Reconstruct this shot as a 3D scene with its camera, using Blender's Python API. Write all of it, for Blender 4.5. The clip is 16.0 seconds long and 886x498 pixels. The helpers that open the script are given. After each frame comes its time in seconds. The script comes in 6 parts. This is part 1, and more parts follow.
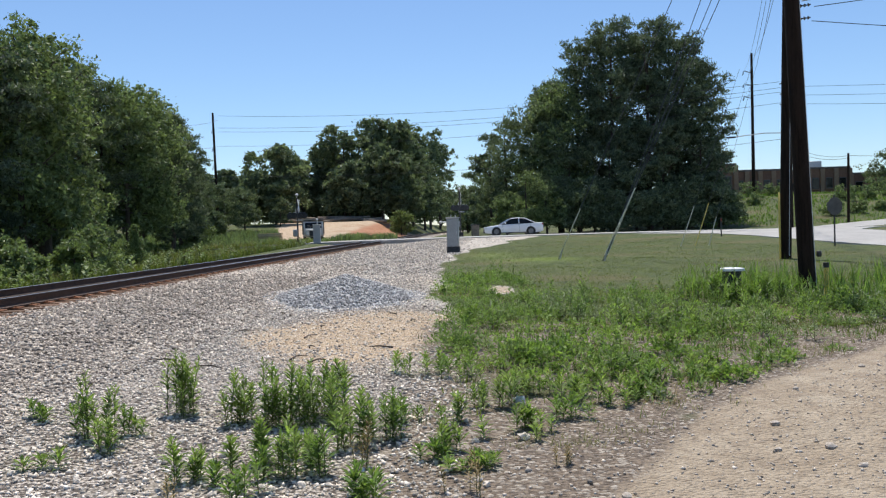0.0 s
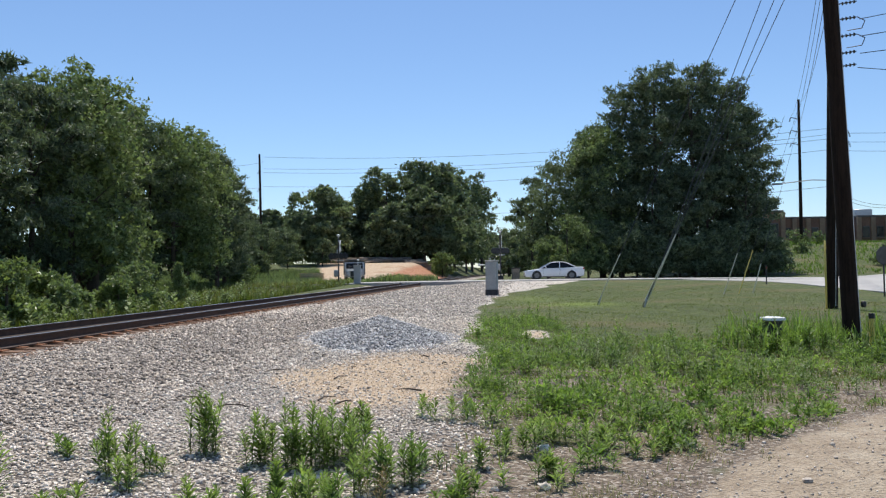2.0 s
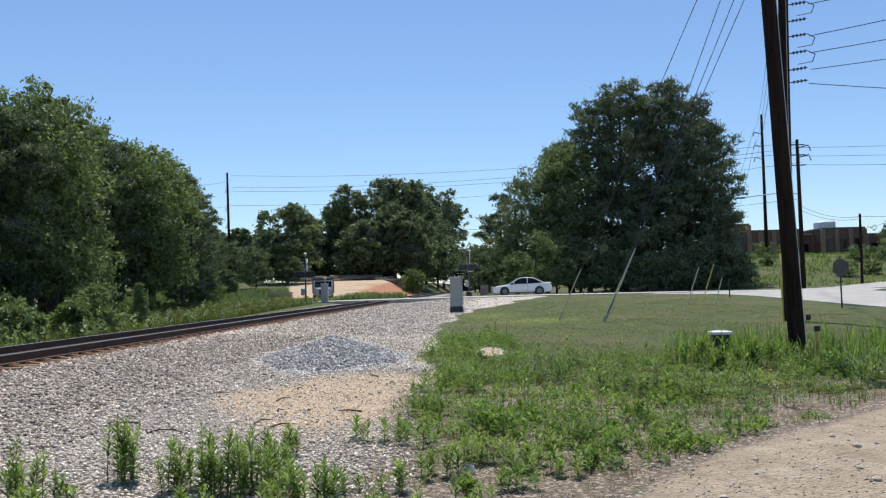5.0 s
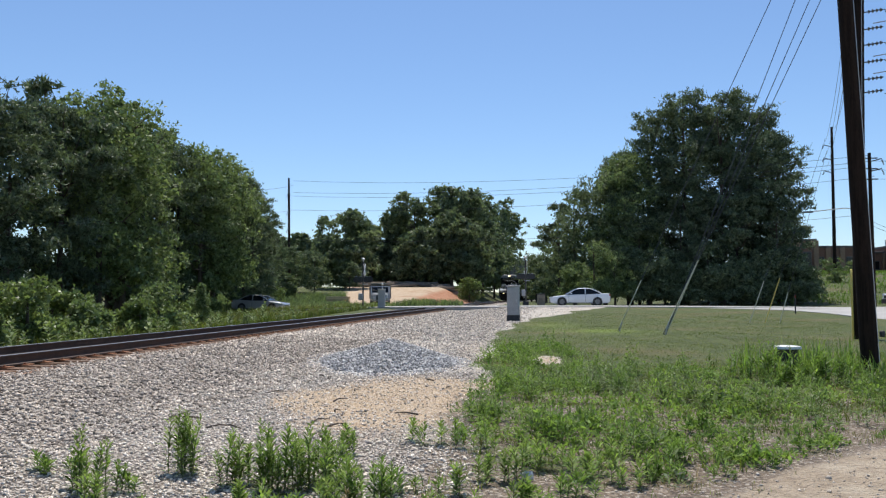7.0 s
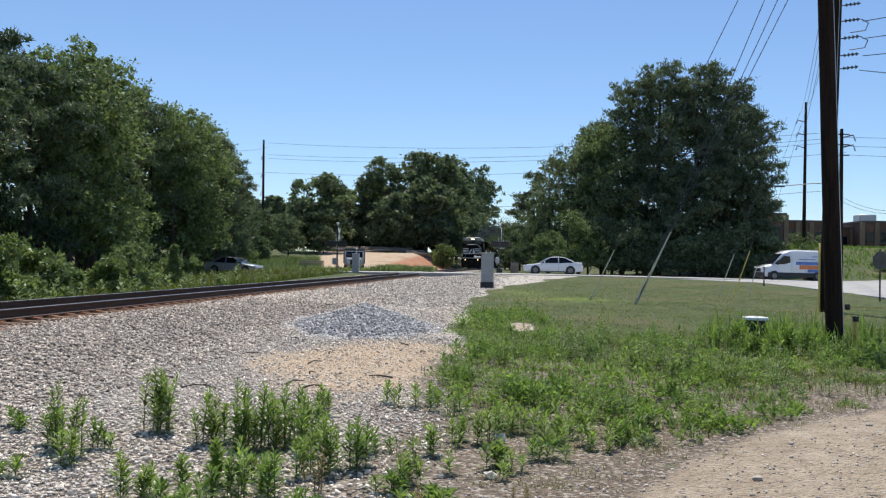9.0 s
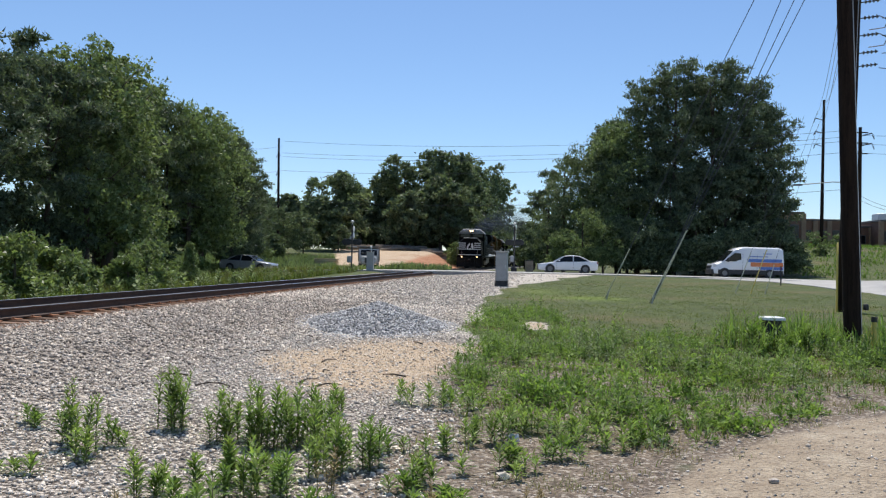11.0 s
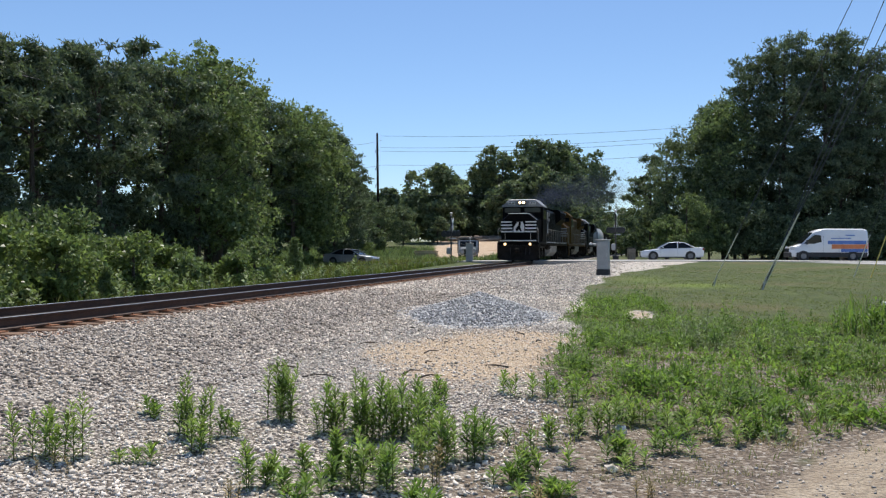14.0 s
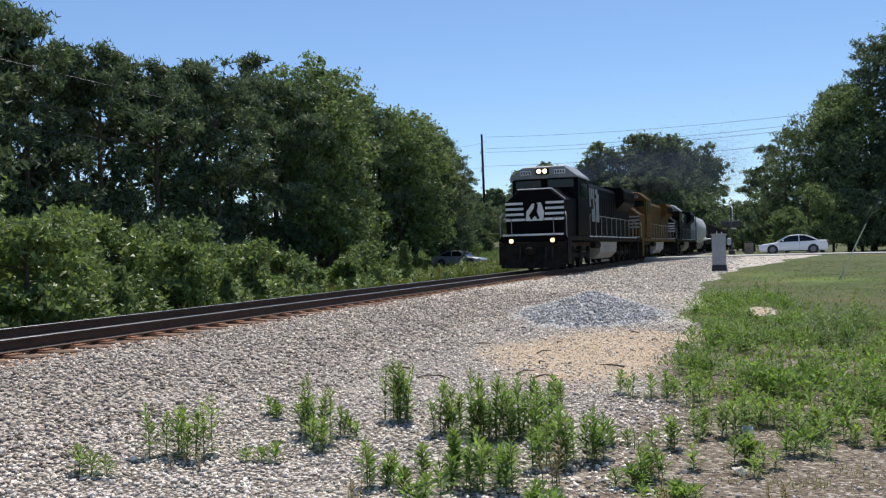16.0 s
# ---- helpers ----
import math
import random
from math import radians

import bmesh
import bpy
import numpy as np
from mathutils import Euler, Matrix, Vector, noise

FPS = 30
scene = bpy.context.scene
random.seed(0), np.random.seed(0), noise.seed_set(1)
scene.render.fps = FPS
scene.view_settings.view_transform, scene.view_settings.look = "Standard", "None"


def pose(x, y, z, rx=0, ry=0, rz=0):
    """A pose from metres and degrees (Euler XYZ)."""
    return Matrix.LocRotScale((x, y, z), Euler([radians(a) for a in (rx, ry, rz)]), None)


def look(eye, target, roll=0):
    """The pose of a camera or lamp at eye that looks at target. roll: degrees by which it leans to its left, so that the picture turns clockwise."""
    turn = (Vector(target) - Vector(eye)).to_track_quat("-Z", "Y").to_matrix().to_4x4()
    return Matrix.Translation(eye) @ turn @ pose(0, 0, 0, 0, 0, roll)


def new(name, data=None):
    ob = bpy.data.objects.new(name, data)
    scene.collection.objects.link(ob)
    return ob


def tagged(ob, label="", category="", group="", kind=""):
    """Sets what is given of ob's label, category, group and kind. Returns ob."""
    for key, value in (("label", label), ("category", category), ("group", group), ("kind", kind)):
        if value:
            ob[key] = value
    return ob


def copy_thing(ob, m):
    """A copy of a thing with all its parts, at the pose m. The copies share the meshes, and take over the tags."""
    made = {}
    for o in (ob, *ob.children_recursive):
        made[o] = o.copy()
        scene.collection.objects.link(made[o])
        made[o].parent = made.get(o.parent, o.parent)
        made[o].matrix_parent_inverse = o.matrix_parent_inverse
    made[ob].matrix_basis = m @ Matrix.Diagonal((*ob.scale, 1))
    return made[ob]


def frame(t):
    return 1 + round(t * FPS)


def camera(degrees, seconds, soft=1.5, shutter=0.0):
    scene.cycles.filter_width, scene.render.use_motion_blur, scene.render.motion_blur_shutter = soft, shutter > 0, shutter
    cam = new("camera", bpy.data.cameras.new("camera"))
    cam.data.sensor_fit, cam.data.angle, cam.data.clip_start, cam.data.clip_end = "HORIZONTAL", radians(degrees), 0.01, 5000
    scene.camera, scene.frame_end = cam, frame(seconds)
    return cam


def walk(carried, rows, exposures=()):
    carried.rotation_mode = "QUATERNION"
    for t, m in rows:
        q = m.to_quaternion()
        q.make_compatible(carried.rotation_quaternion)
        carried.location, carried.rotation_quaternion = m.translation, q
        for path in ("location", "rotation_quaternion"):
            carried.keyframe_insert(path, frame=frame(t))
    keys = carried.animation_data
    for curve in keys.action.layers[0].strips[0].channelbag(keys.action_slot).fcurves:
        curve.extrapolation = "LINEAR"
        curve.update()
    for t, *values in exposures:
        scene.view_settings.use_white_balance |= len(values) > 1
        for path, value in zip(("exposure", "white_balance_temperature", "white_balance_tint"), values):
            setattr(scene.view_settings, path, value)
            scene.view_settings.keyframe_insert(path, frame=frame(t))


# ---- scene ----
cam = camera(56.55, 16.0, soft=1.25)
PATH = [
    (0.0, pose(-0.477, -0.256, 1.629, 88.70, 1.75, -0.00)),
    (0.5, pose(-0.475, -0.254, 1.629, 89.60, 1.90, -0.58)),
    (1.0, pose(-0.483, -0.242, 1.631, 90.01, 1.76, -0.14)),
    (1.5, pose(-0.458, -0.234, 1.631, 90.60, 1.62, 1.13)),
    (2.0, pose(-0.327, -0.220, 1.633, 91.71, 0.75, 2.91)),
    (2.5, pose(-0.121, -0.291, 1.635, 90.08, -0.35, 4.05)),
    (3.0, pose(0.079, -0.213, 1.655, 91.50, -0.56, 1.82)),
    (3.5, pose(0.139, -0.208, 1.669, 92.81, 0.06, 1.22)),
    (4.0, pose(0.142, -0.208, 1.673, 92.88, 1.35, 0.81)),
    (6.5, pose(0.114, -0.046, 1.601, 92.73, 0.84, 2.16)),
    (7.0, pose(0.087, -0.064, 1.589, 93.48, -0.00, 4.97)),
    (7.5, pose(0.067, -0.088, 1.584, 92.92, -1.00, 5.08)),
    (8.0, pose(0.064, -0.118, 1.575, 91.84, -1.23, 4.33)),
    (8.5, pose(0.055, -0.119, 1.573, 91.28, -1.14, 3.13)),
    (11.0, pose(0.062, -0.088, 1.582, 91.02, -1.29, 4.15)),
    (11.5, pose(0.044, -0.072, 1.577, 91.46, -0.82, 6.04)),
    (12.0, pose(0.035, -0.074, 1.580, 91.48, 0.63, 7.75)),
    (12.5, pose(0.029, -0.048, 1.579, 91.12, 0.53, 8.66)),
    (13.0, pose(0.038, -0.030, 1.573, 90.68, 0.35, 9.24)),
    (13.5, pose(0.043, -0.030, 1.579, 90.58, 0.18, 10.20)),
    (14.0, pose(0.048, -0.023, 1.576, 90.30, -0.02, 11.05)),
    (14.5, pose(0.033, -0.011, 1.581, 90.28, -0.17, 12.10)),
    (15.0, pose(0.015, 0.001, 1.568, 90.35, 0.04, 14.52)),
    (15.5, pose(-0.004, 0.011, 1.574, 90.13, 0.31, 17.06)),
    (16.0, pose(0.000, 0.001, 1.565, 90.45, 1.41, 18.50)),
]
walk(cam, PATH)

# ---- light ----
SUN_AZ, SUN_EL = -4.0, 65.0            # degrees clockwise from +y; height
world = bpy.data.worlds.new("world")
scene.world = world
world.use_nodes = True
wn = world.node_tree.nodes
sky = wn.new("ShaderNodeTexSky")
sky.sky_type = "NISHITA"
sky.sun_disc = False
sky.sun_elevation, sky.sun_rotation = radians(SUN_EL), radians(SUN_AZ)
sky.air_density, sky.dust_density, sky.ozone_density, sky.altitude = 1.0, 0.25, 6.8, 200
world.node_tree.links.new(sky.outputs[0], wn["Background"].inputs[0])
wn["Background"].inputs[1].default_value = 0.136
sun = new("sun", bpy.data.lights.new("sun", "SUN"))
sun.data.energy, sun.data.angle, sun.data.color = 4.95, radians(0.6), (1.0, 0.95, 0.87)
_a, _e = radians(SUN_AZ), radians(SUN_EL)
sun_way = Vector((math.sin(_a) * math.cos(_e), math.cos(_a) * math.cos(_e), math.sin(_e)))
sun.matrix_world = look(sun_way * 60, (0, 0, 0))
scene.view_settings.exposure = 0.0


# ---- materials ----
def mat(name, a, b=None, scale=4.0, rough=0.7, metal=0.0, bump=0.0, fine=0.0, coat=0.0, island=0.0, obj=0.0, stretch=None, spec=0.5):
    """Two colours mixed by noise at two scales, roughness, relief; island/obj: brightness spread per piece."""
    m = bpy.data.materials.new(name)
    m.use_nodes = True
    n, l = m.node_tree.nodes, m.node_tree.links
    bs = n["Principled BSDF"]
    bs.inputs["Roughness"].default_value, bs.inputs["Metallic"].default_value = rough, metal
    bs.inputs["Coat Weight"].default_value = coat
    bs.inputs["Specular IOR Level"].default_value = spec
    b = b or a
    tc = n.new("ShaderNodeTexCoord")
    src = tc.outputs["Object"]
    if stretch:
        mp = n.new("ShaderNodeMapping")
        mp.inputs["Scale"].default_value = stretch
        l.new(src, mp.inputs[0])
        src = mp.outputs[0]
    t1, t2 = n.new("ShaderNodeTexNoise"), n.new("ShaderNodeTexNoise")
    t1.inputs["Scale"].default_value, t1.inputs["Detail"].default_value = scale, 6
    t2.inputs["Scale"].default_value, t2.inputs["Detail"].default_value = scale * 9, 4
    l.new(src, t1.inputs["Vector"]), l.new(src, t2.inputs["Vector"])
    av = n.new("ShaderNodeMath")
    av.operation = "MULTIPLY_ADD"
    av.inputs[1].default_value, av.inputs[2].default_value = 0.45, 0.0
    l.new(t2.outputs[0], av.inputs[0])
    ad = n.new("ShaderNodeMath")
    ad.operation = "MULTIPLY_ADD"
    ad.inputs[1].default_value = 0.55
    l.new(t1.outputs[0], ad.inputs[0]), l.new(av.outputs[0], ad.inputs[2])
    rp = n.new("ShaderNodeMapRange")
    rp.inputs["From Min"].default_value, rp.inputs["From Max"].default_value = 0.36, 0.64
    l.new(ad.outputs[0], rp.inputs["Value"])
    mx = n.new("ShaderNodeMix")
    mx.data_type = "RGBA"
    mx.inputs[6].default_value, mx.inputs[7].default_value = (*a, 1), (*b, 1)
    l.new(rp.outputs[0], mx.inputs[0])
    col = mx.outputs[2]
    spread = island or obj
    if spread:
        rnd = n.new("ShaderNodeNewGeometry").outputs["Random Per Island"] if island else n.new("ShaderNodeObjectInfo").outputs["Random"]
        mr = n.new("ShaderNodeMapRange")
        mr.inputs["To Min"].default_value, mr.inputs["To Max"].default_value = 1 - spread, 1 + spread
        l.new(rnd, mr.inputs["Value"])
        sc = n.new("ShaderNodeVectorMath")
        sc.operation = "SCALE"
        l.new(col, sc.inputs[0]), l.new(mr.outputs[0], sc.inputs["Scale"])
        col = sc.outputs[0]
    l.new(col, bs.inputs["Base Color"])
    if bump:
        bp = n.new("ShaderNodeBump")
        bp.inputs["Strength"].default_value, bp.inputs["Distance"].default_value = bump, 0.02
        l.new(t2.outputs[0], bp.inputs["Height"]), l.new(bp.outputs[0], bs.inputs["Normal"])
    return m


def leaf_mat(name, a, b, glow=0.35, scale=0.5, gloss=0.55):
    """Leaves: matt and lightly glossy, part of the light shines through."""
    m = mat(name, a, b, scale=scale, rough=gloss, island=0.48, spec=0.25)
    n, l = m.node_tree.nodes, m.node_tree.links
    bs = n["Principled BSDF"]
    tr = n.new("ShaderNodeBsdfTranslucent")
    src = bs.inputs["Base Color"].links[0].from_socket
    tint = n.new("ShaderNodeMix")
    tint.data_type, tint.blend_type = "RGBA", "MULTIPLY"
    tint.inputs[0].default_value = 1.0
    tint.inputs[7].default_value = (1.0, 1.08, 0.66, 1)
    l.new(src, tint.inputs[6]), l.new(tint.outputs[2], tr.inputs[0])
    ms = n.new("ShaderNodeMixShader")
    ms.inputs[0].default_value = glow
    l.new(bs.outputs[0], ms.inputs[1]), l.new(tr.outputs[0], ms.inputs[2])
    l.new(ms.outputs[0], n["Material Output"].inputs[0])
    return m


def glow_mat(name, colour, power):
    m = bpy.data.materials.new(name)
    m.use_nodes = True
    bs = m.node_tree.nodes["Principled BSDF"]
    bs.inputs["Base Color"].default_value = (*colour, 1)
    bs.inputs["Emission Color"].default_value = (*colour, 1)
    bs.inputs["Emission Strength"].default_value = power
    return m


def glass_mat(name, colour, rough=0.05):
    m = bpy.data.materials.new(name)
    m.use_nodes = True
    bs = m.node_tree.nodes["Principled BSDF"]
    bs.inputs["Base Color"].default_value, bs.inputs["Roughness"].default_value = (*colour, 1), rough
    bs.inputs["Specular IOR Level"].default_value = 0.3
    return m


PINE = leaf_mat("pine needles", (0.082, 0.118, 0.074), (0.168, 0.205, 0.128), 0.32)
OAK = leaf_mat("broad leaves", (0.108, 0.146, 0.084), (0.218, 0.258, 0.150), 0.37)
BRIGHT = leaf_mat("young leaves", (0.130, 0.182, 0.078), (0.255, 0.310, 0.145), 0.38)
SHRUB = leaf_mat("glossy shrub leaves", (0.128, 0.182, 0.062), (0.270, 0.325, 0.136), 0.38, scale=1.2, gloss=0.38)
WEED = leaf_mat("weed leaves", (0.100, 0.190, 0.038), (0.275, 0.375, 0.095), 0.48, scale=1.1)
GRASS = leaf_mat("grass blades", (0.090, 0.130, 0.024), (0.170, 0.200, 0.046), 0.42, scale=0.5)
NARROW = leaf_mat("narrow weed leaves", (0.085, 0.155, 0.042), (0.240, 0.330, 0.100), 0.46, scale=1.6)
OLIVE = leaf_mat("olive grass", (0.16, 0.165, 0.06), (0.30, 0.29, 0.13), 0.3, scale=1.5)
DRY = leaf_mat("dry stalks", (0.26, 0.19, 0.09), (0.36, 0.29, 0.15), 0.2, scale=2.0)
BARK = mat("bark", (0.055, 0.042, 0.032), (0.12, 0.095, 0.072), 3, 0.9, bump=0.6, stretch=(6, 6, 1))
STEM = mat("weed stem", (0.10, 0.13, 0.04), (0.17, 0.15, 0.07), 8, 0.7)
POLEWOOD = mat("creosoted wood", (0.012, 0.008, 0.006), (0.038, 0.025, 0.018), 2.0, 0.9, bump=0.5, stretch=(9, 9, 0.7), spec=0.15)
STEEL = mat("rusty rail steel", (0.040, 0.023, 0.016), (0.082, 0.045, 0.029), 6, 0.7, 0.2, bump=0.25)
RAILTOP = mat("polished rail head", (0.42, 0.42, 0.42), (0.55, 0.54, 0.53), 4, 0.28, 0.9)
TIE = mat("weathered tie", (0.10, 0.060, 0.036), (0.24, 0.14, 0.085), 3, 0.9, bump=0.5, obj=0.25)
RUST = mat("rust stained plate", (0.22, 0.085, 0.035), (0.34, 0.15, 0.07), 9, 0.85, bump=0.3)
STONE = mat("pale crushed stone", (0.50, 0.435, 0.36), (0.82, 0.735, 0.635), 5, 0.9, bump=0.3, island=0.55, spec=0.2)
BALLAST = mat("weathered ballast stone", (0.30, 0.245, 0.195), (0.68, 0.59, 0.495), 5, 0.9, bump=0.3, island=0.65, spec=0.2)
BLUESTONE = mat("blue grey crushed stone", (0.29, 0.282, 0.275), (0.58, 0.565, 0.55), 5, 0.85, bump=0.3, island=0.6, spec=0.2)
ASPHALT = mat("sun bleached asphalt", (0.33, 0.315, 0.295), (0.44, 0.425, 0.40), 0.7, 0.9, bump=0.35)
PAINT = mat("road paint", (0.62, 0.61, 0.58), (0.80, 0.79, 0.76), 5, 0.7)
GALV = mat("galvanised steel", (0.42, 0.43, 0.44), (0.58, 0.59, 0.60), 5, 0.45, 0.6)
CABINET = mat("weathered aluminium case", (0.36, 0.36, 0.365), (0.46, 0.46, 0.46), 2.2, 0.6, 0.2, bump=0.1)
DARKBASE = mat("dark base", (0.03, 0.03, 0.032), (0.07, 0.068, 0.065), 4, 0.8)
BLACK = mat("black engine paint", (0.0035, 0.0035, 0.004), (0.008, 0.0075, 0.0075), 1.4, 0.55, spec=0.05)
GRIME = mat("sooty running gear", (0.010, 0.009, 0.008), (0.032, 0.028, 0.024), 3, 0.85, bump=0.3, spec=0.08)
WHITE = mat("white paint", (0.68, 0.68, 0.67), (0.82, 0.82, 0.80), 3, 0.45)
CARWHITE = mat("white car paint", (0.76, 0.77, 0.78), (0.82, 0.82, 0.82), 1.5, 0.22, coat=0.8)
SILVER = mat("dark silver car paint", (0.34, 0.35, 0.37), (0.46, 0.47, 0.49), 1.5, 0.3, 0.4, coat=0.8)
TANK = mat("dusty fuel tank", (0.20, 0.19, 0.175), (0.36, 0.34, 0.31), 2, 0.7)
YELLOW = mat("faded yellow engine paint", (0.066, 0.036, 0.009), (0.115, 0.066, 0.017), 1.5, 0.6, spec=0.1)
GREYPAINT = mat("grey engine paint", (0.22, 0.225, 0.23), (0.32, 0.32, 0.32), 2, 0.5)
HOPPERGREY = mat("light grey hopper paint", (0.48, 0.48, 0.47), (0.66, 0.65, 0.63), 1.2, 0.55)
COALCAR = mat("dark wagon paint", (0.035, 0.028, 0.025), (0.085, 0.066, 0.056), 1.5, 0.7)
RUBBER = mat("tyre rubber", (0.018, 0.018, 0.018), (0.035, 0.034, 0.033), 6, 0.8)
RIM = mat("alloy rim", (0.13, 0.13, 0.135), (0.22, 0.22, 0.23), 6, 0.4, 0.7)
PLASTIC = mat("black plastic trim", (0.022, 0.022, 0.024), (0.040, 0.040, 0.042), 6, 0.5)
GLASS = glass_mat("dark window glass", (0.012, 0.014, 0.016))
REDLENS = glass_mat("red lens", (0.30, 0.012, 0.010), 0.15)
HEAD = glow_mat("headlight", (1.0, 0.78, 0.46), 4.5)
DITCH = glow_mat("ditch light", (1.0, 0.68, 0.34), 2.2)
CARLAMP = glass_mat("clear lamp lens", (0.62, 0.64, 0.66), 0.1)
ORANGE = mat("orange livery", (0.62, 0.16, 0.05), (0.70, 0.26, 0.10), 2, 0.4)
BLUE = mat("blue livery", (0.06, 0.14, 0.42), (0.12, 0.24, 0.58), 2, 0.4)
YGUARD = mat("yellow plastic guard", (0.70, 0.52, 0.10), (0.80, 0.64, 0.18), 5, 0.6)
PALEGUARD = mat("pale plastic guard", (0.50, 0.50, 0.36), (0.64, 0.63, 0.50), 5, 0.5)
WIRE = mat("weathered wire", (0.05, 0.05, 0.055), (0.10, 0.10, 0.105), 5, 0.5, 0.5)
GUYWIRE = mat("galvanised guy strand", (0.07, 0.07, 0.075), (0.12, 0.12, 0.125), 5, 0.6, 0.3)
BRICKWALL = mat("stained tan brick", (0.16, 0.085, 0.06), (0.25, 0.145, 0.10), 0.5, 0.9)
PALEWALL = mat("weathered tan concrete", (0.25, 0.165, 0.11), (0.34, 0.235, 0.16), 0.4, 0.9)
ROOFGREY = mat("roof edge", (0.10, 0.09, 0.085), (0.16, 0.15, 0.14), 1, 0.8)
SIGNBACK = mat("bare sign back", (0.065, 0.062, 0.058), (0.11, 0.105, 0.10), 4, 0.6, 0.3)
TIMBER = mat("pale sawn timber", (0.48, 0.36, 0.22), (0.62, 0.50, 0.33), 2, 0.8, obj=0.2)
LOG = mat("felled grey logs", (0.17, 0.13, 0.10), (0.33, 0.27, 0.21), 2, 0.9, obj=0.3)
PAPER = mat("white litter", (0.74, 0.74, 0.72), (0.82, 0.82, 0.80), 9, 0.6)


# ---- mesh building ----
class Shape:
    """Gathers simple solids into one mesh."""

    def __init__(self):
        self.v, self.f = [], []

    def add(self, verts, faces):
        k = len(self.v)
        self.v += [tuple(p) for p in verts]
        self.f += [tuple(i + k for i in f) for f in faces]
        return self

    def box(self, x, y, z, sx, sy, sz, bev=0.0, turn=None):
        """Centre and full sizes; bev: chamfered edges."""
        b = min(bev, sx * 0.4, sy * 0.4, sz * 0.4)
        hx, hy, hz = sx / 2, sy / 2, sz / 2
        vs, fs = [], []
        if b <= 0:
            vs = [(i * hx, j * hy, k * hz) for i in (-1, 1) for j in (-1, 1) for k in (-1, 1)]
            fs = [(0, 1, 3, 2), (4, 6, 7, 5), (0, 4, 5, 1), (2, 3, 7, 6), (0, 2, 6, 4), (1, 5, 7, 3)]
        else:
            bm = bmesh.new()
            bmesh.ops.create_cube(bm, size=1)
            for q in bm.verts:
                q.co = Vector((q.co.x * sx, q.co.y * sy, q.co.z * sz))
            bmesh.ops.bevel(bm, geom=bm.edges[:], offset=b, segments=1, affect="EDGES")
            bm.verts.index_update()
            vs = [tuple(q.co) for q in bm.verts]
            fs = [tuple(q.index for q in f.verts) for f in bm.faces]
            bm.free()
        if turn is not None:
            vs = [tuple(turn @ Vector(p)) for p in vs]
        return self.add([(p[0] + x, p[1] + y, p[2] + z) for p in vs], fs)

    def tube(self, p, q, r, r2=None, n=8, caps=True):
        p, q = Vector(p), Vector(q)
        r2 = r if r2 is None else r2
        d = (q - p).normalized()
        u = d.orthogonal().normalized()
        w = d.cross(u)
        vs = []
        for c, rr in ((p, r), (q, r2)):
            vs += [c + rr * (math.cos(a) * u + math.sin(a) * w) for a in (2 * math.pi * i / n for i in range(n))]
        fs = [(i, (i + 1) % n, n + (i + 1) % n, n + i) for i in range(n)]
        if caps:
            fs += [tuple(range(n - 1, -1, -1)), tuple(range(n, 2 * n))]
        return self.add(vs, fs)

    def pipe(self, pts, r, n=6):
        for p, q in zip(pts, pts[1:]):
            self.tube(p, q, r, n=n)
        return self

    def prism(self, outline, axis, a, b):
        """Extrudes a 2D outline along an axis (0, 1, 2) from a to b."""
        def at(u, v, w):
            return ((w, u, v), (u, w, v), (u, v, w))[axis]
        n = len(outline)
        vs = [at(u, v, a) for u, v in outline] + [at(u, v, b) for u, v in outline]
        fs = [(i, (i + 1) % n, n + (i + 1) % n, n + i) for i in range(n)] + [tuple(range(n - 1, -1, -1)), tuple(range(n, 2 * n))]
        return self.add(vs, fs)

    def loft(self, rings):
        """Closed rings of equal length joined one to the next, with caps."""
        n = len(rings[0])
        vs = [p for r in rings for p in r]
        fs = [(k * n + i, k * n + (i + 1) % n, (k + 1) * n + (i + 1) % n, (k + 1) * n + i) for k in range(len(rings) - 1) for i in range(n)]
        fs += [tuple(range(n - 1, -1, -1)), tuple(range((len(rings) - 1) * n, len(rings) * n))]
        return self.add(vs, fs)

    def ball(self, c, rx, ry, rz, n=10, m=6):
        vs = [(c[0], c[1], c[2] - rz)]
        for j in range(1, m):
            a = math.pi * j / m - math.pi / 2
            vs += [(c[0] + rx * math.cos(a) * math.cos(2 * math.pi * i / n), c[1] + ry * math.cos(a) * math.sin(2 * math.pi * i / n), c[2] + rz * math.sin(a)) for i in range(n)]
        vs.append((c[0], c[1], c[2] + rz))
        fs = [(0, 1 + (i + 1) % n, 1 + i) for i in range(n)]
        for j in range(m - 2):
            fs += [(1 + j * n + i, 1 + j * n + (i + 1) % n, 1 + (j + 1) * n + (i + 1) % n, 1 + (j + 1) * n + i) for i in range(n)]
        k = 1 + (m - 2) * n
        fs += [(k + i, k + (i + 1) % n, len(vs) - 1) for i in range(n)]
        return self.add(vs, fs)


def mesh_of(name, shape, material, smooth=False):
    me = bpy.data.meshes.new(name)
    me.from_pydata(shape.v, [], shape.f)
    bm = bmesh.new()
    bm.from_mesh(me)
    bmesh.ops.recalc_face_normals(bm, faces=bm.faces[:])
    bm.to_mesh(me)
    bm.free()
    me.materials.append(material)
    if smooth:
        me.shade_smooth()
        me.set_sharp_from_angle(angle=radians(38))
    return me


def part(name, shape, material, parent=None, label="", smooth=True):
    """One mesh object, under a thing or a part."""
    ob = new(name, mesh_of(name, shape, material, smooth))
    ob.parent = parent
    return tagged(ob, label)


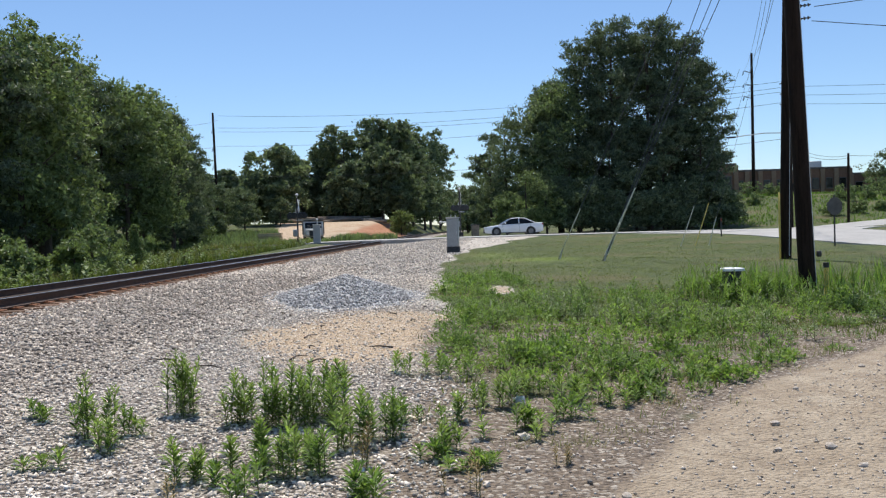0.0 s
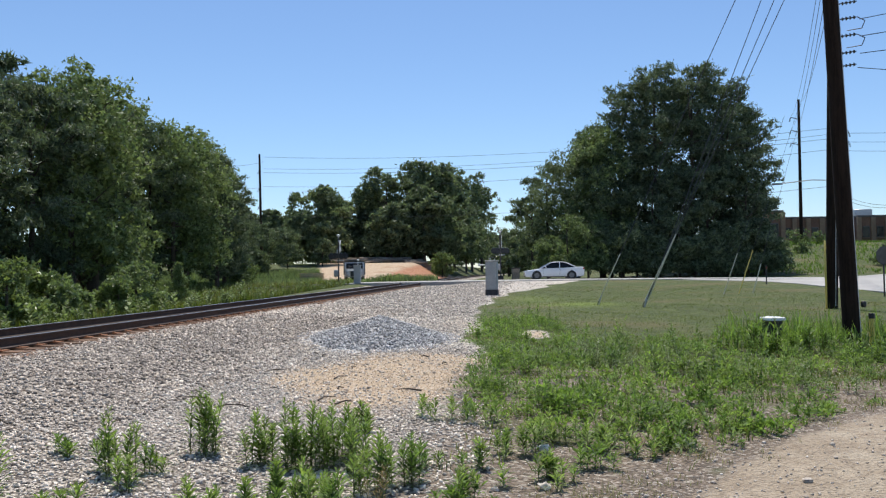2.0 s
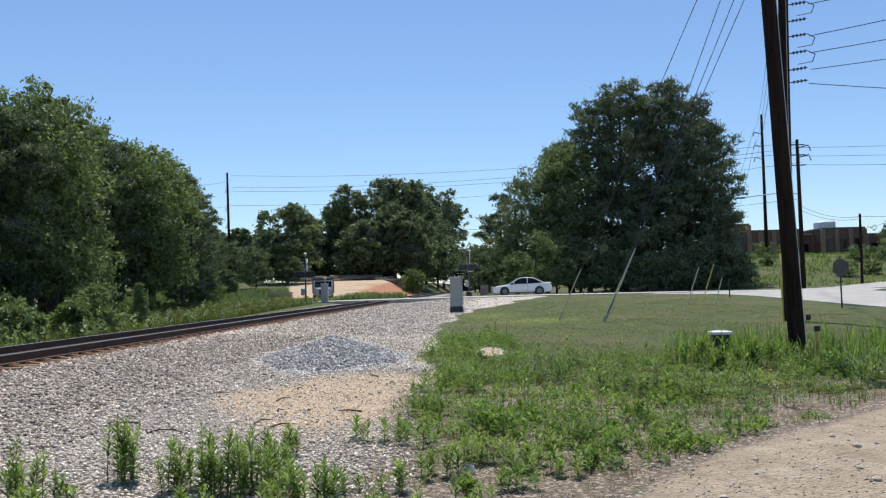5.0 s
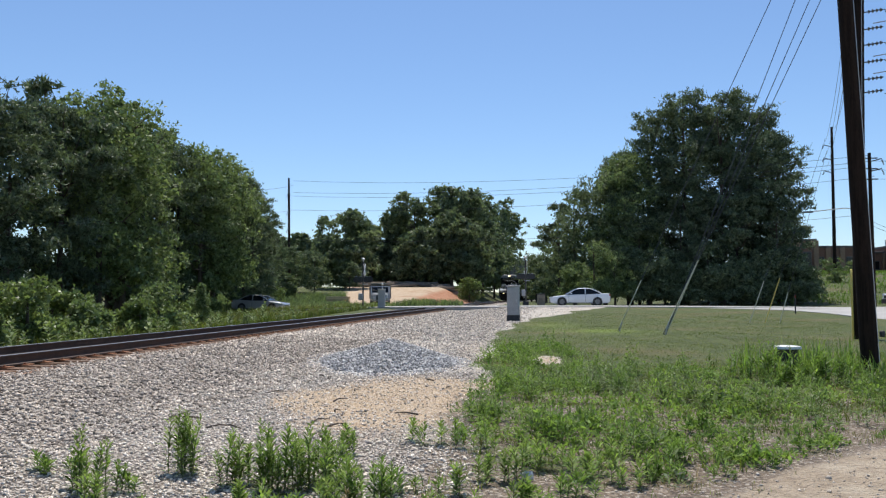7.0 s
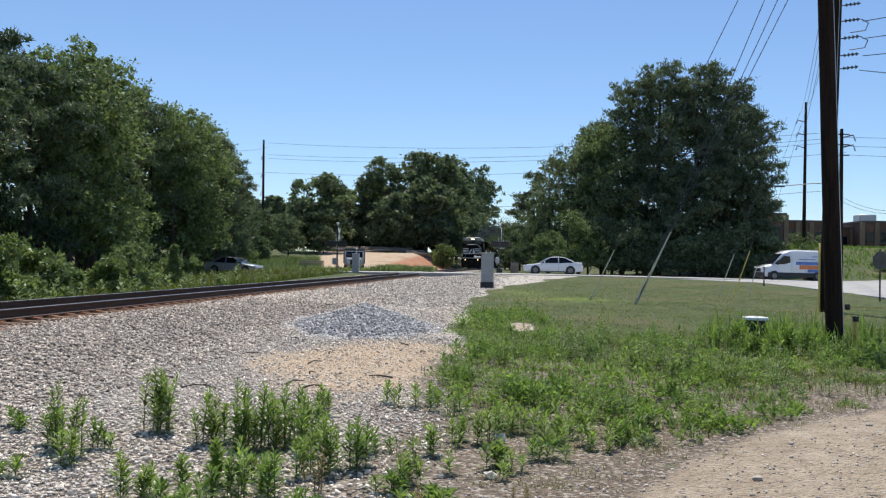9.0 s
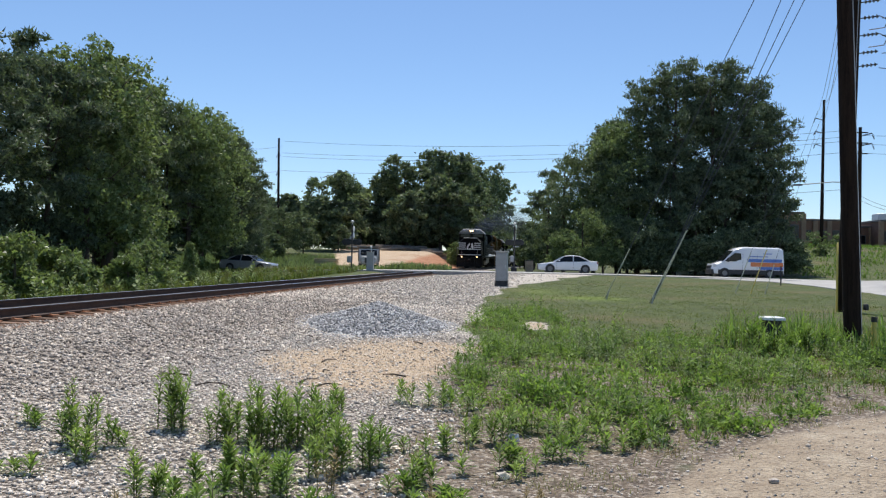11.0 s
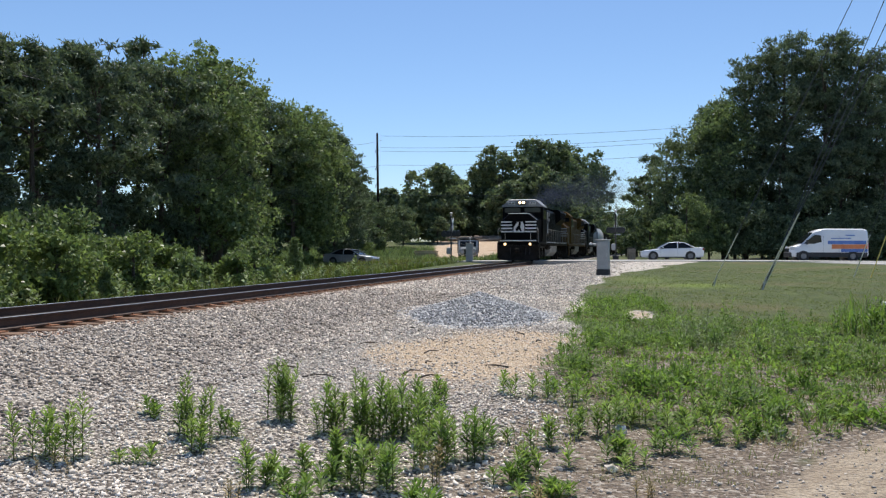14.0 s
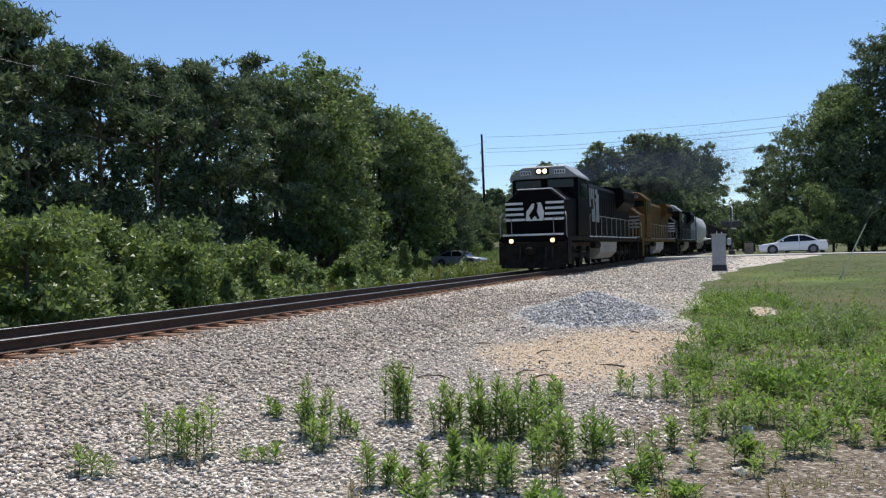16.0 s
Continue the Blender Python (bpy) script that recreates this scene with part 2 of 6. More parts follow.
def thing(name, label, category, m=None, group="", kind=""):
    ob = new(name)
    ob.empty_display_size = 0.2
    if m is not None:
        ob.matrix_basis = m
    return tagged(ob, label, category, group, kind)


def soup(name, verts, faces, material, smooth=False):
    """One big mesh from arrays: verts (n, 3), faces (m, k) with equal k."""
    me = bpy.data.meshes.new(name)
    k = faces.shape[1]
    me.vertices.add(len(verts))
    me.vertices.foreach_set("co", np.asarray(verts, np.float32).ravel())
    me.loops.add(faces.size)
    me.loops.foreach_set("vertex_index", np.asarray(faces, np.int32).ravel())
    me.polygons.add(len(faces))
    me.polygons.foreach_set("loop_start", np.arange(0, faces.size, k, dtype=np.int32))
    me.update(calc_edges=True)
    me.validate()
    me.materials.append(material)
    if smooth:
        me.shade_smooth()
    return me


# ---- lie of the land ----
SLOPE = 0.0585                            # the track runs almost straight away


def track_x(y):
    return -9.75 + SLOPE * y


def rail_z(y):
    """Height of the rail head: a gentle climb that eases off."""
    y = np.asarray(y, float)
    return 0.60 + 0.0055 * np.clip(y, -60, 110) + 0.0022 * np.clip(y - 110, 0, 140)


def smooth01(a, b, v):
    k = np.clip((np.asarray(v, float) - a) / (b - a), 0, 1)
    return k * k * (3 - 2 * k)


ROAD = [(-150, 84, 0.2), (-60, 76, 0.25), (-24, 71.5, 0.42), (-13, 68, 0.86), (-9, 67, 0.94), (-5.8, 66.5, 0.975), (-2, 66.3, 0.99),
        (6, 66.3, 1.01), (17, 67, 0.96), (30, 70, 0.83), (36, 73.2, 0.93), (45, 79, 1.36), (75, 99, 2.9), (150, 150, 5.0)]
_rx, _ry, _rz = (np.array(c) for c in zip(*ROAD))


def land(x, y):
    """Height of the ground."""
    x, y = np.asarray(x, float), np.asarray(y, float)
    g = 0.30 * smooth01(6, 34, y) + 0.68 * smooth01(26, 66, y)
    g = g - 0.002 * np.clip(x - 12, 0, 40) * smooth01(40, 68, y)
    g = g + 0.05 * np.sin(x * 0.9 + 1.3) * np.sin(y * 0.7) * smooth01(3, 6, y) * (1 - smooth01(40, 55, y)) * smooth01(-1, 2, x)
    # weedy bank behind the road
    g = g + 3.3 * smooth01(80, 118, y) * smooth01(18, 40, x) + 1.0 * smooth01(74, 100, y) * smooth01(10, 30, x)
    # bare building field behind the crossing
    dx = x - track_x(y)
    g = g + 2.5 * smooth01(76, 130, y) * smooth01(3.0, 9, -dx) * (1 - smooth01(50, 90, -dx))
    # lower meadow beyond the track
    left = smooth01(3.4, 7.0, -dx)
    g = g * (1 - left * (1 - smooth01(84, 100, y)) * 0.55) - 0.15 * left * (1 - smooth01(60, 80, y))
    # road bed
    near_road = 1 - smooth01(3.8, 8.0, np.abs(y - np.interp(x, _rx, _ry)))
    g = g * (1 - near_road) + (np.interp(x, _rx, _rz) - 0.03) * near_road
    # embankment
    top = rail_z(y) - 0.225
    k = np.where(dx > 0, 1 - smooth01(2.0, 5.8, dx), 1 - smooth01(2.2, 4.6, -dx))
    return g * (1 - k) + np.where(k > 0, top, 0) * k


def axis_points(lo, hi, fine_lo, fine_hi, step, grow=1.13):
    pts = list(np.arange(fine_lo, fine_hi + 1e-6, step))
    s, p = step, fine_hi
    while p < hi:
        s *= grow
        p += s
        pts.append(p)
    s, p = step, fine_lo
    while p > lo:
        s *= grow
        p -= s
        pts.insert(0, p)
    return np.array(pts)


def wob(x, y, s, seed=0.0):
    return np.sin(x * s + seed) * np.cos(y * s * 1.3 + seed * 2) + 0.6 * np.sin(x * s * 2.3 + y * s * 1.9 + seed * 3)


def dirt_edge(y):
    """Where the weeds give way to the dirt track."""
    return np.interp(y, (3, 4.8, 6.3, 8, 9.5, 11.2, 14, 20), (-1.2, 0.2, 1.05, 2.5, 4.1, 6.0, 9.8, 18))


def zones(x, y):
    """Shares of gravel, tan soil, grass, dirt track, red soil."""
    dx = x - track_x(y)
    edge = -0.45 + 0.35 * wob(x, y, 0.5) - 0.2 * smooth01(14, 30, y) + np.interp(y, (30, 40, 46, 52, 58, 62), (0, 1.0, 2.6, 4.4, 6.2, 7.5))
    gravel = smooth01(-3.4, -2.6, dx) * (1 - smooth01(-0.35, 0.35, x - edge)) * smooth01(-40, -20, y)
    gravel = gravel * (1 - smooth01(70, 73, y) * smooth01(2.2, 3.0, np.abs(dx)))
    gravel = np.maximum(gravel, smooth01(0.35, 0.6, np.exp(-(((x - 0.85) / 0.42) ** 2 + ((y - 19.5) / 1.2) ** 2))))
    fore = (1 - smooth01(6.6, 7.8, y + 0.5 * wob(x, y, 0.8)))
    tan = 1.2 * np.exp(-(((x + 1.75 + 0.3 * wob(x, y, 0.9, 6)) / 1.85) ** 2 + ((y - 12.9 + 0.6 * wob(x, y, 0.7, 8)) / 3.0) ** 2) ** 1.3) + 0.5 * np.exp(-(((x + 1.2) / 1.3) ** 2 + ((y - 24) / 5.0) ** 2)) + 0.7 * np.exp(-(((x - 0.85) / 0.6) ** 2 + ((y - 19.5) / 1.6) ** 2))
    dirt = smooth01(-0.35, 0.35, x - dirt_edge(y) + 0.22 * wob(x, y, 1.1, 2)) * (1 - smooth01(16, 20, y))
    dirt = np.maximum(dirt, 0.55 * fore * smooth01(-1.5, 0.3, x))
    dx2 = -dx
    red = smooth01(74, 80, y) * smooth01(2.6, 3.4, dx2) * (1 - smooth01(40, 48, dx2)) * (1 - smooth01(134, 142, y))
    red = red * np.clip(1 - 0.9 * np.exp(-(((x + 9.5) / 4.0) ** 2 + ((y - 80) / 6.0) ** 2)), 0, 1)
    red = red * smooth01(-0.215, -0.195, x / np.maximum(y, 1))
    return gravel, np.clip(tan, 0, 1) * gravel, dirt, red


def ground_material():
    m = bpy.data.materials.new("ground")
    m.use_nodes = True
    n, l = m.node_tree.nodes, m.node_tree.links
    bs = n["Principled BSDF"]
    bs.inputs["Roughness"].default_value = 0.92
    tc = n.new("ShaderNodeTexCoord")

    def noise_at(scale, detail=6):
        t = n.new("ShaderNodeTexNoise")
        t.inputs["Scale"].default_value, t.inputs["Detail"].default_value = scale, detail
        l.new(tc.outputs["Object"], t.inputs["Vector"])
        return t.outputs[0]

    def ramp(v, lo, hi):
        r = n.new("ShaderNodeMapRange")
        r.inputs["From Min"].default_value, r.inputs["From Max"].default_value = lo, hi
        l.new(v, r.inputs["Value"])
        return r.outputs[0]

    def mix(f, a, b):
        x = n.new("ShaderNodeMix")
        x.data_type = "RGBA"
        for s, v in ((0, f), (6, a), (7, b)):
            if isinstance(v, tuple):
                x.inputs[s].default_value = (*v, 1)
            elif isinstance(v, float):
                x.inputs[s].default_value = v
            else:
                l.new(v, x.inputs[s])
        return x.outputs[2]

    big, mid, fine = noise_at(0.25), noise_at(2.2), noise_at(26, 8)
    att = n.new("ShaderNodeAttribute")
    att.attribute_name = "zones"
    sep = n.new("ShaderNodeSeparateColor")
    l.new(att.outputs["Color"], sep.inputs[0])
    att2 = n.new("ShaderNodeAttribute")
    att2.attribute_name = "zones_b"
    sep2 = n.new("ShaderNodeSeparateColor")
    l.new(att2.outputs["Color"], sep2.inputs[0])

    att3 = n.new("ShaderNodeAttribute")
    att3.attribute_name = "zones_c"
    sep3 = n.new("ShaderNodeSeparateColor")
    l.new(att3.outputs["Color"], sep3.inputs[0])

    def edged(mask):
        a = n.new("ShaderNodeMath")
        a.operation = "MULTIPLY_ADD"
        a.inputs[1].default_value = 0.7
        l.new(mid, a.inputs[0]), l.new(mask, a.inputs[2])
        return ramp(a.outputs[0], 0.68, 1.02)

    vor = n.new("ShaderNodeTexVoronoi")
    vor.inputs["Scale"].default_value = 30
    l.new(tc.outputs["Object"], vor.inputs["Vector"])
    grass = mix(ramp(mid, 0.35, 0.65), (0.050, 0.075, 0.013), (0.112, 0.138, 0.026))
    grass = mix(ramp(big, 0.50, 0.66), grass, (0.135, 0.120, 0.040))
    grass = mix(ramp(fine, 0.5, 0.66), grass, (0.036, 0.050, 0.014))
    grass = mix(ramp(noise_at(5), 0.58, 0.75), grass, (0.115, 0.10, 0.048))
    sc = n.new("ShaderNodeSeparateColor")
    l.new(vor.outputs["Color"], sc.inputs[0])
    stone = mix(ramp(sc.outputs[0], 0.1, 0.95), (0.24, 0.20, 0.165), (0.78, 0.69, 0.59))
    # near-black cell borders: the shade between stones, put into the colour
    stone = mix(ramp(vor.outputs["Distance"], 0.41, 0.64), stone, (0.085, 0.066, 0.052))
    stone = mix(ramp(noise_at(0.7), 0.5, 0.85), stone, (0.50, 0.44, 0.37))
    tan = mix(ramp(fine, 0.38, 0.62), (0.36, 0.250, 0.148), (0.63, 0.480, 0.325))
    tan = mix(ramp(noise_at(6), 0.52, 0.7), tan, (0.30, 0.225, 0.155))
    tan = mix(ramp(sc.outputs[1], 0.72, 0.95), tan, (0.62, 0.54, 0.44))
    dirt = mix(ramp(mid, 0.3, 0.7), (0.33, 0.255, 0.175), (0.45, 0.365, 0.265))
    dirt = mix(ramp(fine, 0.55, 0.75), dirt, (0.20, 0.155, 0.11))
    dirt = mix(ramp(noise_at(7), 0.5, 0.75), dirt, (0.25, 0.19, 0.13))
    dirt = mix(ramp(noise_at(0.9), 0.55, 0.75), dirt, (0.50, 0.42, 0.315))
    red = mix(ramp(mid, 0.3, 0.7), (0.47, 0.33, 0.21), (0.60, 0.47, 0.33))
    red = mix(ramp(big, 0.56, 0.72), red, (0.40, 0.22, 0.12))
    grass = mix(sep3.outputs[2], grass, (0.155, 0.215, 0.028))
    stone = mix(edged(sep3.outputs[0]), stone, mix(ramp(sc.outputs[0], 0.3, 0.95), mix(ramp(mid, 0.3, 0.7), (0.43, 0.375, 0.31), (0.55, 0.49, 0.415)), (0.66, 0.60, 0.53)))
    stone = mix(edged(sep3.outputs[1]), stone, mix(ramp(fine, 0.4, 0.6), (0.30, 0.155, 0.085), (0.46, 0.29, 0.19)))
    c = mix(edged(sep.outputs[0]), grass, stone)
    c = mix(edged(sep.outputs[1]), c, tan)
    c = mix(edged(sep.outputs[2]), c, dirt)
    c = mix(edged(sep2.outputs[0]), c, red)
    c = mix(edged(sep2.outputs[1]), c, mix(ramp(sc.outputs[2], 0.7, 0.95), mix(ramp(fine, 0.38, 0.62), (0.095, 0.070, 0.050), (0.25, 0.19, 0.135)), (0.44, 0.38, 0.31)))
    c = mix(edged(sep2.outputs[2]), c, mix(ramp(mid, 0.3, 0.7), (0.36, 0.145, 0.07), (0.52, 0.27, 0.15)))
    l.new(c, bs.inputs["Base Color"])
    bp = n.new("ShaderNodeBump")
    bp.inputs["Strength"].default_value, bp.inputs["Distance"].default_value = 0.9, 0.035
    hm = n.new("ShaderNodeMath")
    hm.operation = "SUBTRACT"
    l.new(fine, hm.inputs[0]), l.new(vor.outputs["Distance"], hm.inputs[1])
    l.new(hm.outputs[0], bp.inputs["Height"]), l.new(bp.outputs[0], bs.inputs["Normal"])
    return m


def build_ground():
    xs, ys = axis_points(-2600, 2600, -16, 14, 0.25), axis_points(-2600, 2600, 2, 40, 0.25, 1.06)
    gx, gy = np.meshgrid(xs, ys)
    gz = land(gx, gy)
    v = np.stack([gx, gy, gz], -1).reshape(-1, 3)
    i = np.arange((len(ys) - 1) * len(xs)).reshape(len(ys) - 1, len(xs))[:, :-1].ravel()
    f = np.stack([i, i + 1, i + len(xs) + 1, i + len(xs)], 1)
    me = soup("ground", v, f, ground_material(), True)
    g, t, d, r = zones(v[:, 0], v[:, 1])
    x, y = v[:, 0], v[:, 1]
    soil = (1 - smooth01(6.4, 7.4, y + 0.3 * wob(x, y, 1.5))) * smooth01(-1.6, -0.4, x) * (1 - smooth01(0.1, 0.7, x - dirt_edge(y))) * smooth01(-4, 2, y)
    patch = smooth01(-1.4, -0.4, x) * smooth01(5.6, 6.4, y) * (1 - smooth01(12, 16, y)) * (1 - smooth01(0.0, 0.6, x - dirt_edge(y)))
    soil = np.maximum(soil, patch * np.clip(0.80 - 0.22 * wob(x, y, 1.3, 4), 0.5, 1))
    away = track_x(y) - x
    rust = smooth01(2.3, 3.0, away) * (1 - smooth01(6.0, 9.0, away)) * smooth01(80, 88, y) * (1 - smooth01(128, 136, y))
    off = x - track_x(y)
    dust = np.clip(smooth01(6.4, 8.2, off + 0.5 * wob(x, y, 0.4, 3)) * smooth01(15.5, 18, y) * (1 - smooth01(62, 63, y)), 0, 1)
    stain = smooth01(0.7, 0.9, off) * (1 - smooth01(1.35, 1.75, off + 0.15 * wob(x, y, 1.9))) * smooth01(-30, -10, y) * (1 - smooth01(55, 62, y))
    lush = np.exp(-(((x - 3.4) / 1.5) ** 2 + ((y - 32.3) / 1.0) ** 2)) + 0.5 * np.exp(-(((x - 1.7) / 1.2) ** 2 + ((y - 37) / 3.0) ** 2))
    one = np.ones_like(g)
    for name, cols in (("zones", (g, t, d)), ("zones_b", (r, soil, rust)), ("zones_c", (dust, stain, lush))):
        a = me.color_attributes.new(name, "FLOAT_COLOR", "POINT")
        a.data.foreach_set("color", np.stack([*cols, one], 1).astype(np.float32).ravel())
    return tagged(new("ground", me), "ground of gravel, weeds, mown grass and dirt", "ground", kind="structure")


ground = build_ground()


def strip(name, pts, width, material, lift, label, category, wide=None):
    """A road of real thickness along a line of (x, y, z)."""
    pts = [Vector(p) for p in pts]
    fine = []
    for p, q in zip(pts, pts[1:]):
        k = max(1, int((q - p).length / 3))
        fine += [p.lerp(q, i / k) for i in range(k)]
    fine.append(pts[-1])
    s = Shape()
    rings = []
    for i, p in enumerate(fine):
        d = (fine[min(i + 1, len(fine) - 1)] - fine[max(i - 1, 0)])
        side = Vector((d.y, -d.x, 0)).normalized()
        w = width / 2 + (wide(p) if wide else 0)
        a, b = p - side * w, p + side * w
        rings.append([(a.x, a.y, a.z + lift), (p.x, p.y, p.z + lift + 0.05), (b.x, b.y, b.z + lift), (b.x, b.y, b.z - 0.4), (a.x, a.y, a.z - 0.4)])
    s.loft(rings)
    return tagged(part(name, s, material, smooth=False), label, category, kind="structure")


strip("road", ROAD, 7.2, ASPHALT, 0.03, "sun-bleached grey asphalt road over the crossing", "road")
SIDE = [(22.6, y, float(land(22.6, y)) + (0.02 if y < 60 else 0.0)) for y in (-60, -20, 0, 10, 20, 28, 36, 44, 50, 55, 59, 62.5, 66)]
strip("side_road", SIDE, 8.6, ASPHALT, 0.018, "sun-bleached asphalt side road meeting the main road", "road",
      wide=lambda p: 9.0 * float(smooth01(50, 65, p.y)) ** 2)


# ---- railway track ----
TURN = -math.degrees(math.atan(SLOPE))     # heading of the track


def on_track(dx, y, dz=0.0):
    """World place from the track's centre line and rail height."""
    c = math.cos(math.atan(SLOPE))
    return Vector((track_x(y) + dx * c, y - dx * SLOPE * c, float(rail_z(y)) + dz))


def rail_mesh(side):
    prof = [(-0.07, -0.18), (0.07, -0.18), (0.07, -0.16), (0.012, -0.13), (0.012, -0.045), (0.036, -0.035), (0.036, -0.004),
            (-0.036, -0.004), (-0.036, -0.035), (-0.012, -0.045), (-0.012, -0.13), (-0.07, -0.16)]
    ys = list(range(-40, 120, 8)) + list(range(120, 420, 30))
    web, head = Shape(), Shape()
    web.loft([[tuple(on_track(side * 0.753 + u, y, w)) for u, w in prof] for y in ys])
    cap = [(-0.033, -0.004), (0.033, -0.004), (0.026, 0.0), (-0.026, 0.0)]
    head.loft([[tuple(on_track(side * 0.753 + u, y, w)) for u, w in cap] for y in ys])
    return web, head


def build_track():
    tr = thing("railway_track", "rusty steel railway track on stained wooden ties", "railway track", kind="structure")
    for side in (-1, 1):
        web, head = rail_mesh(side)
        r = part("rail", web, STEEL, tr, "rust-brown rail with a polished head", smooth=False)
        part("rail_head", head, RAILTOP, r, smooth=False)
    tie = mesh_of("tie", Shape().box(0, 0, 0, 2.6, 0.23, 0.18, 0.012), TIE)
    plate = mesh_of("tie_plate", Shape().box(0, 0, 0, 0.36, 0.19, 0.02, 0.004).box(-0.10, 0.05, 0.02, 0.03, 0.03, 0.03).box(0.10, -0.05, 0.02, 0.03, 0.03, 0.03), RUST)
    y, n = -8.0, 0
    while y < 62.4:
        t = new("tie", tie)
        t.parent = tr
        t.matrix_basis = Matrix.Translation(on_track(random.uniform(-0.04, 0.04), y, -0.286)) @ pose(0, 0, 0, 0, 0, TURN + random.uniform(-1, 1))
        if 0 < y < 40:
            p = new("tie_plate", plate)
            p.parent = tr
            p.matrix_basis = Matrix.Translation(on_track(0.753, y, -0.187)) @ pose(0, 0, 0, 0, 0, TURN)
        y += 0.52
        n += 1
    # timber and asphalt panels of the crossing
    for dx, w in ((0.0, 1.32), (1.15, 0.62), (-1.15, 0.62)):
        s = Shape()
        a, b = on_track(dx, 62.8, -0.10), on_track(dx, 70.2, -0.10)
        m = (a + b) / 2
        s.box(0, 0, 0, w, 7.4, 0.16, 0.01)
        c = part("crossing_panel", s, ASPHALT, tr, "grey crossing panel between the rails")
        c.matrix_basis = Matrix.Translation(m) @ pose(0, 0, 0, 0, 0, TURN)
    return tr


track = build_track()


# ---- trees ----
def leaves_at(centres, per, spread, size, rng, flat=0.75, long=1.0):
    """Small pointed leaves packed round the given clump centres."""
    n = len(centres) * per
    d = rng.normal(0, 1, (n, 3))
    d *= 0.52
    c = np.repeat(centres, per, 0) + d * np.repeat(np.broadcast_to(spread, len(centres)), per)[:, None] * np.array([1, 1, flat])
    u = rng.normal(0, 1, (n, 3)) + d * 0.8
    u /= np.linalg.norm(u, axis=1, keepdims=True)
    w = np.cross(u, rng.normal(0, 1, (n, 3)))
    w /= np.linalg.norm(w, axis=1, keepdims=True)
    s = (size * rng.uniform(0.6, 1.4, n))[:, None]
    v = np.stack([c - u * s * long * 0.8 - w * s * 0.55, c - u * s * long * 0.3 + w * s * 0.6, c + u * s * long], 1).reshape(-1, 3)
    return v, np.arange(3 * n).reshape(-1, 3)


def needles_at(centres, per, spread, length, rng):
    """Tufts of pine needles: thin slivers that fan out and up from each tuft."""
    n = len(centres) * per
    c = np.repeat(centres, per, 0) + rng.normal(0, 0.45, (n, 3)) * np.repeat(spread, per)[:, None] * np.array([1, 1, 0.6])
    u = rng.normal(0, 1, (n, 3)) + np.array([0, 0, 0.55])
    u /= np.linalg.norm(u, axis=1, keepdims=True)
    w = np.cross(u, rng.normal(0, 1, (n, 3)))
    w /= np.linalg.norm(w, axis=1, keepdims=True)
    s = (length * rng.uniform(0.6, 1.3, n))[:, None]
    v = np.stack([c - w * s * 0.17, c + w * s * 0.17, c + u * s], 1).reshape(-1, 3)
    return v, np.arange(3 * n).reshape(-1, 3)


def branchy_trunk(h, r, tips, rng, lean=0.0):
    s = Shape()
    pts = [Vector((lean * h * k * k + rng.normal(0, 0.05) * k, rng.normal(0, 0.05) * k, h * k)) for k in (0, 0.15, 0.35, 0.6, 0.85, 1)]
    for i, (p, q) in enumerate(zip(pts, pts[1:])):
        s.tube(p, q, r * (1 - 0.17 * i), r * (1 - 0.17 * (i + 1)), n=8, caps=i in (0, 4))
    for t in tips:
        k = min(0.95, max(0.12, t[2] / h * 0.8))
        base = Vector((lean * h * k * k, 0, h * k))
        mid = base.lerp(Vector(t), 0.5) + Vector((0, 0, -0.04 * h))
        s.tube(base, mid, r * 0.28, r * 0.18, n=5, caps=False)
        s.tube(mid, Vector(t), r * 0.18, r * 0.05, n=5, caps=False)
    return s


